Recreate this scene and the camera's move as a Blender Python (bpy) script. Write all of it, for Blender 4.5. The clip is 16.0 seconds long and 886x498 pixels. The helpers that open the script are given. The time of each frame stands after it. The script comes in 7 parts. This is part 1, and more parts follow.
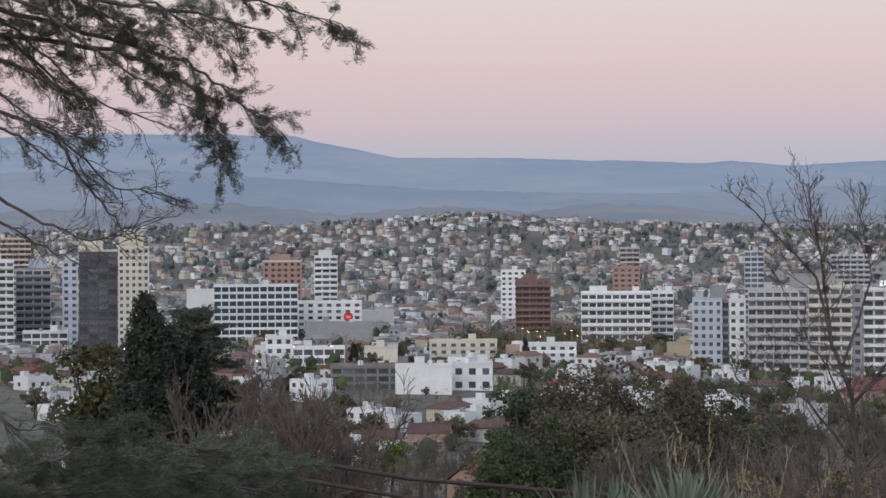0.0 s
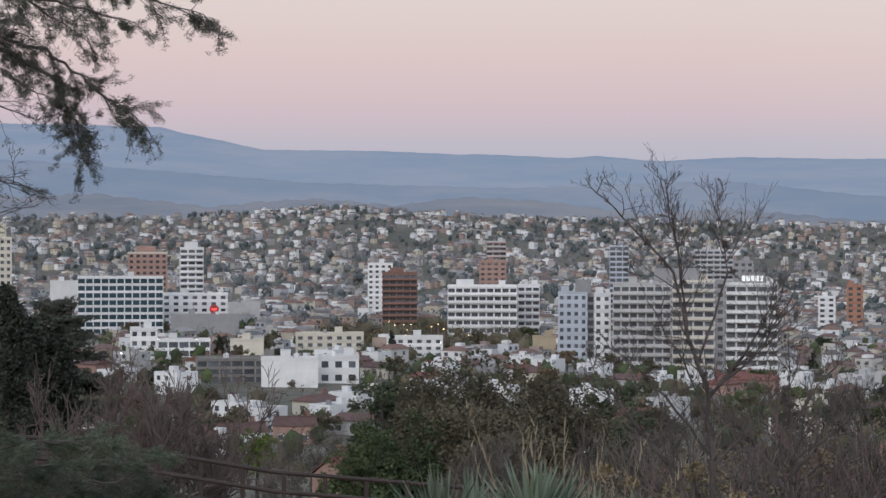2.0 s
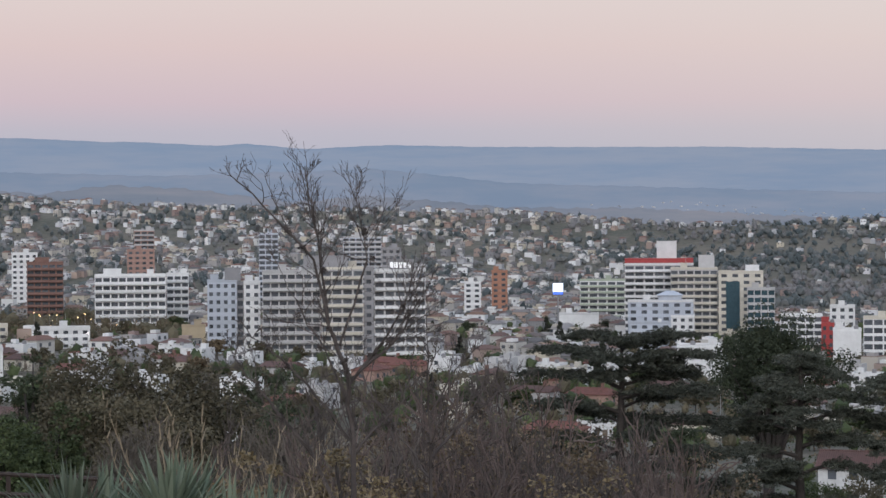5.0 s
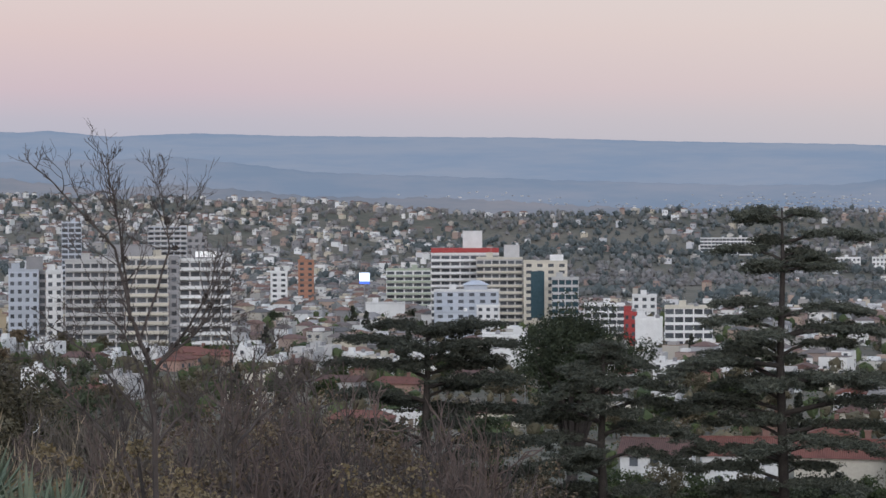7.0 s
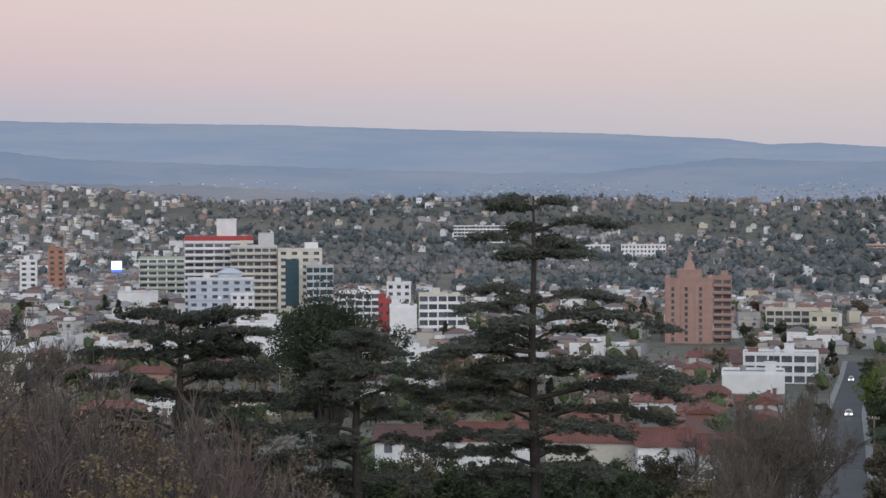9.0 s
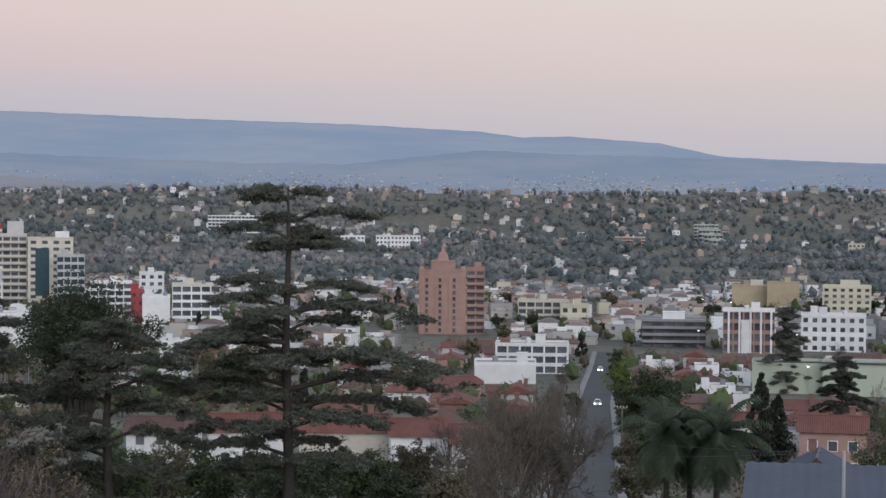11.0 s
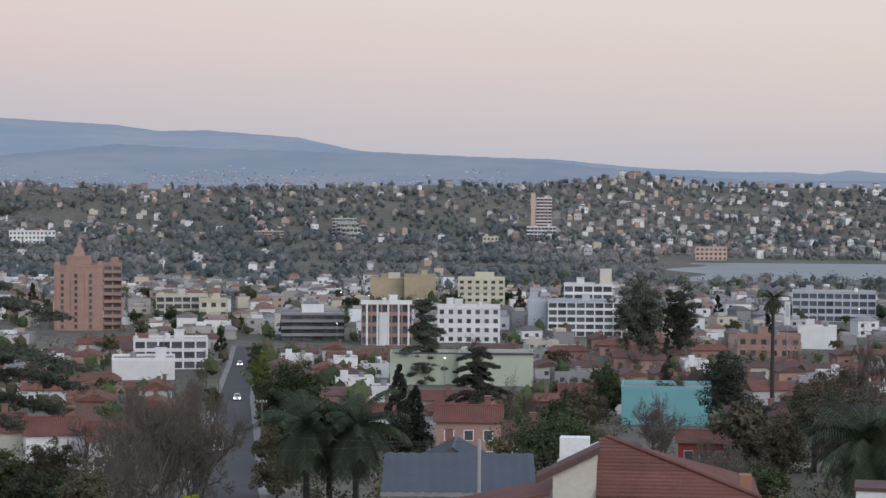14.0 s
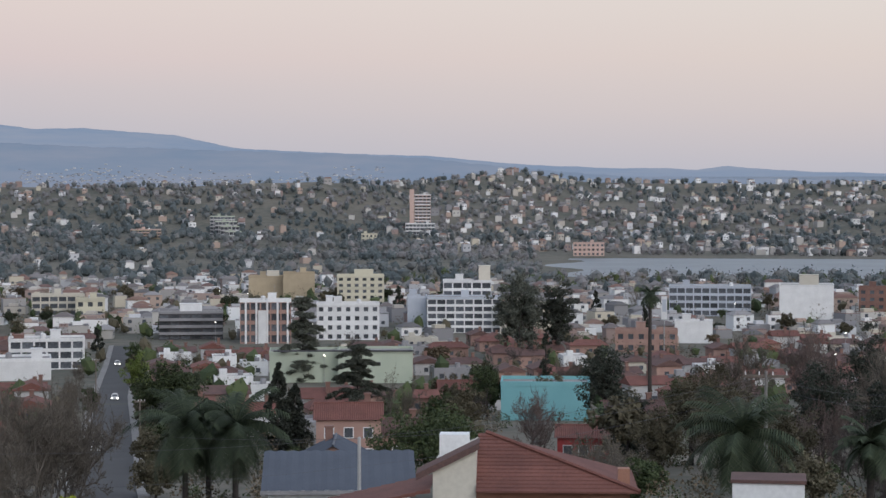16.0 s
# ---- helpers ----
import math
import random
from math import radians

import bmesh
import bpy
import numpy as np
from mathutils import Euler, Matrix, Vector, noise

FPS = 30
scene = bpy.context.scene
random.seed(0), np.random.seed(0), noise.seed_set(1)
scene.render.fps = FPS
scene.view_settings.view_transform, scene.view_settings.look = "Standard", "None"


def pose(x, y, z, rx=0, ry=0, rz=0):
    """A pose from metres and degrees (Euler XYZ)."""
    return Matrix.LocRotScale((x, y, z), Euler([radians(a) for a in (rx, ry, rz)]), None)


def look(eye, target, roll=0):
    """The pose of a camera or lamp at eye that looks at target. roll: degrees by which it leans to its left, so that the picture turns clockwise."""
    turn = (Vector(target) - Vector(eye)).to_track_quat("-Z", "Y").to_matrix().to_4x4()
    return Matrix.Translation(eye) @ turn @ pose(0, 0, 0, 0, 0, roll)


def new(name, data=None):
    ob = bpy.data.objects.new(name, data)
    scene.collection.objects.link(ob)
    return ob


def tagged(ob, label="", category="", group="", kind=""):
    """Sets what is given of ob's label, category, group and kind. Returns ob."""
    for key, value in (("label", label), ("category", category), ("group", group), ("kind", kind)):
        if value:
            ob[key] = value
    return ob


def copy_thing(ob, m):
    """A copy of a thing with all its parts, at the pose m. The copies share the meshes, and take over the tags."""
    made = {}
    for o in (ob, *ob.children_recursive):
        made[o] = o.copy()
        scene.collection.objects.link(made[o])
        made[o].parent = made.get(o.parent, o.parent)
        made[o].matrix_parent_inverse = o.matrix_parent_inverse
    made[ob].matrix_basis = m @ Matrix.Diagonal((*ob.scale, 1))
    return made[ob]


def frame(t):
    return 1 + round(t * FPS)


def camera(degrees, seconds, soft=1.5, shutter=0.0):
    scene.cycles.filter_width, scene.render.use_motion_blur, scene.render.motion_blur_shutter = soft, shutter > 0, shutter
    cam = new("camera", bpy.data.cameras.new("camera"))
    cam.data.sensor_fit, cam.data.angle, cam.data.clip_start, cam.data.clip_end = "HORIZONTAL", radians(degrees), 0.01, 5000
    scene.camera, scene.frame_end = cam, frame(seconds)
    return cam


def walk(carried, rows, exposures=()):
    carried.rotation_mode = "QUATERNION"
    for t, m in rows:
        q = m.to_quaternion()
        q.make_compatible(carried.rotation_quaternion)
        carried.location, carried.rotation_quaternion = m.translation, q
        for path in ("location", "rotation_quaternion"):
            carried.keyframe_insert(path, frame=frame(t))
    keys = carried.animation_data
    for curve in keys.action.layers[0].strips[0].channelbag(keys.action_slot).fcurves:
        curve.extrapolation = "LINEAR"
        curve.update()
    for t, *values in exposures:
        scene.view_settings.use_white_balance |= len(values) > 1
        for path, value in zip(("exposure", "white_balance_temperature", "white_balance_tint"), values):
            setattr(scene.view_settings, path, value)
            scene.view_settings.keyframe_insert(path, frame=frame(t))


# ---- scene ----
EYE = 52.0
cam = camera(25.25, 16.0, soft=1.5)
# seconds, side step in metres, heading clockwise, pitch, lean
ROWS = [
    (0.0, 0.000, 0.000, 0.200, 0.320),
    (0.5, 0.015, 0.477, 0.188, 0.251),
    (1.0, 0.031, 1.370, 0.145, 0.153),
    (1.5, 0.046, 2.568, 0.074, 0.051),
    (2.0, 0.062, 3.844, -0.010, -0.041),
    (2.5, 0.077, 5.094, -0.078, 0.006),
    (3.0, 0.093, 6.567, -0.181, 0.137),
    (3.5, 0.108, 8.447, -0.250, 0.289),
    (4.0, 0.124, 10.507, -0.265, 0.321),
    (6.5, 0.164, 18.141, -0.662, 0.234),
    (7.0, 0.171, 19.568, -0.718, 0.151),
    (7.5, 0.178, 21.200, -0.811, 0.170),
    (8.0, 0.185, 23.011, -0.898, 0.055),
    (8.5, 0.193, 24.872, -0.997, 0.051),
    (9.0, 0.200, 26.665, -1.087, 0.129),
    (11.5, 0.229, 35.516, -1.369, -0.485),
    (12.0, 0.234, 37.269, -1.389, -0.503),
    (12.5, 0.240, 38.954, -1.413, -0.454),
    (13.0, 0.246, 40.684, -1.409, -0.375),
    (13.5, 0.251, 42.452, -1.420, -0.326),
    (14.0, 0.257, 44.182, -1.458, -0.271),
    (14.5, 0.263, 45.637, -1.480, -0.233),
    (15.0, 0.269, 46.591, -1.482, -0.164),
    (15.5, 0.274, 47.213, -1.497, -0.112),
    (16.0, 0.280, 47.696, -1.537, 0.011),
]
walk(cam, [(t, pose(s, 0, EYE, 90 + pitch, lean, -az)) for t, s, az, pitch, lean in ROWS])

# ---- sky and light: clear dusk, the sun just set behind the viewer ----
world = bpy.data.worlds.new("dusk")
scene.world = world
world.use_nodes = True
wn, wl = world.node_tree.nodes, world.node_tree.links
wn.clear()
w_out, w_bg = wn.new("ShaderNodeOutputWorld"), wn.new("ShaderNodeBackground")
w_tc, w_sep, w_map = wn.new("ShaderNodeTexCoord"), wn.new("ShaderNodeSeparateXYZ"), wn.new("ShaderNodeMapRange")
w_ramp, w_side, w_mix = wn.new("ShaderNodeValToRGB"), wn.new("ShaderNodeMapRange"), wn.new("ShaderNodeMix")
w_sky, w_add = wn.new("ShaderNodeTexSky"), wn.new("ShaderNodeMix")
w_map.inputs["From Min"].default_value, w_map.inputs["From Max"].default_value = 0.0, 0.25
SKY_AWAY = [(0.0, (0.40, 0.44, 0.54)), (0.15, (0.42, 0.45, 0.56)), (0.21, (0.47, 0.46, 0.56)), (0.27, (0.575, 0.475, 0.55)), (0.38, (0.665, 0.53, 0.55)), (0.5, (0.70, 0.60, 0.60)), (0.7, (0.64, 0.61, 0.65)), (1.0, (0.52, 0.60, 0.76))]
SKY_GLOW = [(0.0, (0.46, 0.48, 0.56)), (0.065, (0.51, 0.505, 0.565)), (0.17, (0.61, 0.555, 0.57)), (0.28, (0.68, 0.60, 0.585)), (0.4, (0.71, 0.65, 0.63)), (0.7, (0.66, 0.66, 0.70)), (1.0, (0.52, 0.60, 0.76))]
w_ramp2 = wn.new("ShaderNodeValToRGB")
for ramp_, tones_ in ((w_ramp, SKY_AWAY), (w_ramp2, SKY_GLOW)):
    el = ramp_.color_ramp.elements
    el[0].position, el[0].color = tones_[0][0], (*tones_[0][1], 1)
    el[1].position, el[1].color = tones_[-1][0], (*tones_[-1][1], 1)
    for p_, c_ in tones_[1:-1]:
        el.new(p_).color = (*c_, 1)
w_side.inputs["From Min"].default_value, w_side.inputs["From Max"].default_value = 0.2, 0.86
w_side.inputs["To Max"].default_value = 1.0
w_mix.data_type = "RGBA"
w_sky.sky_type, w_sky.sun_disc = "NISHITA", False
w_sky.sun_elevation, w_sky.sun_rotation = radians(2), radians(195)
w_add.data_type, w_add.blend_type = "RGBA", "ADD"
w_add.inputs[0].default_value = 0.02
wl.new(w_tc.outputs["Generated"], w_sep.inputs[0])
wl.new(w_sep.outputs["Z"], w_map.inputs["Value"])
wl.new(w_map.outputs[0], w_ramp.inputs[0])
wl.new(w_sep.outputs["X"], w_side.inputs["Value"])
wl.new(w_side.outputs[0], w_mix.inputs[0])
wl.new(w_map.outputs[0], w_ramp2.inputs[0])
wl.new(w_ramp.outputs[0], w_mix.inputs[6])
wl.new(w_ramp2.outputs[0], w_mix.inputs[7])
wl.new(w_mix.outputs[2], w_add.inputs[6])
wl.new(w_sky.outputs[0], w_add.inputs[7])
wl.new(w_add.outputs[2], w_bg.inputs["Color"])
w_bg.inputs["Strength"].default_value = 1.0
wl.new(w_bg.outputs[0], w_out.inputs[0])

sun = new("sun", bpy.data.lights.new("sun", "SUN"))
sun.data.energy, sun.data.angle, sun.data.color = 1.5, radians(50), (1.0, 0.96, 0.94)
sun.matrix_world = look((-60, -200, 150), (0, 0, 60))


# ---- materials ----
def material(name, base, rough=0.8, second=None, scale=1.0, fine=8.0, bump=0.2, vary=0.12, metal=0.0, emit=None, strength=0.0, wave=None):
    """Two noise scales between two tones, grain bump, and a little change of value from object to object."""
    m = bpy.data.materials.new(name)
    m.use_nodes = True
    n, l = m.node_tree.nodes, m.node_tree.links
    b = n["Principled BSDF"]
    b.inputs["Roughness"].default_value, b.inputs["Metallic"].default_value = rough, metal
    b.inputs["Specular IOR Level"].default_value = 0.3
    tc, big, small = n.new("ShaderNodeTexCoord"), n.new("ShaderNodeTexNoise"), n.new("ShaderNodeTexNoise")
    big.inputs["Scale"].default_value, small.inputs["Scale"].default_value = scale, fine
    big.inputs["Detail"].default_value, small.inputs["Detail"].default_value = 5, 4
    mix, mul, info, mr = n.new("ShaderNodeMix"), n.new("ShaderNodeMix"), n.new("ShaderNodeObjectInfo"), n.new("ShaderNodeMapRange")
    mix.data_type = mul.data_type = "RGBA"
    mul.blend_type = "MULTIPLY"
    mix.inputs[6].default_value = (*base, 1)
    mix.inputs[7].default_value = (*(second or [c * 0.72 for c in base]), 1)
    add, cr = n.new("ShaderNodeMath"), n.new("ShaderNodeMapRange")
    add.operation = "ADD"
    l.new(tc.outputs["Object"], big.inputs[0])
    l.new(tc.outputs["Object"], small.inputs[0])
    l.new(big.outputs[0], add.inputs[0])
    l.new(small.outputs[0], add.inputs[1])
    cr.inputs["From Min"].default_value, cr.inputs["From Max"].default_value = 0.78, 1.22
    l.new(add.outputs[0], cr.inputs["Value"])
    l.new(cr.outputs[0], mix.inputs[0])
    mr.inputs["To Min"].default_value, mr.inputs["To Max"].default_value = 1 - vary, 1 + vary
    l.new(info.outputs["Random"], mr.inputs["Value"])
    mul.inputs[0].default_value = 1
    l.new(mix.outputs[2], mul.inputs[6])
    l.new(mr.outputs[0], mul.inputs[7])
    l.new(mul.outputs[2], b.inputs["Base Color"])
    if bump:
        bp = n.new("ShaderNodeBump")
        bp.inputs["Strength"].default_value = bump
        l.new(small.outputs[0], bp.inputs["Height"])
        if wave:
            wv = n.new("ShaderNodeTexWave")
            wv.inputs["Scale"].default_value = wave
            wv.inputs["Distortion"].default_value = 0.4
            l.new(tc.outputs["Object"], wv.inputs[0])
            l.new(wv.outputs[1], bp.inputs["Height"])
        l.new(bp.outputs[0], b.inputs["Normal"])
    if emit:
        b.inputs["Emission Color"].default_value, b.inputs["Emission Strength"].default_value = (*emit, 1), strength
    return m


def leaf_material(name, base, second, rough=0.7):
    """Foliage: colour changes from leaf to leaf and from tree to tree."""
    m = bpy.data.materials.new(name)
    m.use_nodes = True
    n, l = m.node_tree.nodes, m.node_tree.links
    b = n["Principled BSDF"]
    b.inputs["Roughness"].default_value, b.inputs["Specular IOR Level"].default_value = rough, 0.15
    geo, info, mix, mul, mr = (n.new("ShaderNode" + k) for k in ("NewGeometry", "ObjectInfo", "Mix", "Mix", "MapRange"))
    mix.data_type = mul.data_type = "RGBA"
    mul.blend_type, mul.inputs[0].default_value = "MULTIPLY", 1
    mix.inputs[6].default_value, mix.inputs[7].default_value = (*base, 1), (*second, 1)
    l.new(geo.outputs["Random Per Island"], mix.inputs[0])
    mr.inputs["To Min"].default_value, mr.inputs["To Max"].default_value = 0.72, 1.28
    l.new(info.outputs["Random"], mr.inputs["Value"])
    l.new(mix.outputs[2], mul.inputs[6])
    l.new(mr.outputs[0], mul.inputs[7])
    l.new(mul.outputs[2], b.inputs["Base Color"])
    return m


def island_material(name, tones, rough=0.8):
    """A joined mass of separate pieces, each with a tone of its own."""
    m = bpy.data.materials.new(name)
    m.use_nodes = True
    n, l = m.node_tree.nodes, m.node_tree.links
    b = n["Principled BSDF"]
    b.inputs["Roughness"].default_value = rough
    geo, ramp = n.new("ShaderNodeNewGeometry"), n.new("ShaderNodeValToRGB")
    ramp.color_ramp.interpolation = "CONSTANT"
    e = ramp.color_ramp.elements
    e[0].color = (*tones[0], 1)
    e[1].position, e[1].color = 1 / len(tones), (*tones[1], 1)
    for i, c in enumerate(tones[2:], 2):
        e.new(i / len(tones)).color = (*c, 1)
    l.new(geo.outputs["Random Per Island"], ramp.inputs[0])
    l.new(ramp.outputs[0], b.inputs["Base Color"])
    return m


WHITE = material("white_render", (0.74, 0.75, 0.75), second=(0.62, 0.63, 0.63), scale=0.3, fine=3)
CREAM = material("cream_render", (0.60, 0.57, 0.49), second=(0.52, 0.49, 0.42), scale=0.3, fine=3)
PALE = material("pale_grey_render", (0.50, 0.50, 0.50), second=(0.42, 0.42, 0.42), scale=0.3, fine=3)
GREY = material("grey_render", (0.30, 0.30, 0.31), second=(0.24, 0.24, 0.25), scale=0.3, fine=3)
BLUISH = material("blue_grey_render", (0.46, 0.50, 0.56), second=(0.40, 0.44, 0.50), scale=0.3, fine=3)
DARK = material("dark_cladding", (0.085, 0.085, 0.095), rough=0.4, scale=0.5)
OCHRE = material("ochre_render", (0.42, 0.35, 0.245), second=(0.36, 0.30, 0.21), scale=0.3)
YELLOW = material("pale_yellow_render", (0.55, 0.53, 0.42), second=(0.51, 0.48, 0.37), scale=0.3)
BRICK = material("red_brick", (0.235, 0.14, 0.115), second=(0.175, 0.10, 0.085), scale=0.6, fine=12)
BRICK_PINK = material("salmon_brick", (0.37, 0.245, 0.205), second=(0.30, 0.19, 0.16), scale=0.4, fine=12)
PINK_PALE = material("pale_salmon_render", (0.55, 0.41, 0.36), second=(0.48, 0.35, 0.30), scale=0.4, fine=6)
ORANGE = material("orange_brick", (0.38, 0.20, 0.14), second=(0.31, 0.165, 0.115), scale=0.4, fine=10)
TILE = material("clay_roof_tile", (0.195, 0.085, 0.068), second=(0.135, 0.060, 0.050), scale=0.5, fine=6, bump=0.4)
TILE_DARK = material("weathered_roof_tile", (0.145, 0.085, 0.075), second=(0.095, 0.06, 0.055), scale=0.5, fine=6, bump=0.4)
ROOF_GREY = material("flat_roof_felt", (0.33, 0.32, 0.31), second=(0.22, 0.21, 0.21), scale=0.25, fine=2)
SLATE = material("blue_grey_sheet_roof", (0.085, 0.098, 0.125), second=(0.065, 0.075, 0.098), rough=0.5, scale=0.4)
GREEN_WALL = material("pale_green_render", (0.42, 0.47, 0.38), second=(0.37, 0.42, 0.34), scale=0.2)
TURQ = material("turquoise_render", (0.23, 0.50, 0.53), second=(0.19, 0.44, 0.48), scale=0.2)
REDP = material("red_paint", (0.40, 0.06, 0.06), rough=0.5)
GLASS = material("window_glass", (0.115, 0.125, 0.14), second=(0.05, 0.058, 0.068), rough=0.12, scale=0.25, fine=0.9, bump=0, vary=0.4)
GLASS_TEAL = material("teal_curtain_glass", (0.045, 0.085, 0.105), rough=0.12, bump=0)
METAL = material("galvanised_metal", (0.42, 0.43, 0.44), rough=0.4, metal=0.7)
RUST = material("dark_rusty_iron", (0.05, 0.035, 0.03), rough=0.6, scale=3)
WOOD = material("weathered_pole_wood", (0.20, 0.17, 0.145), rough=0.9, scale=2)
ASPHALT = material("asphalt", (0.088, 0.087, 0.088), second=(0.066, 0.066, 0.068), rough=0.85, scale=0.15, fine=4)
CONCRETE = material("concrete", (0.24, 0.23, 0.22), second=(0.17, 0.165, 0.155), scale=0.3, fine=5)
SCREEN = material("lit_billboard", (0.5, 0.5, 0.6), emit=(0.65, 0.80, 1.0), strength=1.5, bump=0)
SIGN_LIT = material("lit_sign", (0.8, 0.8, 0.8), emit=(0.95, 0.98, 1.0), strength=0.5, bump=0)
LAMP_WARM = material("lit_street_lamp", (0.9, 0.7, 0.4), emit=(1.0, 0.62, 0.28), strength=6.0, bump=0)
LAMP_WHITE = material("lit_white_lamp", (0.9, 0.9, 0.85), emit=(1.0, 0.95, 0.85), strength=6.0, bump=0)
LAMP_RED = material("lit_red_lamp", (0.9, 0.1, 0.1), emit=(1.0, 0.06, 0.05), strength=1.6, bump=0)
BARK = material("bark", (0.062, 0.054, 0.049), second=(0.038, 0.033, 0.031), rough=0.95, scale=3, fine=14, bump=0.5)
TWIG = material("bare_twigs", (0.100, 0.085, 0.079), second=(0.062, 0.053, 0.050), rough=0.95, scale=2)
TWIG_GREY = material("grey_bare_twigs", (0.155, 0.135, 0.112), second=(0.105, 0.092, 0.078), rough=0.95, scale=2)
TWIG_RED = material("reddish_bare_twigs", (0.150, 0.115, 0.103), second=(0.098, 0.076, 0.070), rough=0.95, scale=2)
L_CEDAR = leaf_material("cedar_needles", (0.045, 0.052, 0.044), (0.110, 0.118, 0.092))
L_NEAR = leaf_material("near_cedar_needles", (0.045, 0.060, 0.040), (0.125, 0.148, 0.100))
L_CYPRESS = leaf_material("cypress_foliage", (0.028, 0.034, 0.028), (0.058, 0.064, 0.050))
L_PINE = leaf_material("stone_pine_needles", (0.034, 0.045, 0.028), (0.068, 0.082, 0.050))
L_OLIVE = leaf_material("olive_scrub_leaves", (0.072, 0.067, 0.044), (0.142, 0.125, 0.084))
L_GREEN = leaf_material("evergreen_leaves", (0.035, 0.050, 0.026), (0.075, 0.095, 0.042))
L_BRIGHT = leaf_material("bright_green_leaves", (0.09, 0.12, 0.035), (0.15, 0.19, 0.055))
L_PALM = leaf_material("palm_fronds", (0.030, 0.042, 0.027), (0.066, 0.084, 0.050))
L_IVY = leaf_material("ivy_leaves", (0.05, 0.052, 0.024), (0.10, 0.095, 0.042))
L_DRY = leaf_material("dry_grass", (0.19, 0.155, 0.11), (0.33, 0.27, 0.19))
L_BRUSH = leaf_material("dry_brush", (0.085, 0.066, 0.048), (0.20, 0.155, 0.10))
L_STRAW = leaf_material("withered_leaves", (0.125, 0.100, 0.060), (0.235, 0.185, 0.105))
L_YUCCA = leaf_material("yucca_blades", (0.09, 0.12, 0.085), (0.17, 0.20, 0.145))
L_GREY = leaf_material("eucalyptus_leaves", (0.055, 0.064, 0.052), (0.115, 0.122, 0.100))
# lamplight put into the leaf colour; no lamp stands by this bush
L_LIME = leaf_material("lamplight_tinted_leaves", (0.20, 0.24, 0.03), (0.34, 0.38, 0.05))


# ---- building blocks ----
class Boxes:
    """Gathers boxes, prisms and tubes into one mesh."""

    def __init__(self):
        self.v, self.f, self.k = [], [], []

    def add(self, verts, faces, mat=0):
        o = len(self.v)
        self.v += [tuple(p) for p in verts]
        self.f += [tuple(i + o for i in q) for q in faces]
        self.k += [mat] * len(faces)
        return self

    def box(self, x0, x1, y0, y1, z0, z1, mat=0, top=None):
        """top: how far the upper face is drawn in on each side."""
        t = top or 0
        vs = [(x0, y0, z0), (x1, y0, z0), (x1, y1, z0), (x0, y1, z0), (x0 + t, y0 + t, z1), (x1 - t, y0 + t, z1), (x1 - t, y1 - t, z1), (x0 + t, y1 - t, z1)]
        return self.add(vs, [(0, 3, 2, 1), (4, 5, 6, 7), (0, 1, 5, 4), (1, 2, 6, 5), (2, 3, 7, 6), (3, 0, 4, 7)], mat)

    def gable(self, x0, x1, y0, y1, z0, z1, along="x", hip=0.0, thick=0.18, mat=0):
        """A pitched roof slab with eaves; hip: how far the ridge ends are drawn in."""
        if along == "x":
            m = (y0 + y1) / 2
            low = [(x0, y0), (x1, y0), (x1, y1), (x0, y1)]
            rid = [(x0 + hip, m), (x1 - hip, m)]
        else:
            m = (x0 + x1) / 2
            low = [(x0, y1), (x0, y0), (x1, y0), (x1, y1)]
            rid = [(m, y1 - hip), (m, y0 + hip)]
        vs = [(*p, z0) for p in low] + [(*p, z0 + thick) for p in low] + [(*p, z1) for p in rid]
        if along == "x":
            fs = [(3, 2, 1, 0), (0, 1, 5, 4), (1, 2, 6, 5), (2, 3, 7, 6), (3, 0, 4, 7), (4, 5, 9, 8), (6, 7, 8, 9), (7, 4, 8), (5, 6, 9)]
        else:
            fs = [(3, 2, 1, 0), (0, 1, 5, 4), (1, 2, 6, 5), (2, 3, 7, 6), (3, 0, 4, 7), (4, 5, 9, 8), (6, 7, 8, 9), (7, 4, 8), (5, 6, 9)]
        return self.add(vs, fs, mat)

    def tube(self, pts, radii, sides=6, mat=0):
        pts = [Vector(p) for p in pts]
        rings, o = [], len(self.v)
        for i, p in enumerate(pts):
            d = (pts[min(i + 1, len(pts) - 1)] - pts[max(i - 1, 0)]).normalized()
            a = d.cross(Vector((0, 0, 1)) if abs(d.z) < 0.9 else Vector((1, 0, 0))).normalized()
            b = d.cross(a)
            for k in range(sides):
                w = 2 * math.pi * k / sides
                self.v.append(tuple(p + (a * math.cos(w) + b * math.sin(w)) * radii[i]))
        for i in range(len(pts) - 1):
            for k in range(sides):
                k2 = (k + 1) % sides
                self.f.append((o + i * sides + k, o + i * sides + k2, o + (i + 1) * sides + k2, o + (i + 1) * sides + k))
                self.k.append(mat)
        self.f.append(tuple(o + (len(pts) - 1) * sides + k for k in range(sides)))
        self.k.append(mat)
        return self

    def mesh(self, name, *mats, smooth=False):
        me = bpy.data.meshes.new(name)
        me.from_pydata(self.v, [], self.f)
        for m in mats:
            me.materials.append(m)
        if len(mats) > 1:
            me.polygons.foreach_set("material_index", self.k)
        if smooth:
            me.polygons.foreach_set("use_smooth", [True] * len(me.polygons))
        me.update()
        return me


def part(name, data, parent, label="", m=None):
    """Links a mesh as one part under a thing or part."""
    ob = new(name, data)
    ob.parent = parent
    if m is not None:
        ob.matrix_basis = m
    if label:
        tagged(ob, label)
    return ob


def thing(name, x, y, z, turn, label, category, group="", kind=""):
    ob = new(name)
    ob.matrix_basis = pose(x, y, z, 0, 0, turn)
    return tagged(ob, label, category, group, kind)


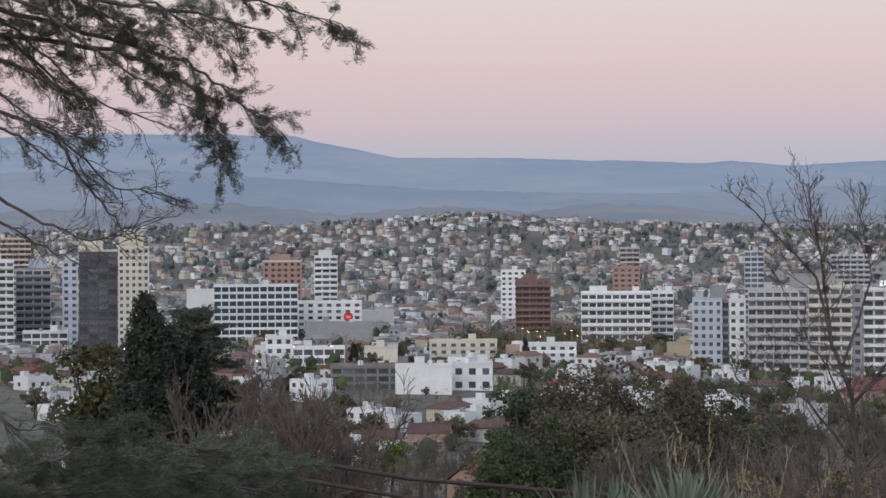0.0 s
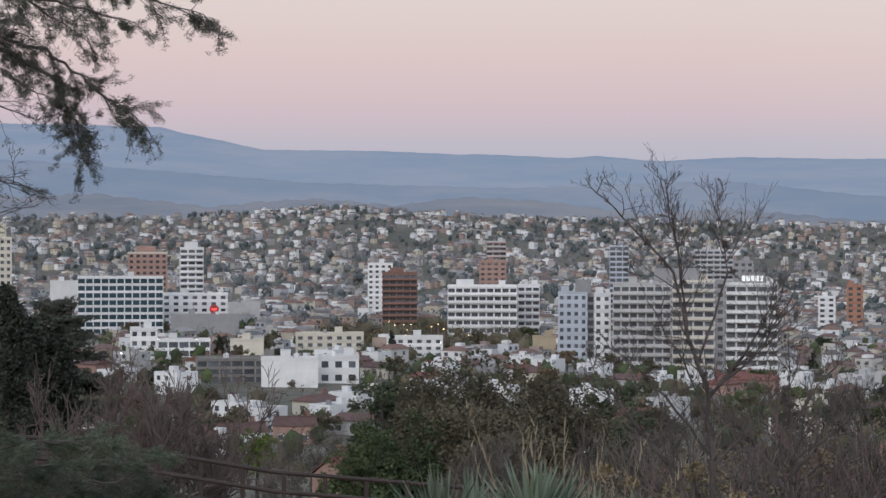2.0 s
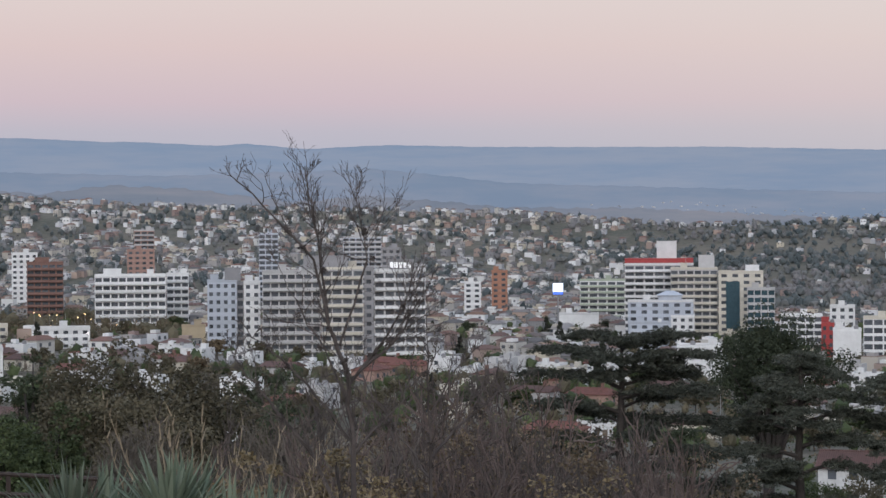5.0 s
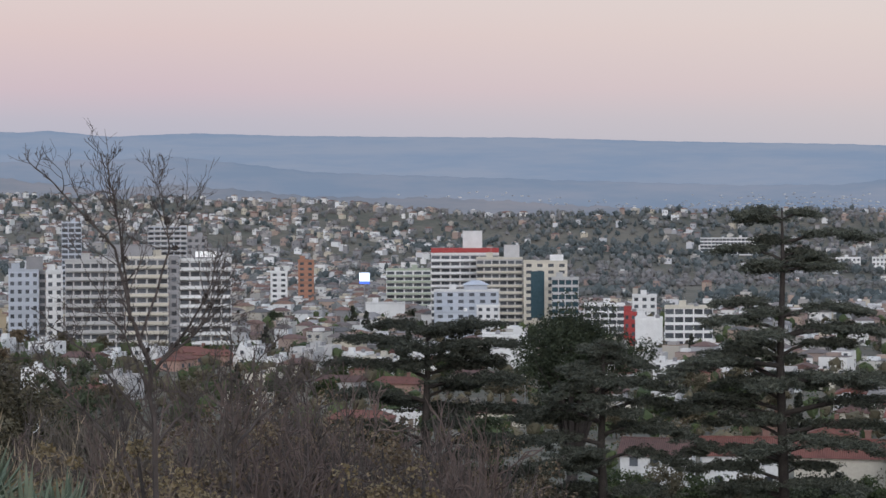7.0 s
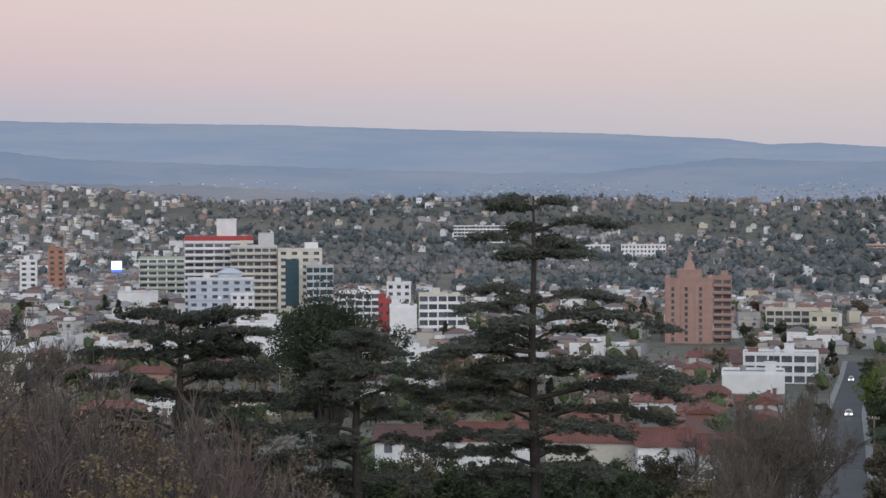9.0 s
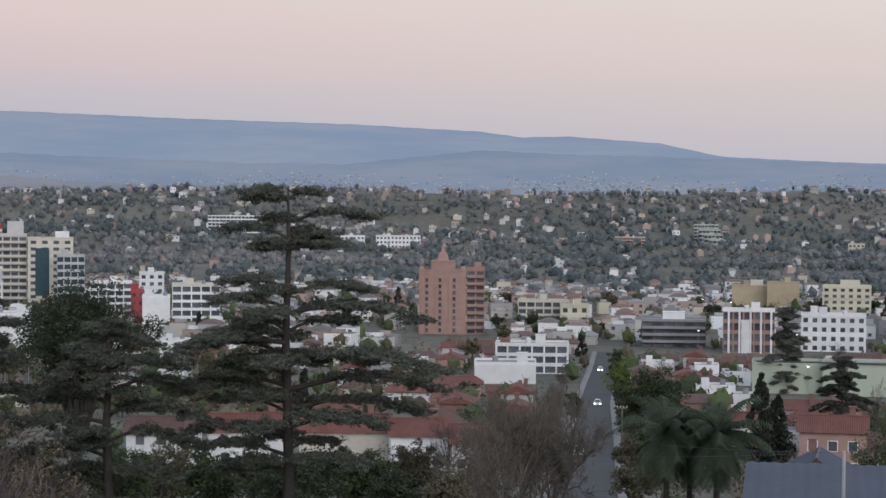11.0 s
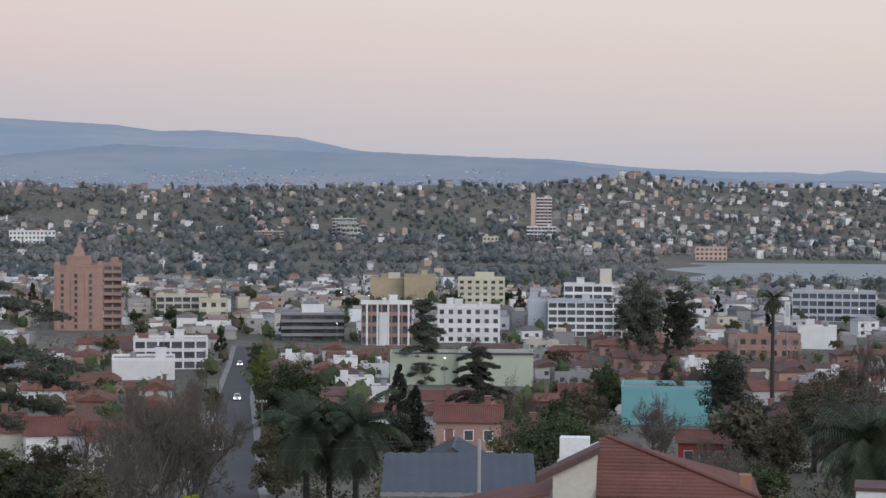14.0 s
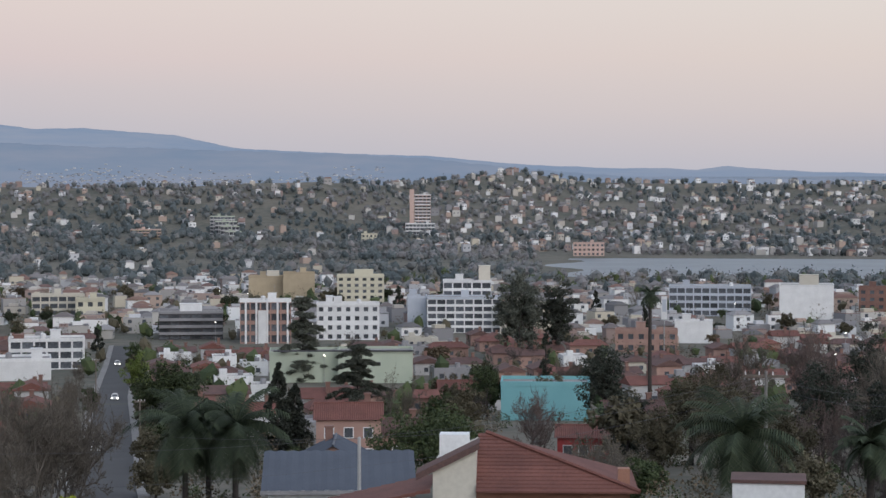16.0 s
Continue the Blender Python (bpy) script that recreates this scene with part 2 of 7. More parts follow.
def spot(az, r):
    return r * math.sin(radians(az)), r * math.cos(radians(az))


# ---- the land: a hill under the viewer, the town's plain, a river and lake, wooded hills ----
def smooth(t):
    t = np.clip(t, 0, 1)
    return t * t * (3 - 2 * t)


def ripple(x, y, s, seed=0.0):
    return (np.sin(x / s + seed) * np.cos(y / s * 1.13 + 1.7 * seed) + 0.5 * np.sin(x / s * 2.3 + y / s * 1.1 + seed) + 0.3 * np.cos(x / s * 4.1 - y / s * 3.3))


def crest(az):
    """How high the near hills reach, in degrees over the eye's level, and how far away."""
    e = np.interp(az, [-14, -8, -4, 0.6, 3, 6.8, 12.5, 16, 20.5, 26, 36, 40, 44, 47, 49.7, 52, 56, 62],
                  [0.45, 0.8, 0.85, 1.15, 1.08, 0.78, 0.70, 0.62, 0.22, 0.30, 0.26, 0.22, 0.38, 0.36, 0.70, 0.34, 0.34, 0.28])
    d = np.interp(az, [-14, 10, 16, 24, 44, 50, 62], [2500, 2650, 2600, 2350, 2350, 2750, 2800])
    return d, EYE + d * np.tan(np.radians(e))


def height(x, y):
    x, y = np.asarray(x, float), np.asarray(y, float)
    r, az = np.hypot(x, y), np.degrees(np.arctan2(x, y))
    z = np.interp(r, [0, 8, 15, 30, 60, 130, 220, 315, 450, 600, 750, 5000], [50.3, 49.4, 47.6, 43.5, 37.5, 27, 19.5, 13, 5, 1, 0, 0])
    z = z + np.interp(az, [-14, 4, 18, 34], [13, 10, 4, 0]) * smooth((r - 330) / 300)
    z = z + np.interp(az, [-40, 6, 10], [1, 1, 0]) * np.interp(r, [0, 15, 30, 48, 58, 75, 110], [0, 0.4, 3.6, 5.8, 4.5, 1.5, 0])
    rc, zc = crest(az)
    r0 = np.interp(az, [-14, 8, 16, 22, 48, 62], [1050, 1050, 1300, 1570, 1640, 1680])
    s = (r - r0) / (rc - r0)
    lift = np.where(s < 1, smooth(s * 0.5) * 2 * np.clip(s, 0, 1) ** 0.25, 1 - 0.55 * smooth((s - 1) * 1.6))
    lift = np.clip(lift, 0, 1.0) * (zc - z) + 4.0 * np.clip(s * 3, 0, 1) * np.clip((1.15 - s) * 3, 0, 1) * ripple(x, y, 110.0, 0.6)
    z = z + np.where(s > 0, lift, 0)
    front = np.abs(az) < 100
    z = np.where(front, z, np.maximum(z, 50.0 - 0.004 * r))
    lake = smooth((az - 50 - 0.6 * np.sin(r / 31)) / 3) * smooth((r - 1270) / 30) * smooth((1700 - r) / 40)
    z = z - 2.5 * lake * (r < 1700)
    return z


def ground_z(x, y):
    return float(height(x, y))


def polar_sheet(name, a0, a1, na, radii, fn, mat, closed=False):
    az = np.radians(np.linspace(a0, a1, na, endpoint=not closed))
    A, R = np.meshgrid(az, np.array(radii))
    X, Y = R * np.sin(A), R * np.cos(A)
    Z = fn(X, Y)
    v = np.stack([X, Y, Z], -1).reshape(-1, 3)
    n, rows = na, len(radii)
    f = []
    for i in range(rows - 1):
        for j in range(na if closed else na - 1):
            k = (j + 1) % na
            f.append((i * n + j, (i + 1) * n + j, (i + 1) * n + k, i * n + k))
    me = bpy.data.meshes.new(name)
    me.from_pydata(v.tolist(), [], f)
    me.materials.append(mat)
    me.polygons.foreach_set("use_smooth", [True] * len(me.polygons))
    return new(name, me)


EARTH = material("winter_ground", (0.165, 0.148, 0.118), second=(0.085, 0.088, 0.070), rough=0.95, scale=0.012, fine=0.15, bump=0.1)
radii = [0.01] + list(np.geomspace(3, 900, 70)) + list(np.linspace(925, 3400, 100)) + [3700, 4100, 4500, 4900]
ground = polar_sheet("ground", -180, 180, 720, radii, height, EARTH, closed=True)
tagged(ground, "dry winter hillside falling to a town plain and hills", "ground", kind="structure")

WATER = material("lake_water", (0.16, 0.19, 0.21), rough=0.4, bump=0.8, scale=0.02, fine=0.25)
SAND = material("lake_mud", (0.26, 0.22, 0.18), second=(0.2, 0.17, 0.14), scale=0.01, fine=0.2)
lake = polar_sheet("water", 49, 75, 60, np.linspace(1240, 1720, 12), lambda x, y: 0 * x - 0.9, WATER)
tagged(lake, "calm pale lake below the wooded hills", "lake", kind="structure")

# mountains: three ridges far off; their blue distance haze is put into emission
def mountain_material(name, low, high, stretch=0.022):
    """Far slopes: air haze put in as a faint glow, with soft horizontal patches of wood and clearing."""
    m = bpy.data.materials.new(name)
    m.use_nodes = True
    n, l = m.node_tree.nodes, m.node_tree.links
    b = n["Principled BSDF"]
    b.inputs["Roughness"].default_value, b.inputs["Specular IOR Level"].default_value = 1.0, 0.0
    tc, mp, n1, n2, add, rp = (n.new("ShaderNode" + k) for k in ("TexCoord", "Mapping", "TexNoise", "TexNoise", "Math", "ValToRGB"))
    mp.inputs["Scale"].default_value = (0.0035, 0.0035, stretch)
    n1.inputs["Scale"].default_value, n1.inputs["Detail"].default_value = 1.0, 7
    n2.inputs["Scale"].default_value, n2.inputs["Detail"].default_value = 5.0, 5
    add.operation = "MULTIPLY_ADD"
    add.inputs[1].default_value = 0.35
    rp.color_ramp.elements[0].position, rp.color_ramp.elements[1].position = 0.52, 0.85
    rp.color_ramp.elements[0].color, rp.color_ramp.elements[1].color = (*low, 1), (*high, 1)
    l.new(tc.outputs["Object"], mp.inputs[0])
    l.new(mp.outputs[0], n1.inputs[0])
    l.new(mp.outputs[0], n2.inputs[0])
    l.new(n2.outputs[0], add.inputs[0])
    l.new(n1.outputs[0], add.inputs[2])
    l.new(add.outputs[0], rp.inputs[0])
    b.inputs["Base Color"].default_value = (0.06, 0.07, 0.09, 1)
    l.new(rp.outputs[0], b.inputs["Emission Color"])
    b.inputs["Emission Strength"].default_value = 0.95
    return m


MOUNT_FAR = mountain_material("hazy_far_range", (0.185, 0.245, 0.345), (0.235, 0.275, 0.355), 0.03)
MOUNT_MID = mountain_material("hazy_middle_range", (0.158, 0.210, 0.292), (0.215, 0.243, 0.308))
MOUNT_LOW = mountain_material("hazy_foothills", (0.132, 0.158, 0.198), (0.208, 0.208, 0.232), 0.03)


def ridge(name, az_pts, el_pts, r_foot, r_top, foot_el, wobble, label, mat):
    def fn(x, y):
        r, az = np.hypot(x, y), np.degrees(np.arctan2(x, y))
        e = np.interp(az, az_pts, el_pts) + wobble * (np.sin(az * 7.1) * 0.4 + np.sin(az * 17.3 + 1) * 0.3 + np.sin(az * 41 + 2) * 0.2)
        zt, zf = EYE + r_top * np.tan(np.radians(e)), EYE + r_foot * np.tan(np.radians(foot_el))
        s = np.clip((r - r_foot) / (r_top - r_foot), 0, 1)
        fold = ripple(x, y, 170.0, 2.0) * 14 * s * (1 - s) * 2
        return np.where(r > r_top + 1, zt - (r - r_top) * 0.8, zf + (zt - zf) * s ** 1.15 + fold)
    ob = polar_sheet(name, -40, 90, 900, list(np.linspace(r_foot, r_top, 22)) + [r_top + 60], fn, mat)
    return tagged(ob, label, "mountains", kind="structure")


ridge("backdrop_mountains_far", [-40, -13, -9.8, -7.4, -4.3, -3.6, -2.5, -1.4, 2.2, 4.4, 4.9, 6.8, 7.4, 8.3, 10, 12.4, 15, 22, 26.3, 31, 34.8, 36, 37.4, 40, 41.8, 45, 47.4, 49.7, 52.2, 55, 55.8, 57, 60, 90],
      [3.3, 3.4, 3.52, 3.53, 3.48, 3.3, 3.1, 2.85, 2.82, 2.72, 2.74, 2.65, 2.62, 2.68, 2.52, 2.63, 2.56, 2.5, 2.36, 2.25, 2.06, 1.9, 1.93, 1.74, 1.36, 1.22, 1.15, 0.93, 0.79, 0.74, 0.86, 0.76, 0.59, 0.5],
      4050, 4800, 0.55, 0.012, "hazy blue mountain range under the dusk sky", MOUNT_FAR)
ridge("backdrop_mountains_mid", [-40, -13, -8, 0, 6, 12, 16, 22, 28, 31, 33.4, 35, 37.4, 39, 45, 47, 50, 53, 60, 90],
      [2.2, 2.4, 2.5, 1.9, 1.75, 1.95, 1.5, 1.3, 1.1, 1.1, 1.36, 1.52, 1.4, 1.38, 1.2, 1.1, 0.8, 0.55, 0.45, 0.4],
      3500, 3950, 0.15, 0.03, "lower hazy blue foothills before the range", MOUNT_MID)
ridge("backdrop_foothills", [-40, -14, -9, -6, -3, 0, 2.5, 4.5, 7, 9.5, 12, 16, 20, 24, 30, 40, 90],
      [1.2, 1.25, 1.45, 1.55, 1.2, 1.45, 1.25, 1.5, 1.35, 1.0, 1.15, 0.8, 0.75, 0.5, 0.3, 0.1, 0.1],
      3150, 3440, -0.2, 0.06, "low brownish foothills behind the town's hills, haze in their glow", MOUNT_LOW)


# ---- buildings ----
HERO = []


def block(name, label, category, az, r, w, top, d=14.0, turn=0.0, wall=None, trim=None, floors=0, bays=0, style="grid", glass=None, roof="flat", group="", parapet=0.7, base=None):
    """A building whose front, w wide, faces the hill at that bearing and distance; top: height over the plain.
    style: grid (windows in a wall), bands (floor slabs and long glazing), balcony (slabs with parapets), blank."""
    wall, trim, glass = wall or WHITE, trim or wall or WHITE, glass or GLASS
    x, y = spot(az, r)
    z = (ground_z(x, y) if base is None else base) - 0.6
    h = top - z
    HERO.append((az, math.degrees(w / 2 / r), r))
    ob = thing(name, x, y, z, -az + turn, label, category, group)
    floors = max(floors, round((h - 0.6) / 3.4)) if floors else max(1, round((h - 0.6) / 3.0))
    bays = bays or max(2, round(w / 3.6))
    fh, bw = h / floors, w / bays
    side = max(1, round(d / 4.0))
    sw = d / side
    b = Boxes()
    e = 0.35
    if style == "blank":
        b.box(-w / 2, w / 2, 0, d, 0, h)
    else:
        b.box(-w / 2 + e, w / 2 - e, e, d - e, 0, h - 0.05, 1)
        sill, head = fh * 0.34, fh * 0.18
        if style == "bands":
            sill, head = fh * 0.30, fh * 0.06
        band = Boxes().box(-w / 2, w / 2, 0, d, -head, sill).mesh("floor_band", wall)
        for i in range(1, floors):
            part("floor_band", band, ob, m=pose(0, 0, i * fh))
        part("floor_band", Boxes().box(-w / 2, w / 2, 0, d, 0, sill).mesh("floor_band", wall), ob)
        part("floor_band", Boxes().box(-w / 2, w / 2, 0, d, h - head, h).mesh("floor_band", wall), ob)
        pier = bw * (0.5 if style == "grid" else 0.18 if style == "balcony" else 0.14)
        post = Boxes().box(-pier / 2, pier / 2, 0.02, 0.6, 0.01, h - 0.02).mesh("pier", wall)
        half_post = Boxes().box(0.003, pier / 2, 0.02, 0.6, 0.01, h - 0.02).mesh("pier", wall)
        for i in range(1, bays):
            part("pier", post, ob, m=pose(-w / 2 + i * bw, 0, 0))
        part("pier", half_post, ob, m=pose(-w / 2, 0, 0))
        part("pier", Boxes().box(-pier / 2, -0.003, 0.02, 0.6, 0.01, h - 0.02).mesh("pier", wall), ob, m=pose(w / 2, 0, 0))
        if r < 640:
            for s in (-1, 1):
                sp_ = Boxes().box(min(s * -0.02, s * -0.6), max(s * -0.02, s * -0.6), -sw * 0.3, sw * 0.3, 0.015, h - 0.03).mesh("pier", wall)
                for i in range(side + 1):
                    part("pier", sp_, ob, m=pose(s * w / 2, min(max(i * sw, sw * 0.3 + 0.04), d - sw * 0.3 - 0.04), 0))
    part("wall", b.mesh("wall", wall, wall), ob)
    if style != "blank":
        gw, gh = bw - pier, fh - sill - head
        wm = Boxes().box(-gw / 2, gw / 2, -0.02, 0.04, 0, gh)
        me = wm.mesh("window", glass)
        if r < 900:
            for i in range(floors):
                for j in range(bays):
                    part("window", me, ob, m=pose(-w / 2 + (j + 0.5) * bw, 0.30, i * fh + sill))
        else:
            row = Boxes().box(-w / 2 + 0.1, w / 2 - 0.1, 0.28, 0.34, 0, gh)
            me = row.mesh("ribbon_glazing", glass)
            for i in range(floors):
                part("ribbon_glazing", me, ob, m=pose(0, 0, i * fh + sill))
        gs = sw * 0.4
        ms = Boxes().box(-0.04, 0.04, -gs / 2, gs / 2, 0, gh).mesh("window", glass)
        if r < 640:
            for i in range(floors):
                for j in range(side):
                    for s in (-1, 1):
                        part("window", ms, ob, m=pose(s * (w / 2 - 0.3), (j + 0.5) * sw, i * fh + sill))
    if style == "balcony":
        bb = Boxes().box(-w / 2 + 0.1, w / 2 - 0.1, -1.3, -0.003, 0, 0.18).box(-w / 2 + 0.1, w / 2 - 0.1, -1.3, -1.18, 0.18, 1.05)
        for s in (-1, 1):
            bb.box(min(s * (w / 2 - 0.1), s * (w / 2 - 0.22)), max(s * (w / 2 - 0.1), s * (w / 2 - 0.22)), -1.178, -0.01, 0.18, 1.05)
        me = bb.mesh("balcony", trim)
        for i in range(1, floors):
            part("balcony", me, ob, m=pose(0, 0, i * fh - 0.1))
    p = Boxes()
    if roof == "flat":
        p.box(-w / 2 - 0.1, w / 2 + 0.1, -0.1, d + 0.1, h + 0.004, h + 0.2)
        t = 0.25
        for a in ((-w / 2 - 0.1, w / 2 + 0.1, -0.1, -0.1 + t), (-w / 2 - 0.1, w / 2 + 0.1, d + 0.1 - t, d + 0.1), (-w / 2 - 0.1, -w / 2 - 0.1 + t, -0.1 + t, d + 0.1 - t), (w / 2 + 0.1 - t, w / 2 + 0.1, -0.1 + t, d + 0.1 - t)):
            p.box(*a, h + 0.2, h + 0.2 + parapet)
        part("parapet", p.mesh("parapet", trim), ob)
        part("roof", Boxes().box(-w / 2 + t, w / 2 - t, t, d - t, h + 0.2, h + 0.26).mesh("roof", ROOF_GREY), ob)
        k_ = random.Random(az * 7 + w)
        if w > 5 and wall not in (TURQ, GREEN_WALL):
            u = k_.uniform(-0.3, 0.3) * w
            part("stair_head", Boxes().box(u - 1.5, u + 1.5, d * 0.5, d * 0.5 + 3, h + 0.26, h + 2.8).box(u - 1.65, u + 1.65, d * 0.5 - 0.15, d * 0.5 + 3.15, h + 2.804, h + 2.98).mesh("stair_head", trim), ob)
            v = -u * 0.8 + 1.0
            part("water_tank", Boxes().tube([(v, d * 0.6, h + 0.26), (v, d * 0.6, h + 1.7), (v, d * 0.6, h + 2.0)], [0.85, 0.85, 0.3], 12).mesh("water_tank", GREY if k_.random() < 0.6 else WHITE), ob)
            part("antenna", Boxes().tube([(u + 0.8, d * 0.5 + 1, h + 2.98), (u + 0.8, d * 0.5 + 1, h + 6.2)], [0.05, 0.03], 4).mesh("antenna", METAL), ob)
    return ob


def roof_box(ob, x0, x1, y0, y1, z0, z1, mat, name="roof_housing", label=""):
    """A stair head or tank housing on a building's roof."""
    b = Boxes().box(x0, x1, y0, y1, z0, z1).box(x0 - 0.12, x1 + 0.12, y0 - 0.12, y1 + 0.12, z1 + 0.004, z1 + 0.25)
    return part(name, b.mesh(name, mat), ob, label)


def top_of(ob):
    return max((c.matrix_basis @ Vector(v.co)).z for c in ob.children if c.name.startswith("parapet") for v in c.data.vertices) - 0.7



# ---- named buildings of the town ----
# -- high blocks over the town centre --
b = block("apartment_tower", "dark glass and cream apartment tower with many small windows", "tower block", -9.89, 820, 15.5, 54.5, d=20, wall=DARK, trim=CREAM, style='bands', bays=4)
roof_box(b, -8, 2, 3, 10, top_of(b), top_of(b) + 4.5, CREAM)
b = block("apartment_tower", "cream apartment tower with a grid of windows", "tower block", -8.89, 818, 12.5, 55.8, d=22, wall=CREAM, bays=5, floors=16)
roof_box(b, -6, 4, 4, 12, top_of(b), top_of(b) + 5.5, YELLOW)
b = block("apartment_block", "white apartment block with long balconies", "tower block", -12.90, 860, 19.8, 50.5, style='balcony', d=18)
b = block("apartment_block", "grey and white apartment block with balconies", "tower block", -11.71, 900, 15.5, 46.8, wall=PALE, trim=GREY, style='balcony', d=18)
roof_box(b, -2, 6, 4, 11, top_of(b), top_of(b) + 4.5, BLUISH)
b = block("apartment_tower", "orange brick apartment tower in the distance", "tower block", -12.35, 1150, 23.5, 62.8, wall=BRICK_PINK, trim=CREAM, style='balcony', d=18)
b = block("apartment_block", "narrow pale blue apartment block", "tower block", -10.68, 880, 6.8, 50.2, wall=BLUISH, d=14)
b = block("hotel", "long low hotel with glazed white storeys", "hotel", -5.41, 940, 39.7, 38.0, trim=WHITE, wall=WHITE, style='bands', d=22, floors=6, glass=GLASS_TEAL)
b = block("apartment_block", "red brick apartment block behind the hotel", "tower block", -4.64, 1040, 20.1, 49.3, wall=BRICK_PINK, trim=CREAM, d=20)
roof_box(b, -6, 4, 4, 12, top_of(b), top_of(b) + 3.5, BRICK_PINK)
b = block("apartment_tower", "white rounded apartment tower with wide balconies", "tower block", -3.39, 1000, 11.7, 51.8, style='balcony', d=14)
roof_box(b, -3.5, 3, 3, 9, top_of(b), top_of(b) + 3.2, WHITE)
b = block("apartment_block", "red brick apartment block with white balcony fronts", "tower block", 2.60, 980, 17.3, 39.5, wall=BRICK, trim=BRICK, style='balcony', d=18)
roof_box(b, -5, 2, 3, 9, top_of(b), top_of(b) + 2.6, BRICK)
b = block("apartment_block", "white and brick apartment block", "tower block", 2.03, 1130, 14.2, 43.0, wall=WHITE, d=16)
b = block("apartment_tower", "red brick tower with a pale stair head", "tower block", 5.39, 1250, 12.4, 56.0, wall=BRICK_PINK, trim=PALE, style='balcony', d=16)
b = block("apartment_block", "dull pink rendered apartment block", "tower block", 5.29, 1180, 16.0, 44.1, wall=BRICK_PINK, d=14)
b = block("hotel", "white hotel with rows of balconies", "hotel", 4.99, 900, 31.6, 34.5, style='balcony', d=20, floors=6)
roof_box(b, -12, -4, 4, 12, top_of(b), top_of(b) + 3, WHITE)
b = block("hotel", "white hotel wing with balconies", "hotel", 6.33, 930, 10.2, 34.3, wall=WHITE, d=18, style='balcony')
b = block("apartment_slab", "blue-grey apartment slab with a dark central strip", "tower block", 7.60, 740, 10.9, 35.0, wall=BLUISH, d=16, bays=4)
roof_box(b, 1, 7, 3, 9, top_of(b), top_of(b) + 5, GREY)
b = block("apartment_slab", "white apartment slab beside the blue-grey one", "tower block", 8.46, 742, 6.1, 34.5, wall=WHITE, d=16, bays=2)
b = block("apartment_slab", "dark glazed stair strip between two slabs", "tower block", 8.12, 744, 2.3, 34.1, wall=GREY, d=14, bays=1, style='bands')
b = block("apartment_tower", "wide grey apartment tower with white balcony fronts", "tower block", 9.59, 715, 20.8, 38.8, wall=PALE, trim=PALE, style='balcony', d=20, bays=7, floors=10)
b = block("apartment_tower", "wide cream apartment tower with stacked balconies", "tower block", 11.06, 712, 15.1, 40.0, wall=PALE, trim=CREAM, style='balcony', d=22, bays=4, floors=10)
roof_box(b, -14, 2, 5, 14, top_of(b), top_of(b) + 4.5, GREY)
b = block("apartment_tower", "grey stair tower between apartment wings", "tower block", 11.83, 714, 3.5, 39.9, wall=GREY, d=18, bays=1)
b = block("apartment_tower", "grey apartment tower with white balconies and a lit roof sign", "tower block", 12.73, 716, 18.6, 39.0, wall=PALE, trim=WHITE, style='balcony', d=20, bays=5, floors=10)
sign = roof_box(b, -4, 5, 2, 6, top_of(b), top_of(b) + 4.0, GREY, "sign_housing")
for k in range(5):
    part("sign_bar", Boxes().box(-3.6 + k * 1.6, -2.4 + k * 1.6, 1.7, 1.86, top_of(b) + 1.2, top_of(b) + 3.2).mesh("sign_bar", SIGN_LIT), b, "lit white sign letter block")
b = block("apartment_tower", "slim blue-grey tower behind the wide block", "tower block", 8.94, 1150, 11.2, 53.2, wall=BLUISH, d=14, style='bands')
b = block("apartment_tower", "pale blue-grey tower behind the wide block", "tower block", 11.64, 1200, 23.3, 51.0, wall=BLUISH, d=14, style='balcony', trim=PALE)
b = block("apartment_block", "grey apartment block in the centre", "tower block", 12.48, 1020, 10.2, 45.1, wall=GREY, d=14)
b = block("apartment_tower", "white apartment tower with a red roof band", "tower block", 20.21, 905, 31.0, 38.0, wall=PALE, trim=WHITE, style='balcony', d=20, bays=7)
roof_box(b, -15.5, 15.5, -0.3, 18, top_of(b) + 0.8, top_of(b) + 2.6, REDP, "roof_band", "red painted roof band")
roof_box(b, -1, 8, 4, 12, top_of(b), top_of(b) + 10.5, WHITE)
b = block("apartment_tower", "beige apartment tower with open balconies", "tower block", 21.21, 885, 20.7, 36.2, wall=PALE, trim=CREAM, style='balcony', d=18, bays=6)
roof_box(b, 2, 9, 3, 10, top_of(b), top_of(b) + 6, PALE)
b = block("office_block", "white office block with teal curtain glass", "office block", 22.54, 880, 19.5, 34.8, wall=CREAM, d=18, bays=4)
part("curtain_wall", Boxes().box(-6.5, -0.5, -0.3, -0.003, 8, top_of(b) - 4).mesh("curtain_wall", GLASS_TEAL), b, "tall teal glass strip")
roof_box(b, 2, 8, 4, 10, top_of(b), top_of(b) + 3, WHITE)
b = block("office_block", "low teal glass office front", "office block", 23.11, 865, 11.8, 27.7, wall=PALE, d=14, bays=4, style='bands', glass=GLASS_TEAL)
b = block("house_block", "white walled block with a grey upper storey", "house block", 19.94, 832, 17.3, 14.4, wall=BLUISH, d=14, bays=4)
b = block("house_block", "blue-grey rendered block with a white wing and belvedere", "house block", 20.25, 842, 27.6, 23.2, wall=BLUISH, trim=WHITE, d=12, bays=6)
part("belvedere", Boxes().box(-1, 9, 2, 9, top_of(b) + 0.3, top_of(b) + 2.6).gable(-1.6, 9.6, 1.4, 9.6, top_of(b) + 2.604, top_of(b) + 4.6, "x", 4.0).mesh("belvedere", BLUISH), b, "pale hipped belvedere")
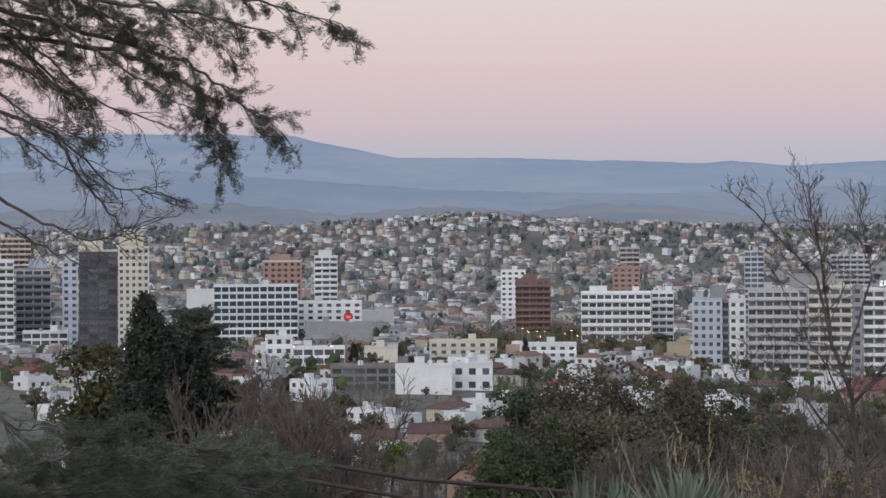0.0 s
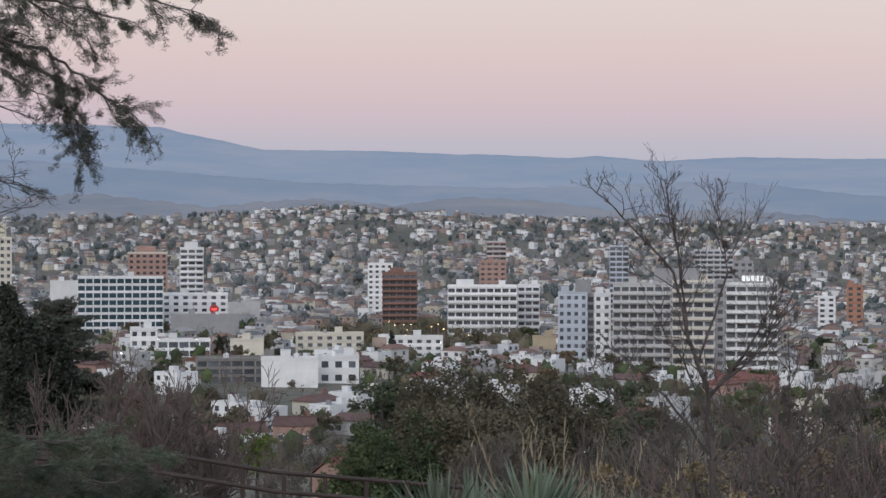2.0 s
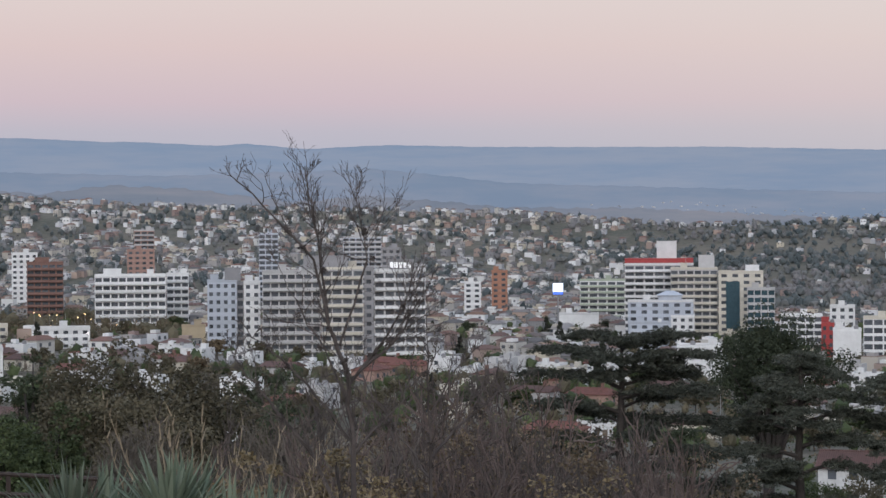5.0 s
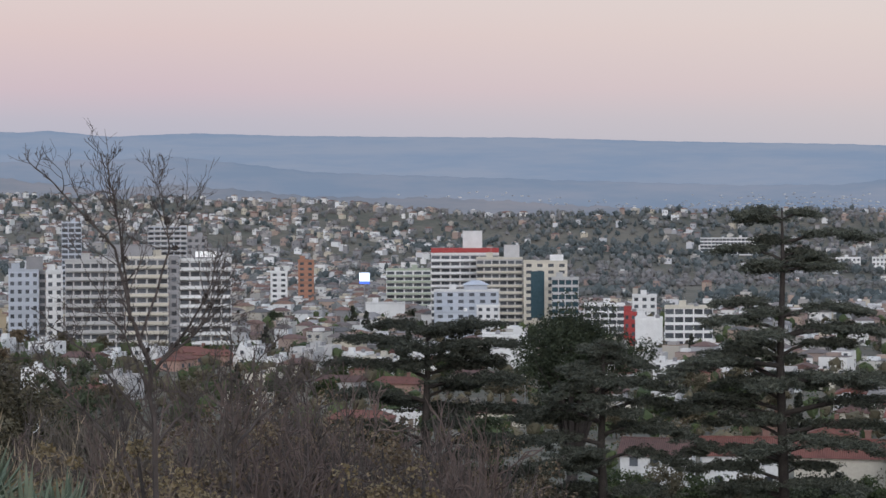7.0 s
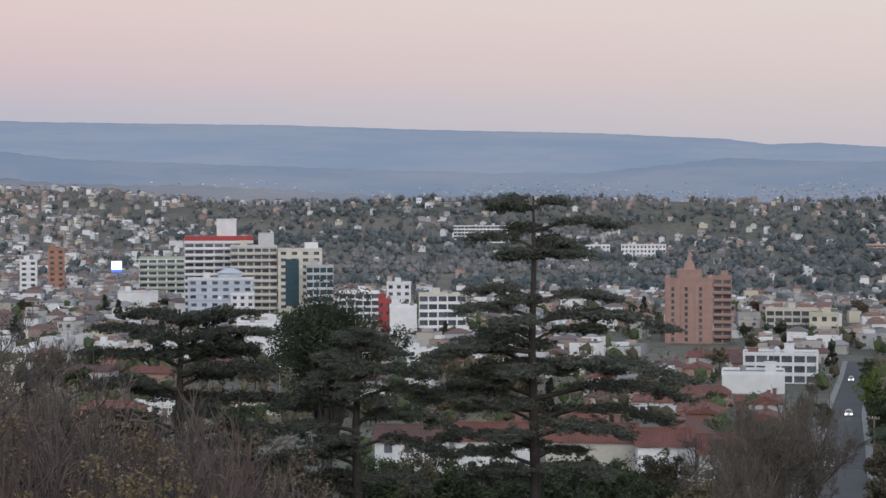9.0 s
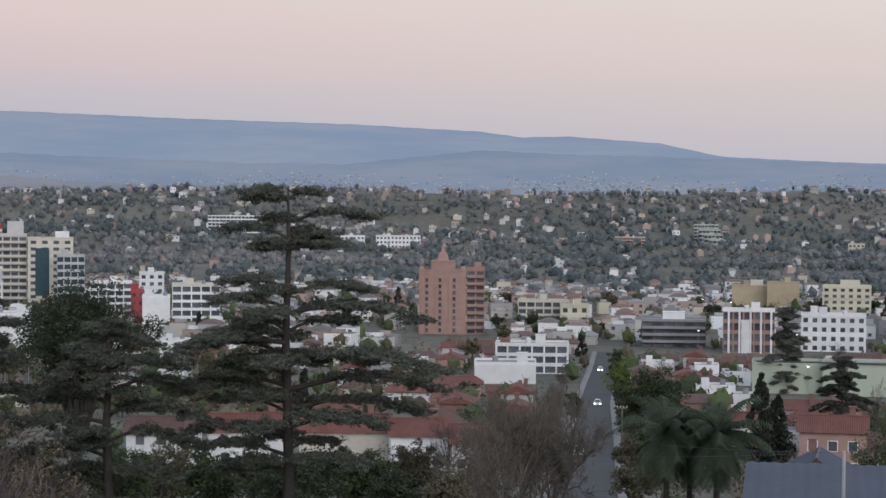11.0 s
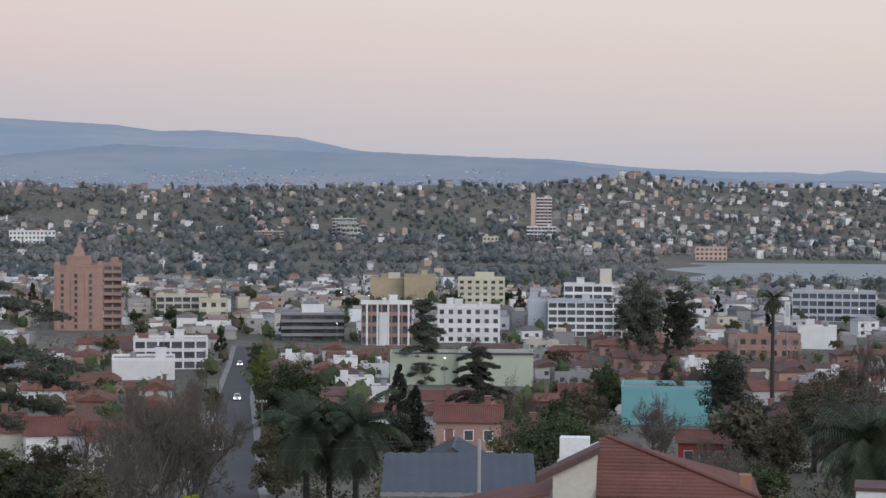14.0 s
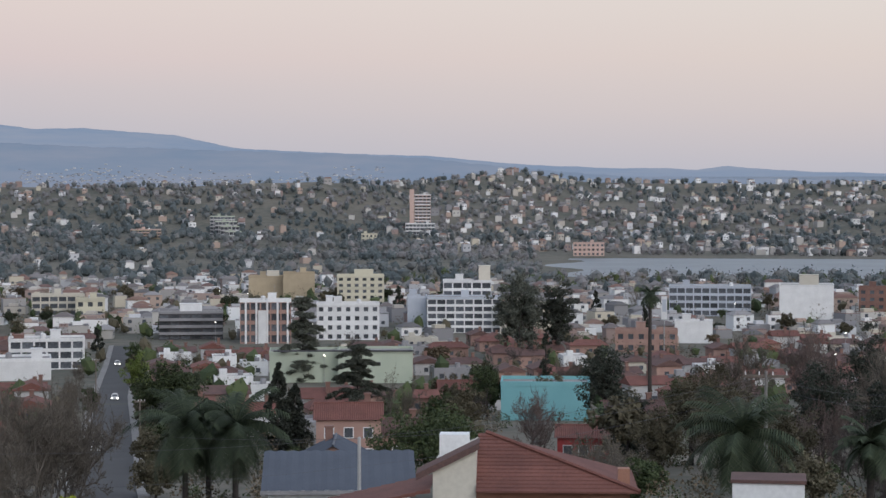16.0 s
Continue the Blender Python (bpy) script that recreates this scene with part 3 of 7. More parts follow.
b = block("house_block", "white walled block with small windows", "house block", 20.88, 836, 9.8, 17.1, wall=WHITE, d=13, bays=3)
b = block("apartment_block", "white and green apartment block", "tower block", 18.58, 1100, 25.1, 26.3, wall=WHITE, trim=GREEN_WALL, style='balcony', d=18, bays=5)
b = block("house_block", "orange rendered house block", "house block", 15.61, 1100, 8.8, 31.6, wall=ORANGE, d=12)
b = block("house_block", "white house block with windows", "house block", 14.83, 1100, 9.4, 25.4, wall=WHITE, d=12, bays=2)
b = block("house_block", "white low house block", "house block", 17.90, 974, 19.5, 12.6, wall=WHITE, d=12, style='blank')
# -- the brick tower with a stepped crown --
b = block("brick_tower", "salmon brick tower with narrow window columns and a stepped spire", "tower block", 33.76, 780, 18.6, 24.5, wall=BRICK_PINK, d=16, style='blank')
h_ = top_of(b)
roof_box(b, -4.5, 5, 3, 12, h_, h_ + 4.0, BRICK_PINK)
part("spire", Boxes().box(-2.2, 2.6, 4, 10, h_ + 4.25, h_ + 7.5, 0, 0.9).box(-0.8, 1.2, 5.5, 8.5, h_ + 7.5, h_ + 10.5, 0, 0.6).mesh("spire", BRICK_PINK), b)
for k in (-1, 1):
    part("turret", Boxes().box(k * 8.2 - 1.0, k * 8.2 + 1.0, -0.12, 2.2, h_ + 0.91, h_ + 2.2, 0, 0.1).mesh("turret", BRICK_PINK), b)
for k in (-6.2, -1.0, 4.6):
    part("pilaster", Boxes().box(k - 2.0, k - 1.2, -0.45, -0.003, 0.5, h_ - 2.0).mesh("pilaster", BRICK_PINK), b)
    for f in range(9):
        wz = 1.6 + f * (h_ - 3.0) / 9
        part("window", Boxes().box(k - 0.55, k + 0.55, -0.05, 0.02, wz, wz + 1.35).mesh("window", GLASS), b)
        part("sill", Boxes().box(k - 0.75, k + 0.75, -0.22, -0.003, wz - 0.2, wz - 0.05).mesh("sill", BRICK), b)
    part("arch", Boxes().tube([(k, -0.08, h_ - 1.1), (k, 0.02, h_ - 1.1)], [1.0, 1.0], 14).mesh("arch", BRICK), b, "blind brick arch")
b = block("brick_tower", "salmon brick wing with stacked arched balconies", "tower block", 34.72, 782, 7.1, 25.4, wall=BRICK_PINK, trim=BRICK_PINK, style='balcony', d=15, bays=2, floors=9)
# -- white shops and offices --
b = block("shop_block", "white windowless commercial block", "shop", 25.52, 758, 10.4, 15.1, wall=WHITE, d=14, style='blank')
b = block("shop_block", "red and grey shop tower", "shop", 24.98, 810, 5.1, 15.2, wall=REDP, d=10, bays=2)
b = block("shop_block", "white commercial block with ribbon windows", "shop", 26.66, 808, 19.4, 17.5, wall=WHITE, trim=CREAM, d=16, style='bands', floors=3)
b = block("shop_block", "white commercial block with ribbon windows", "shop", 24.24, 856, 17.6, 16.5, wall=WHITE, d=16, style='bands')
b = block("shop_block", "pale commercial block with windows", "shop", 25.39, 996, 12.2, 15.5, wall=WHITE, d=14, bays=3)
b = block("shop_block", "white low commercial block", "shop", 21.37, 660, 15.0, 14.3, wall=WHITE, d=14, style='blank')
b = block("shop_block", "white commercial hall with windows", "shop", -3.30, 982, 32.2, 29.1, wall=WHITE, d=16, bays=7)
b = block("shop_block", "grey commercial hall with a dark shutter", "shop", -3.02, 908, 31.0, 21.0, wall=GREY, d=14, style='blank')
b = block("shop_block", "pale grey windowless hall", "shop", -1.94, 1056, 18.7, 22.4, wall=PALE, d=18, style='blank')
b = block("house_block", "modern white house with flat roofs", "house block", -4.75, 750, 10.2, 21.4, wall=WHITE, d=12, bays=3, floors=3)
b = block("house_block", "modern white house with a long glazed front", "house block", -3.61, 746, 19.5, 17.2, wall=WHITE, d=12, style='bands', floors=2)
b = block("school_building", "long concrete building with a covered gallery", "school", -1.91, 598, 28.5, 18.2, wall=CONCRETE, d=14, style='bands', floors=3)
b = block("school_building", "white windowless wing with a flat roof", "school", -0.58, 580, 16.6, 19.1, wall=WHITE, d=12, style='blank')
b = block("school_building", "white wing with a tall dark window", "school", 0.83, 598, 12.3, 18.7, wall=WHITE, d=12, floors=2, bays=3)
b = block("shop_block", "white low block behind the gallery", "shop", -1.81, 732, 12.3, 17.7, wall=CREAM, d=10, style='blank')
b = block("house_block", "white cluster of low flats", "house block", 0.57, 776, 26.6, 18.1, wall=CREAM, d=12, floors=3)
b = block("house_block", "white house with flat roofs", "house block", 3.03, 762, 21.7, 17.3, wall=WHITE, d=12, floors=3)
b = block("house_block", "pale flat with a red and ochre tank", "house block", 6.78, 806, 9.5, 15.6, wall=OCHRE, d=8, style='blank')
b = block("shop_block", "white halls at the foot of the tower", "shop", -6.71, 1100, 26.3, 33.4, wall=WHITE, d=18, style='blank')
b = block("shop_block", "white terraced flats with flat roofs", "shop", -11.46, 922, 27.8, 23.9, wall=WHITE, d=18, floors=3)
b = block("shop_block", "white terraced flats with flat roofs", "shop", -11.38, 840, 18.4, 20.7, wall=WHITE, d=14, floors=3, style='bands')
# -- blocks along the river side --
b = block("flat_roof_house", "white flat-roofed house with a long garden wall", "house", 35.60, 540, 16.8, 7.7, wall=WHITE, d=14, style='blank')
b = block("flat_roof_house", "white flat-roofed house with terraces", "house", 36.37, 588, 21.8, 9.6, wall=WHITE, d=12, floors=3, style='bands')
roof_box(b, -9.5, -6.5, 2, 6, top_of(b), top_of(b) + 1.5, BRICK)
b = block("house_block", "pale yellow-white house block", "house block", 37.59, 858, 12.3, 7.4, wall=YELLOW, d=12, bays=3)
b = block("house_block", "white low flats with long windows", "house block", 36.69, 874, 22.5, 8.4, wall=CREAM, d=14, style='bands')
b = block("house_block", "black-roofed block with open galleries", "house block", 40.44, 718, 23.0, 9.6, wall=DARK, trim=GREY, d=14, style='balcony', floors=4)
roof_box(b, -4, 4, 3, 8, top_of(b), top_of(b) + 3, WHITE)
b = block("unfinished_block", "brick and white concrete frame, part open and unfinished", "house block", 42.58, 694, 17.8, 14.8, wall=BRICK_PINK, trim=WHITE, d=12, floors=4, bays=5, style='bands')
for k in (-6.9, -3.2, 0.6, 4.2, 7.7):
    part("pillar", Boxes().box(k - 0.35, k + 0.35, -0.5, -0.004, 0, top_of(b)).mesh("pillar", WHITE), b)
part("stair_tower", Boxes().box(-2.6, 0.2, -0.9, -0.51, 0, top_of(b) - 3).mesh("stair_tower", WHITE), b, "white stair tower")
b = block("house_block", "white block with small square windows", "house block", 44.96, 710, 22.5, 12.7, wall=WHITE, d=12, floors=4, bays=7)
roof_box(b, -8, -5.5, 3, 6, top_of(b), top_of(b) + 3, WHITE)
b = block("house_block", "plain ochre rendered apartment block", "house block", 43.54, 980, 15.6, 13.4, wall=OCHRE, d=14, style='blank')
b = block("house_block", "plain ochre rendered apartment block", "house block", 42.62, 990, 18.3, 11.2, wall=OCHRE, d=14, style='blank')
roof_box(b, 0, 6, 3, 8, top_of(b), top_of(b) + 3, CREAM)
b = block("house_block", "pale yellow rendered apartment block", "house block", 45.32, 940, 22.3, 13.6, wall=YELLOW, d=16)
roof_box(b, -3, 6, 3, 8, top_of(b), top_of(b) + 3, YELLOW)
b = block("hotel", "white hotel with blue glazing", "hotel", 48.33, 750, 28.1, 12.8, wall=WHITE, trim=BLUISH, d=16, style='bands', floors=5)
b = block("hotel", "white stepped upper storeys of hotel", "hotel", 48.41, 768, 18.7, 18.4, wall=WHITE, d=14, style='bands')
roof_box(b, 4.5, 9, 3, 9, top_of(b), top_of(b) + 6, CREAM)
b = block("hotel", "blue-grey blank hotel side", "hotel", 46.96, 756, 7.4, 12.9, wall=BLUISH, d=14, style='blank')
b = block("house_block", "narrow cream apartment block", "house block", 49.61, 742, 6.4, 10.0, wall=CREAM, trim=BRICK_PINK, d=12, bays=3)
b = block("community_hall", "long pale green hall with small windows and a dark roof edge", "hall", 43.69, 518, 18.0, 10.5, wall=GREEN_WALL, d=14, style='blank')
b = block("community_hall", "long pale green hall wing", "hall", 45.76, 514, 19.4, 11.0, wall=GREEN_WALL, d=14, style='blank')
for k in (-6.6, -5.2, -0.6, 0.8):
    part("window", Boxes().box(k - 0.5, k + 0.5, -0.06, 0.02, top_of(b) - 3.4, top_of(b) - 2.4).mesh("window", GLASS), b)
part("roof_edge", Boxes().box(-26.5, 9.9, -0.5, -0.104, top_of(b) + 0.35, top_of(b) + 0.75).mesh("roof_edge", DARK), b, "dark roof edge")
b = block("turquoise_hall", "turquoise rendered hall with a plain wall", "hall", 50.69, 374, 16.8, 16.0, wall=TURQ, d=12, style='blank')
b = block("warehouse", "white blank warehouse with a cream upper box", "warehouse", 58.13, 846, 22.5, 13.7, wall=WHITE, d=20, style='blank')
roof_box(b, -3, 5, 4, 10, top_of(b), top_of(b) + 4.5, CREAM)
b = block("house_block", "unfinished red brick house block", "house block", 60.21, 868, 18.9, 12.0, wall=BRICK, d=14)
b = block("shop_block", "long shop with blue-grey front", "shop", 55.40, 862, 35.1, 12.2, wall=BLUISH, d=18, style='bands')
b = block("shop_block", "white shop front by the palms", "shop", 54.94, 698, 13.2, 7.4, wall=WHITE, d=10, style='blank')
b = block("shop_block", "long low brick shop", "shop", 53.59, 652, 20.3, 7.3, wall=BRICK_PINK, d=10, floors=2)
# -- on the wooded hill --
b = block("hill_tower", "salmon and white apartment tower on the wooded hill", "tower block", 47.11, 2060, 16.5, 52.7, wall=PINK_PALE, trim=WHITE, style='balcony', d=16, bays=4, floors=11)
b = block("hill_tower", "tall salmon lift tower on the wooded hill", "tower block", 46.80, 2058, 4.7, 57.9, wall=PINK_PALE, d=8, style='blank')
b = block("hill_house", "white villa base below the hill tower", "villa", 47.04, 2040, 30.3, 22.9, wall=WHITE, d=10, style='bands', floors=2)
b = block("hill_house", "white villa among dark pines", "villa", 32.46, 1880, 42.4, 19.7, wall=WHITE, d=12, floors=3)
b = block("hill_house", "white villa among dark pines", "villa", 31.14, 1900, 23.4, 19.1, wall=WHITE, d=12, floors=2)
b = block("hill_house", "long white villa among pines", "villa", 27.83, 1980, 58.8, 37.1, wall=WHITE, d=14, style='bands', floors=3)
b = block("hill_house", "sandstone villa with a tiled roof", "villa", 39.16, 1850, 28.0, 20.5, wall=OCHRE, d=12, floors=3, trim=PINK_PALE, style='balcony')
b = block("hill_house", "cream villa among dark pines", "villa", 45.57, 1900, 15.2, 15.2, wall=YELLOW, d=12, floors=3)
b = block("hill_house", "stepped green-glazed terrace of flats", "terraced flats", 41.34, 1960, 24.3, 31.5, wall=PALE, trim=GREEN_WALL, d=9, style='bands', floors=1)
b = block("hill_house", "stepped green-glazed terrace of flats", "terraced flats", 41.44, 1944, 21.4, 26.7, wall=PALE, trim=GREEN_WALL, d=9, style='bands', floors=1)
b = block("hill_house", "stepped green-glazed terrace of flats", "terraced flats", 41.55, 1928, 18.5, 22.0, wall=PALE, trim=GREEN_WALL, d=9, style='bands', floors=1)
b = block("hill_house", "stepped green-glazed terrace of flats", "terraced flats", 41.65, 1912, 15.7, 17.3, wall=PALE, trim=GREEN_WALL, d=9, style='bands', floors=2)
b = block("hill_house", "stepped green-glazed terrace of flats", "terraced flats", 41.76, 1896, 12.9, 12.8, wall=PALE, trim=GREEN_WALL, d=9, style='bands', floors=2)
b = block("hill_house", "stepped green-glazed terrace of flats", "terraced flats", 41.86, 1880, 10.1, 8.3, wall=PALE, trim=GREEN_WALL, d=9, style='bands', floors=2)
b = block("hill_house", "pink house beside the lake", "villa", 51.92, 1700, 26.6, 11.3, wall=PINK_PALE, d=12, floors=2)

# ---- road ----
road_pts = [(37.9, 150), (37.95, 215), (38.15, 345), (38.2, 470), (38.5, 640), (38.55, 690)]


def strip(name, side0, side1, lift, mat, thick=0.0):
    xy = [spot(a, r) for a, r in road_pts]
    fine = []
    for i in range(len(xy) - 1):
        for k in range(24):
            s = k / 24
            fine.append((xy[i][0] * (1 - s) + xy[i + 1][0] * s, xy[i][1] * (1 - s) + xy[i + 1][1] * s))
    b = Boxes()
    vs = []
    for i, (x, y) in enumerate(fine[:-1]):
        dx, dy = fine[i + 1][0] - x, fine[i + 1][1] - y
        n = math.hypot(dx, dy)
        nx, ny = dy / n, -dx / n
        z = ground_z(x, y) + lift
        for s in (side0, side1):
            vs += [(x + nx * s, y + ny * s, z), (x + nx * s, y + ny * s, z - 0.5 - thick)]
    fs = []
    for i in range(len(fine) - 2):
        o = i * 4
        fs += [(o, o + 4, o + 6, o + 2)[::-1], (o, o + 1, o + 5, o + 4), (o + 2, o + 6, o + 7, o + 3)]
    b.add(vs, fs)
    return new(name, b.mesh(name, mat))


tagged(strip("road", -3.6, 3.6, 0.25, ASPHALT), "straight grey asphalt street running down to the town", "road", kind="structure")
tagged(strip("pavement", -5.2, -3.61, 0.40, CONCRETE), "worn concrete pavement with a kerb", "pavement", kind="structure")
tagged(strip("pavement", 3.61, 5.2, 0.40, CONCRETE), "worn concrete pavement with a kerb", "pavement", kind="structure")

# ---- small houses filling the town ----
taken = [(ob.matrix_basis.translation.x, ob.matrix_basis.translation.y, 16.0) for ob in scene.objects if ob.type == "EMPTY"]


# stretches of low gardens and roofs: bearings, how far out, and the steepest sight line left open
LOW_GROUND = [(49.2, 52.0, 374, -6.3), (42.8, 46.8, 512, -5.5), (44.0, 45.9, 705, -4.0), (41.8, 43.4, 690, -4.3), (39.4, 41.7, 715, -4.2), (46.8, 49.7, 740, -3.8), (57.3, 59.2, 840, -3.4),
              (32.9, 35.1, 775, -3.9), (34.5, 37.4, 535, -5.1), (19.3, 23.7, 830, -2.9), (7.1, 13.8, 705, -3.0), (4.0, 6.7, 895, -2.1), (-3.4, 1.7, 575, -4.0)]


def in_the_way(x, y, h):
    """Whether something h high there would stand over its stretch of low ground."""
    a, r = math.degrees(math.atan2(x, y)), math.hypot(x, y)
    e = math.degrees(math.atan2(ground_z(x, y) + h - EYE, r))
    return any(a0 - 0.25 < a < a1 + 0.25 and r < far_ and e > low for a0, a1, far_, low in LOW_GROUND)


def near_road(x, y, gap=9.0):
    a, r = math.degrees(math.atan2(x, y)), math.hypot(x, y)
    return 120 < r < 720 and abs(math.radians(a - np.interp(r, [p[1] for p in road_pts], [p[0] for p in road_pts])) * r) < gap


def small_house(kind, w, d, h, wall, roof, rise):
    """A one or two storey house with windows, door, roof and chimney."""
    ob = new("house")
    tone = {WHITE: "white", CREAM: "cream", PALE: "pale grey", BRICK_PINK: "salmon brick", BRICK: "red brick", YELLOW: "pale yellow", GREY: "grey"}[wall]
    cover = "red clay tile roof" if kind != "flat" else "flat roof and water tank"
    tagged(ob, f"{tone} town house with a {cover}", "house", "houses of the town")
    b = Boxes().box(-w / 2, w / 2, -d / 2, d / 2, -3, h)
    if kind == "flat":
        for a in ((-w / 2, w / 2, -d / 2, -d / 2 + 0.2), (-w / 2, w / 2, d / 2 - 0.2, d / 2), (-w / 2, -w / 2 + 0.2, -d / 2 + 0.2, d / 2 - 0.2), (w / 2 - 0.2, w / 2, -d / 2 + 0.2, d / 2 - 0.2)):
            b.box(*a, h, h + 0.6)
    part("wall", b.mesh("wall", wall), ob)
    if kind == "flat":
        part("roof", Boxes().box(-w / 2 + 0.2, w / 2 - 0.2, -d / 2 + 0.2, d / 2 - 0.2, h + 0.004, h + 0.1).mesh("roof", roof), ob)
        part("water_tank", Boxes().tube([(w * 0.2, d * 0.1, h + 0.1), (w * 0.2, d * 0.1, h + 1.5)], [0.7, 0.7], 10).mesh("water_tank", GREY), ob)
        part("stair_head", Boxes().box(-w * 0.35, -w * 0.15, d * 0.05, d * 0.3, h + 0.1, h + 1.9).mesh("stair_head", wall), ob)
    else:
        g = Boxes().gable(-w / 2 - 0.5, w / 2 + 0.5, -d / 2 - 0.5, d / 2 + 0.5, h + 0.003, h + rise, "x" if kind != "cross" else "y", 2.0 if kind == "hip" else 0.0)
        part("roof", g.mesh("roof", roof), ob)
        part("chimney", Boxes().box(w * 0.22, w * 0.22 + 0.8, -0.4, 0.4, h, h + rise + 1.0).box(w * 0.22 - 0.1, w * 0.22 + 0.9, -0.5, 0.5, h + rise + 1.004, h + rise + 1.2).mesh("chimney", BRICK), ob)
    me = Boxes().box(-0.6, 0.6, -0.06, 0.02, 0, 1.2).mesh("window", GLASS)
    for z in [1.0] + ([3.9] if h > 5 else []):
        for k in (-0.3, 0.05):
            part("window", me, ob, m=pose(k * w, -d / 2, z))
        for s in (-1, 1):
            part("window", me, ob, m=pose(s * w / 2, 0.1 * d, z, 0, 0, 90 * s))
    part("door", Boxes().box(w * 0.2, w * 0.2 + 1.0, -d / 2 - 0.05, -d / 2 + 0.01, 0, 2.1).mesh("door", WOOD), ob)
    return ob


rng = random.Random(4)
protos = []
for kind, w, d, h, wall, roof, rise in (("gable", 9.5, 7, 3.2, WHITE, TILE, 1.6), ("hip", 10.5, 8, 3.2, CREAM, TILE_DARK, 1.7), ("cross", 7, 9, 4.6, PALE, TILE, 1.8), ("flat", 9.5, 7, 3.4, WHITE, ROOF_GREY, 0),
                                        ("flat", 9, 8, 5.6, WHITE, ROOF_GREY, 0), ("gable", 9.5, 7, 3.6, BRICK_PINK, TILE_DARK, 1.7), ("flat", 11, 7, 3.2, CREAM, ROOF_GREY, 0), ("hip", 9.5, 8, 4.6, YELLOW, TILE, 1.8),
                                        ("flat", 8, 9, 5.4, PALE, ROOF_GREY, 0), ("flat", 9, 8, 7.6, WHITE, ROOF_GREY, 0), ("gable", 10, 7, 3.2, BRICK, TILE, 1.5), ("hip", 12, 8, 3.2, BRICK_PINK, TILE, 1.8), ("flat", 10, 8, 3.2, GREY, ROOF_GREY, 0), ("gable", 11, 8, 3.3, PALE, TILE_DARK, 1.6)):
    protos.append(small_house(kind, w, d, h, wall, roof, rise))


def place_house(p, x, y, turn):
    m = pose(x, y, ground_z(x, y) + 0.1, 0, 0, turn)
    if not p.get("placed"):
        p["placed"] = 1
        p.matrix_basis = m
        return p
    return copy_thing(p, m)


count = 0
order = []
for gr in np.arange(175, 1050, 15):
    for ga in np.arange(-14, 62, math.degrees(12.5 / gr)):
        order.append((gr + rng.uniform(-3, 3), ga + math.degrees(rng.uniform(-2.5, 2.5) / gr)))
spots = []
for r, a in order:
    x, y = spot(a, r)
    if near_road(x, y, 11) or rng.random() < (0.68 if r < 470 else 0.52 if r < 700 else 0.42) or (0.3 < a < 6.4 and 800 < r < 1010):
        continue
    if a < 31 and r < 600 and rng.random() < 0.72:
        continue
    if r < 380 and a < 31 or r < 285 or (a > 51 and r < 420):
        continue
    if in_the_way(x, y, 4.5) or any(math.hypot(x - q[0], y - q[1]) < q[2] for q in taken) or any(abs(a - q[0]) < q[1] + 0.35 and q[2] - 60 < r < q[2] + 20 for q in HERO):
        continue
    spots.append((r, x, y))
spots.sort()
for r, x, y in spots[:290]:
    place_house(protos[rng.choice((0, 1, 3, 3, 4, 6, 8, 3, 5, 11, 13, 12) if math.atan2(x, y) < radians(30) else (0, 1, 1, 5, 10, 13, 6, 11, 11, 5, 12, 3, 10, 2))], x, y, -38 + rng.choice((0, 90, -90, 0)) + rng.uniform(-4, 4))
for p in protos:
    if "placed" in p.keys():
        del p["placed"]


def mass_houses(name, places, label, tones, roofs, rnd, size=(6, 11), storeys=(3.2, 3.4, 3.3, 5.4, 5.8, 6.2), plinth=0.0):
    """Houses too far to tell apart: one mesh of walls with windows, one of roofs."""
    walls, tops, panes = Boxes(), Boxes(), Boxes()
    for x, y in places:
        z, w, d = ground_z(x, y) + plinth, rnd.uniform(*size), rnd.uniform(*size) * 0.8
        h = rnd.choice(storeys)
        c, s = math.cos(q := radians(-38 + rnd.choice((0, 90)) + rnd.uniform(-12, 12))), math.sin(q)

        def put(bx, x0, x1, y0, y1, z0, z1, top=0.0):
            t = top
            vs = [(x0, y0, z0), (x1, y0, z0), (x1, y1, z0), (x0, y1, z0), (x0 + t, y0 + t, z1), (x1 - t, y0 + t, z1), (x1 - t, y1 - t, z1), (x0 + t, y1 - t, z1)]
            bx.add([(x + u * c - v * s, y + u * s + v * c, z + k) for u, v, k in vs], [(4, 5, 6, 7), (0, 1, 5, 4), (1, 2, 6, 5), (2, 3, 7, 6), (3, 0, 4, 7)])
        put(walls, -w / 2, w / 2, -d / 2, d / 2, -4 - plinth, h)
        if rnd.random() < 0.45:
            put(tops, -w / 2 - 0.4, w / 2 + 0.4, -d / 2 - 0.4, d / 2 + 0.4, h + 0.01, h + 1.5, min(w, d) * 0.42)
        else:
            put(walls, -w * 0.3, w * 0.1, -d * 0.2, d * 0.3, h, h + 1.3)
            put(tops, -w / 2 + 0.15, w / 2 - 0.15, -d / 2 + 0.15, d / 2 - 0.15, h + 0.01, h + 0.12)
        for lv in range(int(h // 2.9)):
            for k in (-0.28, 0.22):
                put(panes, k * w - 0.7, k * w + 0.7, -d / 2 - 0.05, -d / 2 + 0.02, lv * 2.9 + 1, lv * 2.9 + 2.3)
    ob = new(name, walls.mesh(name, tones))
    tagged(ob, label, "houses", kind="stuff")
    part("roof", tops.mesh("roof", roofs), ob)
    part("window", panes.mesh("window", GLASS), ob)


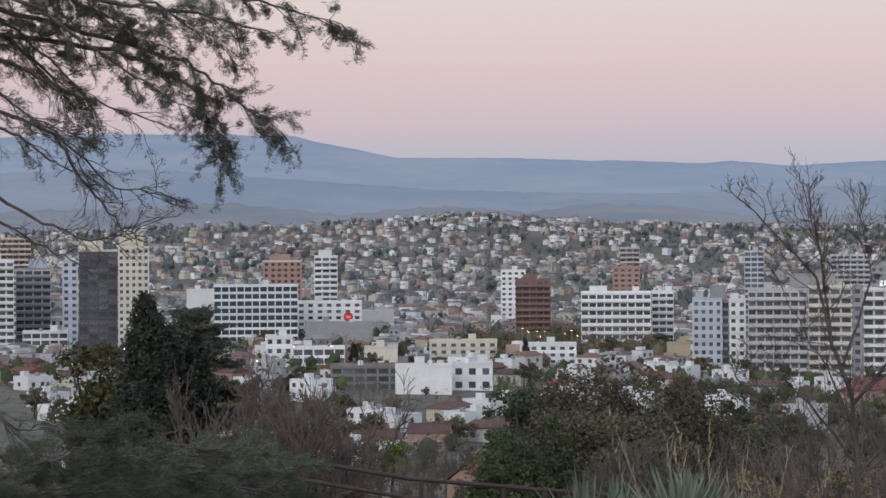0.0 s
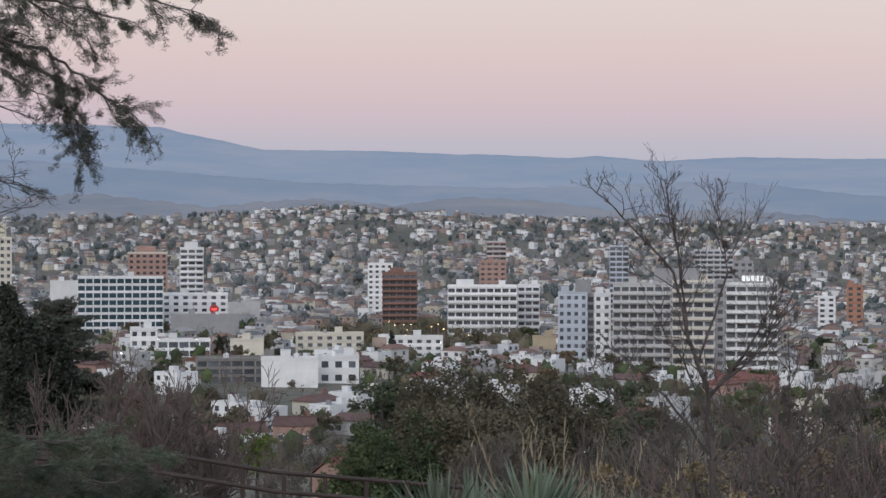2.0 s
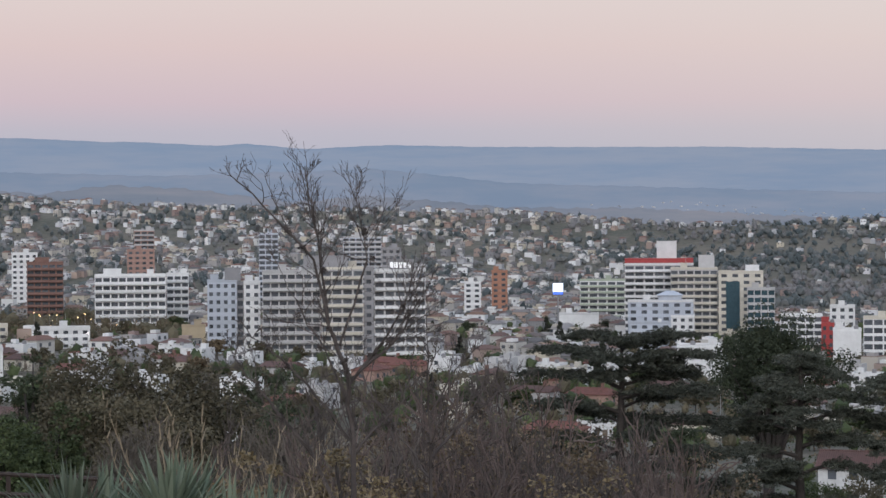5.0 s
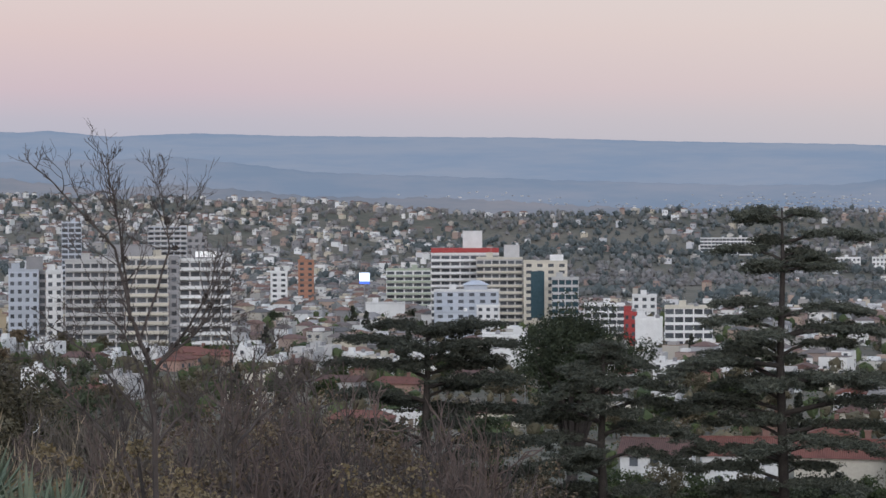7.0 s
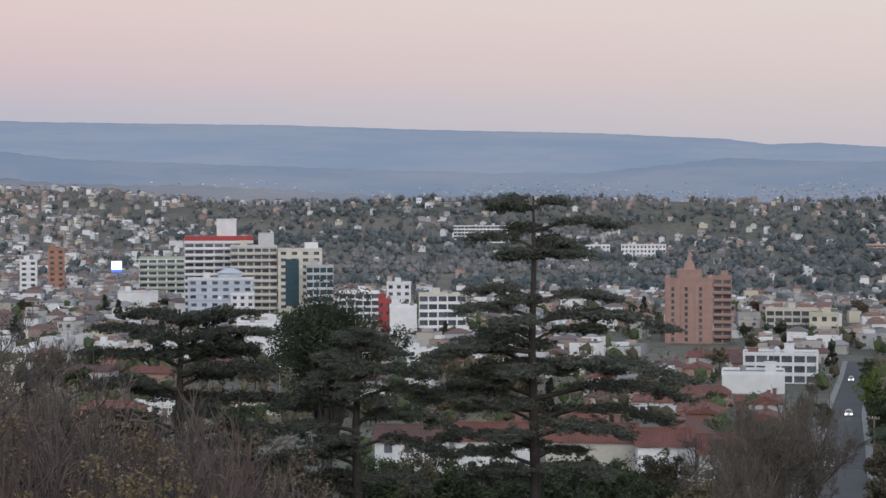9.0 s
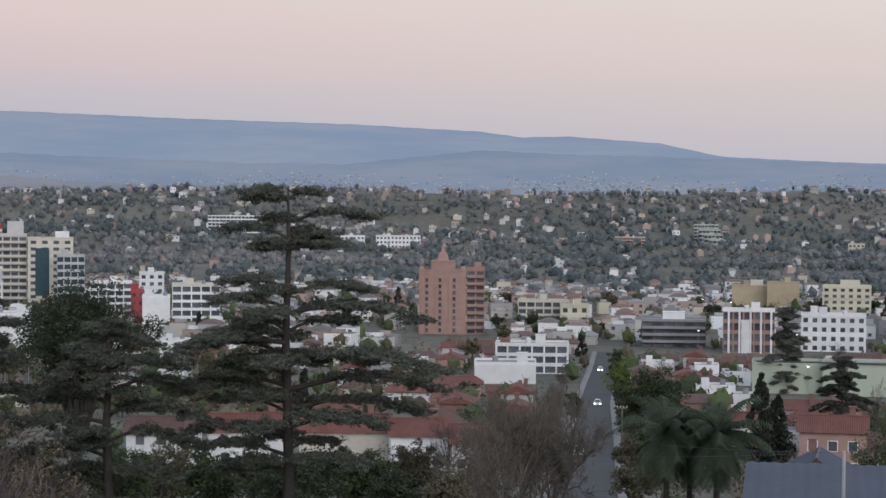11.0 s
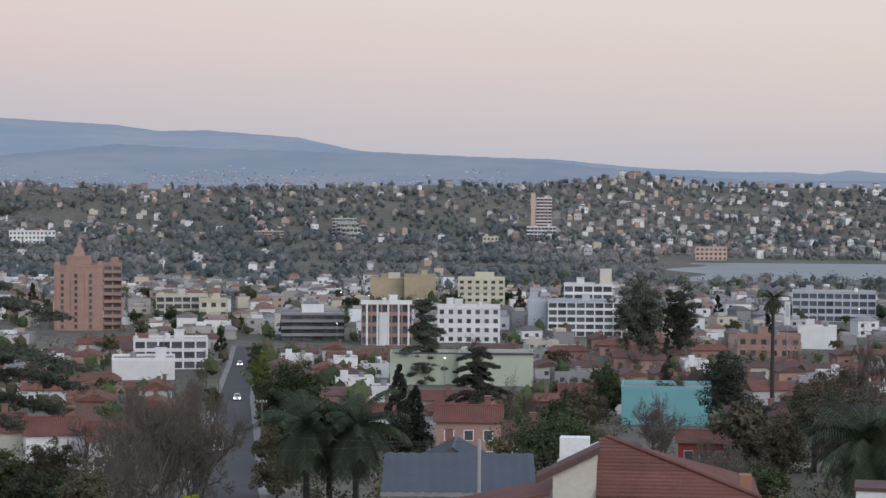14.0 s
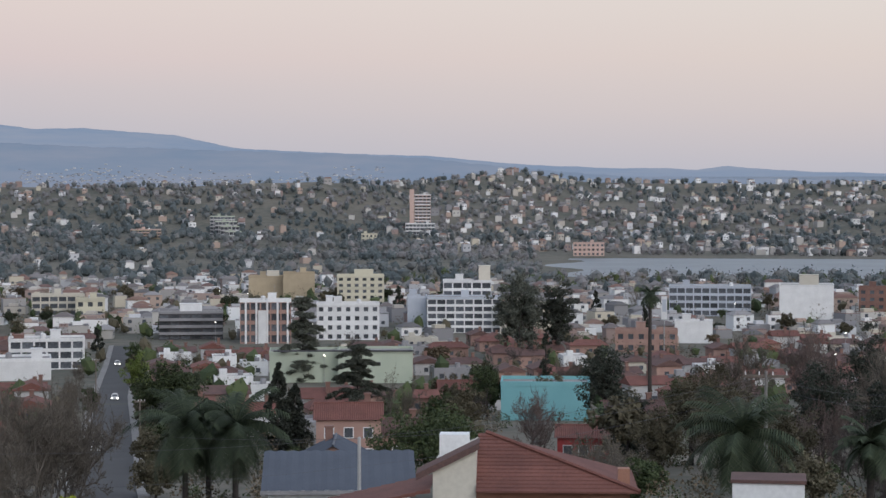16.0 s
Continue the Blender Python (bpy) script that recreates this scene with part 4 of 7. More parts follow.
WALLS = island_material("mixed_render", [(0.66, 0.67, 0.66), (0.50, 0.49, 0.46), (0.74, 0.74, 0.73), (0.34, 0.33, 0.32), (0.46, 0.43, 0.38), (0.32, 0.25, 0.22), (0.60, 0.61, 0.63), (0.40, 0.41, 0.43), (0.40, 0.31, 0.26), (0.38, 0.37, 0.35), (0.24, 0.24, 0.25), (0.72, 0.74, 0.75), (0.29, 0.22, 0.20), (0.50, 0.46, 0.37)])
ROOFS = island_material("mixed_roof_tiles", [(0.19, 0.11, 0.09), (0.15, 0.095, 0.085), (0.15, 0.13, 0.125), (0.21, 0.13, 0.10), (0.20, 0.19, 0.19), (0.27, 0.26, 0.26), (0.12, 0.115, 0.115)])
mass_houses("town_houses", [(x, y) for r, x, y in spots[290:]], "crowded pale low houses of the town centre", WALLS, ROOFS, rng)
far = []
for _ in range(9500):
    a, r = rng.uniform(-14, 63), rng.uniform(1040, 3000)
    x, y = spot(a, r)
    rc = float(crest(a)[0])
    if r > rc + 40:
        continue
    keep = 1.0
    if a > 21 and 1180 < r < 1650:
        keep = 0.03
    if 20 < a < 47 and r >= 1650:
        keep = 0.07 + 0.20 * (r > 1950)
    if a > 45 and 1060 < r < 1750:
        keep = 0.0
    if a > 47 and r >= 1750:
        keep = 0.6
    if a < 20 and r > 1500:
        keep = 0.9
    if rng.random() < keep:
        far.append((x, y))
mass_houses("hillside_houses", far, "scattered pale houses on the far hillsides", WALLS, ROOFS, rng, (4.5, 9.5), (2.5, 2.7, 2.9, 3.1, 4.2, 5.0), 2.0)


# ---- trees ----
def leaf_mesh(name, centres, radii, per, size, mat, seed, flat=1.0, long=1.0, thin=1.0):
    """A crown: many small leaf triangles scattered in clumps."""
    g = np.random.default_rng(seed)
    c, rd = np.asarray(centres, float), np.asarray(radii, float)
    n = len(c) * per
    p = np.repeat(c, per, 0)
    d = g.normal(size=(n, 3))
    d /= np.linalg.norm(d, axis=1)[:, None]
    p = p + d * (np.repeat(rd, per) * g.uniform(0.25, 1, n) ** 0.5)[:, None] * np.array([1, 1, flat])
    u = g.normal(size=(n, 3)) * np.array([1, 1, 0.6])
    u /= np.linalg.norm(u, axis=1)[:, None]
    v = np.cross(u, g.normal(size=(n, 3)))
    v /= np.linalg.norm(v, axis=1)[:, None]
    s = (size * g.uniform(0.6, 1.3, n))[:, None]
    tri = np.stack([p - u * s * long * 0.6, p + u * s * long * 0.6 + v * s * 0.2 * thin, p + v * s * thin], 1).reshape(-1, 3)
    me = bpy.data.meshes.new(name)
    me.vertices.add(3 * n)
    me.vertices.foreach_set("co", tri.ravel())
    me.loops.add(3 * n)
    me.loops.foreach_set("vertex_index", np.arange(3 * n, dtype=np.int32))
    me.polygons.add(n)
    me.polygons.foreach_set("loop_start", np.arange(0, 3 * n, 3, dtype=np.int32))
    me.polygons.foreach_set("loop_total", np.full(n, 3, dtype=np.int32))
    me.materials.append(mat)
    me.update()
    me.validate()
    return me


def stem(b, pts, r0, r1, sides=5):
    n = len(pts)
    b.tube(pts, [r0 + (r1 - r0) * i / (n - 1) for i in range(n)], sides)


def conifer_tiers(seed, h, spread, tiers, clump, per, size, droop=0.1, first=0.12, lift=0.15, gap=1.0, sparse=0.0, shape=0.5):
    """A cedar: a tall stem, level boughs in tiers, flat sprays of needles along them. Returns stem and needle meshes data."""
    g = random.Random(seed)
    b, cs, rs = Boxes(), [], []
    stem(b, [(0, 0, -1.5), (0.05 * h / 10, 0, h * 0.35), (-0.03 * h / 10, 0.05, h * 0.7), (0, 0, h)], h * 0.015, h * 0.003, 7)
    for i in range(tiers):
        s = i / (tiers - 1)
        z = h * (first + (0.985 - first) * s ** gap)
        reach = spread * (1 - s * shape) * g.uniform(0.7, 1.15) * (0.75 if s > 0.97 else 1)
        n = g.choice((4, 5, 6))
        a0 = g.uniform(0, 6.28)
        for k in range(n):
            if g.random() < sparse:
                continue
            a = a0 + 6.28 * k / n + g.uniform(-0.35, 0.35)
            rc = reach * g.uniform(0.4, 1.2)
            pts, zoff = [], g.uniform(-0.5, 0.5) * h / tiers * 0.7
            for q in range(6):
                f = q / 5
                pts.append((math.cos(a) * rc * f, math.sin(a) * rc * f, z + zoff + rc * (lift * math.sin(f * 3.0) - droop * f * f) + g.uniform(-0.05, 0.05) * rc * f))
            stem(b, pts, max(0.02, h * 0.008 * (1 - s * 0.7)), 0.012, 4)
            for q in range(max(3, int(rc / clump * 3.6))):
                f = g.uniform(0.25, 1.03)
                u = min(4, int(f * 5))
                p0, p1 = Vector(pts[u]), Vector(pts[u + 1])
                p = p0.lerp(p1, f * 5 - u)
                w = clump * (1.2 - 0.5 * f)
                side = g.uniform(-1, 1) * rc * 0.28 * (1.1 - f * 0.6)
                cs.append((p.x - math.sin(a) * side, p.y + math.cos(a) * side, p.z + g.uniform(0, 0.12) * clump))
                rs.append(w * g.uniform(0.6, 1.15))
    return b, cs, rs


def tree_at(name, label, az, r, z=None):
    x, y = spot(az, r)
    return thing(name, x, y, ground_z(x, y) if z is None else z, random.Random(az).uniform(0, 360), label, "tree")


def cedar(az, r, top, spread, seed, label, clump=0.7, per=70, size=0.16, tiers=13, mat=None, **k):
    ob = tree_at("cedar_tree", label, az, r)
    h = top - ob.matrix_basis.translation.z
    b, cs, rs = conifer_tiers(seed, h, spread, tiers, clump, per, size, **k)
    part("trunk", b.mesh("trunk", BARK, smooth=True), ob)
    part("crown", leaf_mesh("crown", cs, rs, per, size, mat or L_CEDAR, seed, flat=0.3, long=2.2, thin=0.5), ob)
    return ob


def plated_cedar(az, r, top, boughs, seed, label, trunk=0.42, droop=0.1, back=2):
    """An old cedar: a bare stem, long limbs that rise and level out, flat plates of needles on them.
    boughs: metres below the top, and reach to the one (-) or the other (+) side across the slope."""
    x, y = spot(az, r)
    ob = thing("cedar_tree", x, y, ground_z(x, y), -az, label, "tree")
    h = top - ob.matrix_basis.translation.z
    g = random.Random(seed)
    b, cs, rs = Boxes(), [], []
    stem(b, [(0, 0, -1.5), (0.12, 0, h * 0.3), (-0.1, 0.05, h * 0.62), (0.06, 0, h * 0.85), (0, 0, h - 0.1)], trunk, 0.05, 8)
    limbs = []
    for down, reach in boughs:
        limbs.append((down, abs(reach), (0 if reach > 0 else math.pi) + g.uniform(-0.45, 0.45)))
        for k in range(back):
            limbs.append((down + g.uniform(-0.1, 0.8), abs(reach) * g.uniform(0.4, 0.9), g.uniform(0, 6.28)))
    for down, reach, a in limbs:
        z = h - down
        rise = min(0.25 * reach, 1.3) * g.uniform(0.6, 1.1)
        pts, bend = [], g.uniform(-0.3, 0.3)
        for q in range(7):
            f = q / 6
            w = a + bend * f
            pts.append((math.cos(w) * reach * f, math.sin(w) * reach * f, z - rise * (1 - f) ** 2 - droop * reach * f ** 3 + g.uniform(-0.05, 0.05)))
        stem(b, pts, 0.045 + 0.016 * reach, 0.015, 5)
        for q in range(int(5 + reach * 5.6)):
            f = g.uniform(0.22, 1.04) ** 0.8
            u = min(5, int(f * 6))
            p = Vector(pts[u]).lerp(Vector(pts[u + 1]), f * 6 - u)
            side = g.gauss(0, 0.5) * (0.5 + reach * 0.26 * (1.25 - f))
            p = p + Vector((-math.sin(a) * side, math.cos(a) * side, g.uniform(-0.04, 0.16)))
            if q % 3 == 0:
                b.tube([tuple(Vector(pts[u])), tuple(p)], [0.022, 0.010], 3)
            for _ in range(3):
                cs.append((p.x + g.gauss(0, 0.4), p.y + g.gauss(0, 0.4), p.z + g.gauss(-0.02, 0.10)))
                rs.append(g.uniform(0.24, 0.52))
    part("trunk", b.mesh("trunk", BARK, smooth=True), ob)
    part("crown", leaf_mesh("crown", cs, rs, 40, 0.115, L_CEDAR, seed, flat=0.36, long=1.9, thin=0.6), ob)
    return ob


def rounded(name, az, r, top, half, mat, seed, label, size=0.3, clumps=60, per=45, base=0.25, flat=0.75, puff=1.0, core=0.35):
    """A broad crown built of uneven clumps round a forked stem."""
    ob = tree_at(name, label, az, r)
    h = top - ob.matrix_basis.translation.z
    g = random.Random(seed)
    ch = h * (1 - base) / 2
    b = Boxes()
    stem(b, [(0, 0, -1), (0.1, 0, h * 0.2), (0, 0.1, h * 0.45)], max(0.1, h * 0.03), h * 0.02, 6)
    cs, rs = [], []
    for i in range(clumps):
        a, u = g.uniform(0, 6.28), g.uniform(-1, 1)
        q = g.uniform(core, 1.0) * (1 + 0.22 * math.sin(3 * a + seed) + 0.12 * math.sin(5 * u + seed))
        p = (math.cos(a) * half * q * math.sqrt(1 - u * u), math.sin(a) * half * q * math.sqrt(1 - u * u), h * base + ch + ch * 0.88 * u * q)
        cs.append(p)
        rs.append(half * g.uniform(0.14, 0.3) * puff)
        if i % 5 == 0:
            stem(b, [(0, 0, h * 0.35), (p[0] * 0.5, p[1] * 0.5, (h * 0.35 + p[2]) / 2 + 0.1 * h), p], h * 0.012, 0.015, 4)
    part("trunk", b.mesh("trunk", BARK, smooth=True), ob)
    part("crown", leaf_mesh("crown", cs, rs, per, size, mat, seed, flat=flat), ob)
    return ob


def pointed(name, az, r, top, half, mat, seed, label, size=0.22, clumps=90, per=45, lean=0.0):
    """A cypress or fir: a dense ragged cone."""
    ob = tree_at(name, label, az, r)
    h = top - ob.matrix_basis.translation.z
    g = random.Random(seed)
    b = Boxes()
    stem(b, [(0, 0, -1), (lean * 0.5, 0, h * 0.5), (lean, 0, h * 0.97)], max(0.08, h * 0.02), 0.02, 6)
    cs, rs = [], []
    for i in range(clumps):
        s = g.random() ** 1.25
        q, a = half * (1 - s) ** 0.75 * g.uniform(0.35, 1.12) + 0.04 * half, g.uniform(0, 6.28)
        cs.append((math.cos(a) * q + lean * s, math.sin(a) * q, h * (0.06 + 0.92 * s)))
        rs.append(half * (0.26 - 0.16 * s) * g.uniform(0.7, 1.2))
    part("trunk", b.mesh("trunk", BARK, smooth=True), ob)
    part("crown", leaf_mesh("crown", cs, rs, per, size, mat, seed, flat=1.5, long=1.5, thin=0.9), ob)
    return ob


def twigs(b, p, d, length, rad, depth, g, spread=0.5, up=0.06, kids=3, sides=3, bend=0.12, low=0.0):
    """Bare branching, tapering, from p along d."""
    pts, q, v = [p], Vector(p), Vector(d).normalized()
    n = 4 if depth > 1 else 3
    for _ in range(n):
        v = (v + Vector((g.gauss(0, bend), g.gauss(0, bend), g.gauss(0, bend) + up))).normalized()
        q = q + v * length / n
        pts.append(tuple(q))
    b.tube(pts, [max(low, rad * (1 - 0.5 * i / n)) for i in range(n + 1)], sides if depth > 1 else 3)
    if depth <= 0:
        return
    for k in range(kids + (depth > 1)):
        f = g.uniform(0.3, 1.0)
        i = min(n - 1, int(f * n))
        s = Vector(pts[i]).lerp(Vector(pts[i + 1]), f * n - i)
        w = (v + Vector((g.gauss(0, spread), g.gauss(0, spread), g.gauss(0.1, spread * 0.7)))).normalized()
        twigs(b, tuple(s), w, length * g.uniform(0.45, 0.75), rad * 0.55, depth - 1, g, spread, up, kids, sides, bend, low)


BARE = {}


def bare(name, az, r, top, half, mat, seed, label, depth=4, stems=3, kids=3, rad=None, z=None):
    """A leafless tree or shrub with fine twigs; a few unit shapes serve them all."""
    ob = tree_at(name, label, az, r, z)
    h = top - ob.matrix_basis.translation.z
    half = max(half, 0.36 * h)
    key = (mat.name, seed % 3, depth, stems > 4)
    if key not in BARE:
        g = random.Random(seed)
        b = Boxes()
        for k in range(stems):
            a = g.uniform(0, 6.28)
            twigs(b, (0, 0, -0.03), (math.cos(a) * 0.8, math.sin(a) * 0.8, 1), 0.45, 0.016, depth, g, 0.6, 0.05, kids, bend=0.2, low=0.0016)
        zs, xs = max(v[2] for v in b.v), sorted(math.hypot(v[0], v[1]) for v in b.v)[int(len(b.v) * 0.93)]
        b.v = [(x / xs, y / xs, z_ / zs) for x, y, z_ in b.v]
        BARE[key] = b.mesh("branching", mat)
    br = part("branching", BARE[key], ob)
    br.scale = (half, half, h)
    return ob


def palm(az, r, top, seed, label, fronds=26, length=2.6, trunk_r=0.25, skirt=True):
    ob = tree_at("palm_tree", label, az, r)
    h = top - ob.matrix_basis.translation.z - 0.35 * length
    g = random.Random(seed)
    b = Boxes()
    b.tube([(0, 0, -1), (0.06, 0, h * 0.4), (0, 0.04, h * 0.8), (0, 0, h)], [trunk_r * 1.2, trunk_r, trunk_r * 0.85, trunk_r * 1.1], 8)
    part("trunk", b.mesh("trunk", BARK, smooth=True), ob)
    for k in range(fronds):
        f = Boxes()
        a, e = g.uniform(0, 6.28), g.uniform(-0.8, 1.4)
        L = length * g.uniform(0.8, 1.1)
        pts = []
        p, el_ = Vector((0, 0, h)), e
        for i in range(9):
            pts.append(p.copy())
            p = p + Vector((math.cos(a) * math.cos(el_), math.sin(a) * math.cos(el_), math.sin(el_))) * L / 8
            el_ -= 0.17
        f.tube(pts, [0.035 - 0.003 * i for i in range(9)], 3)
        for i in range(1, 9):
            for s in (-1, 1):
                for t in (0, 0.34, 0.67):
                    q = pts[i - 1].lerp(pts[i], t)
                    w = Vector((-math.sin(a) * s, math.cos(a) * s, -0.55))
                    ll = L * 0.27 * (1.1 - abs(i / 8 - 0.45))
                    d = (pts[i] - pts[i - 1]).normalized() * 0.075
                    tip = q + w * ll + (pts[i] - pts[i - 1]) * 0.8
                    f.add([q - d, q + d, tip], [(0, 1, 2)])
        part("frond", f.mesh("frond", L_PALM), ob)
    return ob


def aim(az, e, r):
    x, y = spot(az, r)
    return Vector((x, y, EYE + r * math.tan(radians(e))))


# ---- trees on the slope ----
plated_cedar(29.36, 120, 53.05, ((0.2, -2.6), (0.3, 2.0), (1.3, 5.2), (2.3, -3.8), (2.6, 2.2), (3.4, 3.2), (3.6, -2.0), (5.5, -3.9), (5.7, 5.0), (6.5, -5.2), (6.9, 8.0), (7.8, 4.2), (8.4, -4.6), (8.8, -7.8),
                                (9.6, 10.0), (9.9, 5.0), (10.4, -5.0), (11.2, 9.4), (11.8, -7.0), (12.6, -4.6), (12.8, 8.0), (13.6, 6.0), (14.4, -6.4), (15.2, -5.2), (16.0, 5.5), (16.6, -4.0)), 11, "tall dark cedar with level tiered boughs and bare gaps", back=1, droop=0.14)
plated_cedar(19.17, 110, 46.75, ((0.2, 3.6), (0.3, -3.0), (0.9, -4.6), (1.1, 5.0), (1.8, 4.0), (2.2, -5.0), (3.0, 5.6), (3.8, -5.6), (4.8, 5.0), (5.6, -4.8), (6.4, 6.0), (7.4, -5.4), (8.6, 4.6), (9.4, -3.8)), 12, "broad dark cedar with a flat top", droop=0.05, back=1)
plated_cedar(24.25, 118, 45.0, ((0.1, 0.9), (0.3, -1.0), (1.0, 2.2), (1.3, -2.4), (2.0, 4.0), (2.4, -3.6), (3.2, 5.2), (3.6, -5.2), (4.6, 5.6), (5.2, -6.2), (6.2, 4.8), (7.0, -5.6), (8.2, 4.4), (9.2, -3.6), (10.4, 3.4)), 13, "dark cedar with drooping layered boughs", droop=0.22, back=1)
rounded("stone_pine", 23.34, 150, 46.3, 4.6, L_PINE, 14, "dark green stone pine with a dense domed crown", size=0.16, clumps=260, per=130, base=0.6, core=0.35, flat=0.9)
pointed("cypress_tree", -8.55, 90, 50.35, 3.2, L_CYPRESS, 15, "dark ragged cypress with a pointed top", size=0.11, clumps=480, per=110)
pointed("cypress_tree", -7.2, 92, 48.6, 2.7, L_CYPRESS, 16, "dark cypress leaning beside its taller neighbour", size=0.11, clumps=320, per=100)
pointed("cypress_tree", -7.85, 91, 48.9, 3.0, L_CYPRESS, 17, "dark dense cypress on the slope", size=0.15, clumps=200, per=100)
rounded("ivy_clad_tree", -10.05, 95, 49.8, 1.55, L_IVY, 18, "old tree trunk clothed in yellow-green ivy", size=0.2, clumps=150, per=120, base=0.1, core=0.3, puff=2.2)
plated_cedar(-7.2, 112, 49.1, ((0.1, 0.5), (0.3, -0.5), (0.9, 1.2), (1.1, -1.1), (1.8, 1.9), (2.1, -1.8), (2.9, 2.5), (3.2, -2.3), (4.1, 3.0), (4.5, -2.8), (5.5, 3.3), (6.0, -3.2), (7.2, 3.5), (7.6, -3.2)), 19, "green cedar behind the cypresses", trunk=0.28, droop=0.2)
bare("bare_tree", -5.7, 85, 48.6, 3.0, TWIG_RED, 20, "leafless reddish tree with fine twigs", depth=5, stems=4)
bare("bare_tree", -4.7, 88, 47.9, 2.6, TWIG_RED, 21, "leafless reddish tree with fine twigs", depth=5, stems=4)
rounded("scrub_oak", 4.3, 74, 48.2, 2.7, L_OLIVE, 22, "olive-brown scrub oak with a broad rounded crown", size=0.11, clumps=420, per=190, base=0.15, core=0.08, puff=1.45)
rounded("scrub_oak", 6.6, 72, 47.7, 2.6, L_OLIVE, 23, "olive-brown scrub oak thinning at its edge", size=0.11, clumps=420, per=190, base=0.15, core=0.08, puff=1.45)
rounded("scrub_oak", 5.3, 66, 47.0, 2.5, L_OLIVE, 24, "low olive-brown scrub oak", size=0.11, clumps=420, per=190, base=0.1, core=0.12, puff=1.25)
bare("bare_shrub", 5.8, 60, 46.6, 2.2, TWIG_GREY, 25, "tangled leafless shrub before the oaks", depth=5, stems=6)
bare("bare_shrub", 7.6, 62, 46.4, 2.0, TWIG, 26, "tangled leafless shrub before the oaks", depth=5, stems=6)
rounded("pine_tree", 2.3, 92, 47.3, 1.7, L_PINE, 27, "dark pine with open umbrella crown", size=0.13, clumps=80, per=90, base=0.5, flat=0.5)
rounded("evergreen_tree", 1.7, 62, 46.6, 1.5, L_GREEN, 28, "low dark green evergreen", size=0.1, clumps=120, per=110, base=0.15)
rounded("evergreen_tree", 2.9, 64, 46.5, 1.6, L_GREEN, 29, "low dark green evergreen", size=0.1, clumps=120, per=110, base=0.15)
rounded("evergreen_tree", 9.2, 86, 47.3, 1.8, L_PINE, 30, "dark evergreen between bare shrubs", size=0.13, clumps=110, per=100, base=0.2)
rounded("bright_bush", -1.5, 300, 26.0, 3.2, L_BRIGHT, 31, "bright green garden tree", size=0.3, clumps=60, per=60, base=0.2)
for i, (a, r, top, half, mat) in enumerate(((13.3, 40, 49.4, 1.5, TWIG), (14.6, 34, 49.9, 1.2, TWIG), (15.8, 32, 49.6, 1.1, TWIG_RED), (17.4, 30, 49.7, 1.2, TWIG_RED), (18.6, 33, 49.2, 1.3, TWIG_RED), (16.6, 28, 49.3, 1.0, TWIG_GREY), (12.4, 30, 49.2, 1.0, TWIG_GREY), (20.4, 36, 48.6, 1.4, TWIG_RED), (21.8, 40, 47.5, 1.2, TWIG), (13.9, 27, 49.6, 1.1, TWIG), (15.1, 25, 49.4, 1.0, TWIG_RED), (19.6, 31, 49.0, 1.2, TWIG_RED), (18.0, 27, 49.3, 1.0, TWIG),
                                           (11.8, 36, 49.0, 1.2, TWIG_GREY), (10.2, 38, 48.9, 1.4, TWIG), (8.8, 40, 48.5, 1.3, TWIG_GREY), (14.2, 44, 48.9, 1.6, TWIG), (12.8, 46, 48.8, 1.6, TWIG), (16.0, 42, 48.6, 1.5, TWIG_RED), (17.0, 38, 48.9, 1.4, TWIG), (22.8, 44, 46.9, 1.4, TWIG_RED), (7.4, 36, 48.4, 1.2, TWIG_RED))):
    bare("bare_shrub", a, r, top, half, mat, 40 + i, "tangled leafless shrub on the slope", depth=5, stems=6, kids=3)

# grey poplars and street trees along the road
for i, (a, top) in enumerate(((34.6, 32.6), (35.2, 33.6), (35.8, 34.8), (36.4, 35.2), (36.9, 34.6), (37.2, 33.0), (35.5, 32.5), (36.6, 32.8))):
    bare("bare_poplar", a, 178 + 5 * i, top, 2.4, TWIG_GREY, 60 + i, "leafless grey poplar with upswept twigs", depth=5, stems=4, rad=0.07)
rounded("lamp_lit_bush", 36.85, 150, 30.3, 1.5, L_LIME, 70, "yellow-green bush with lamplight put into its leaf colour", size=0.14, clumps=50, per=70, base=0.1)
rounded("street_tree", 39.8, 330, 24.8, 5.4, L_GREEN, 71, "dark evergreen street tree", size=0.32, clumps=110, per=90, base=0.15)
rounded("street_tree", 38.95, 420, 19.4, 2.9, L_BRIGHT, 72, "clipped round street tree, yellow-green", size=0.3, clumps=70, per=60, base=0.35)
rounded("street_tree", 39.25, 250, 22.5, 2.6, L_OLIVE, 73, "brownish street tree by the kerb", size=0.24, clumps=80, per=70, base=0.1)
rounded("street_tree", 39.45, 205, 25.5, 2.5, L_OLIVE, 74, "brownish street tree by the kerb", size=0.24, clumps=80, per=70, base=0.1)
rounded("street_tree", 37.6, 390, 15.5, 1.9, L_GREEN, 75, "small dark street tree by the kerb", size=0.3, clumps=50, per=60, base=0.2)
palm(40.3, 170, 34.2, 76, "feathery date palm with drooping fronds", length=5.2, fronds=54, trunk_r=0.26)
palm(41.75, 168, 34.3, 77, "feathery date palm with drooping fronds", length=5.2, fronds=54, trunk_r=0.26)
palm(41.0, 176, 32.6, 78, "feathery date palm with drooping fronds", length=4.6, fronds=48, trunk_r=0.26)
pointed("fir_tree", 42.95, 280, 28.6, 2.4, L_CYPRESS, 79, "narrow dark fir between houses", size=0.28, clumps=120, per=70)
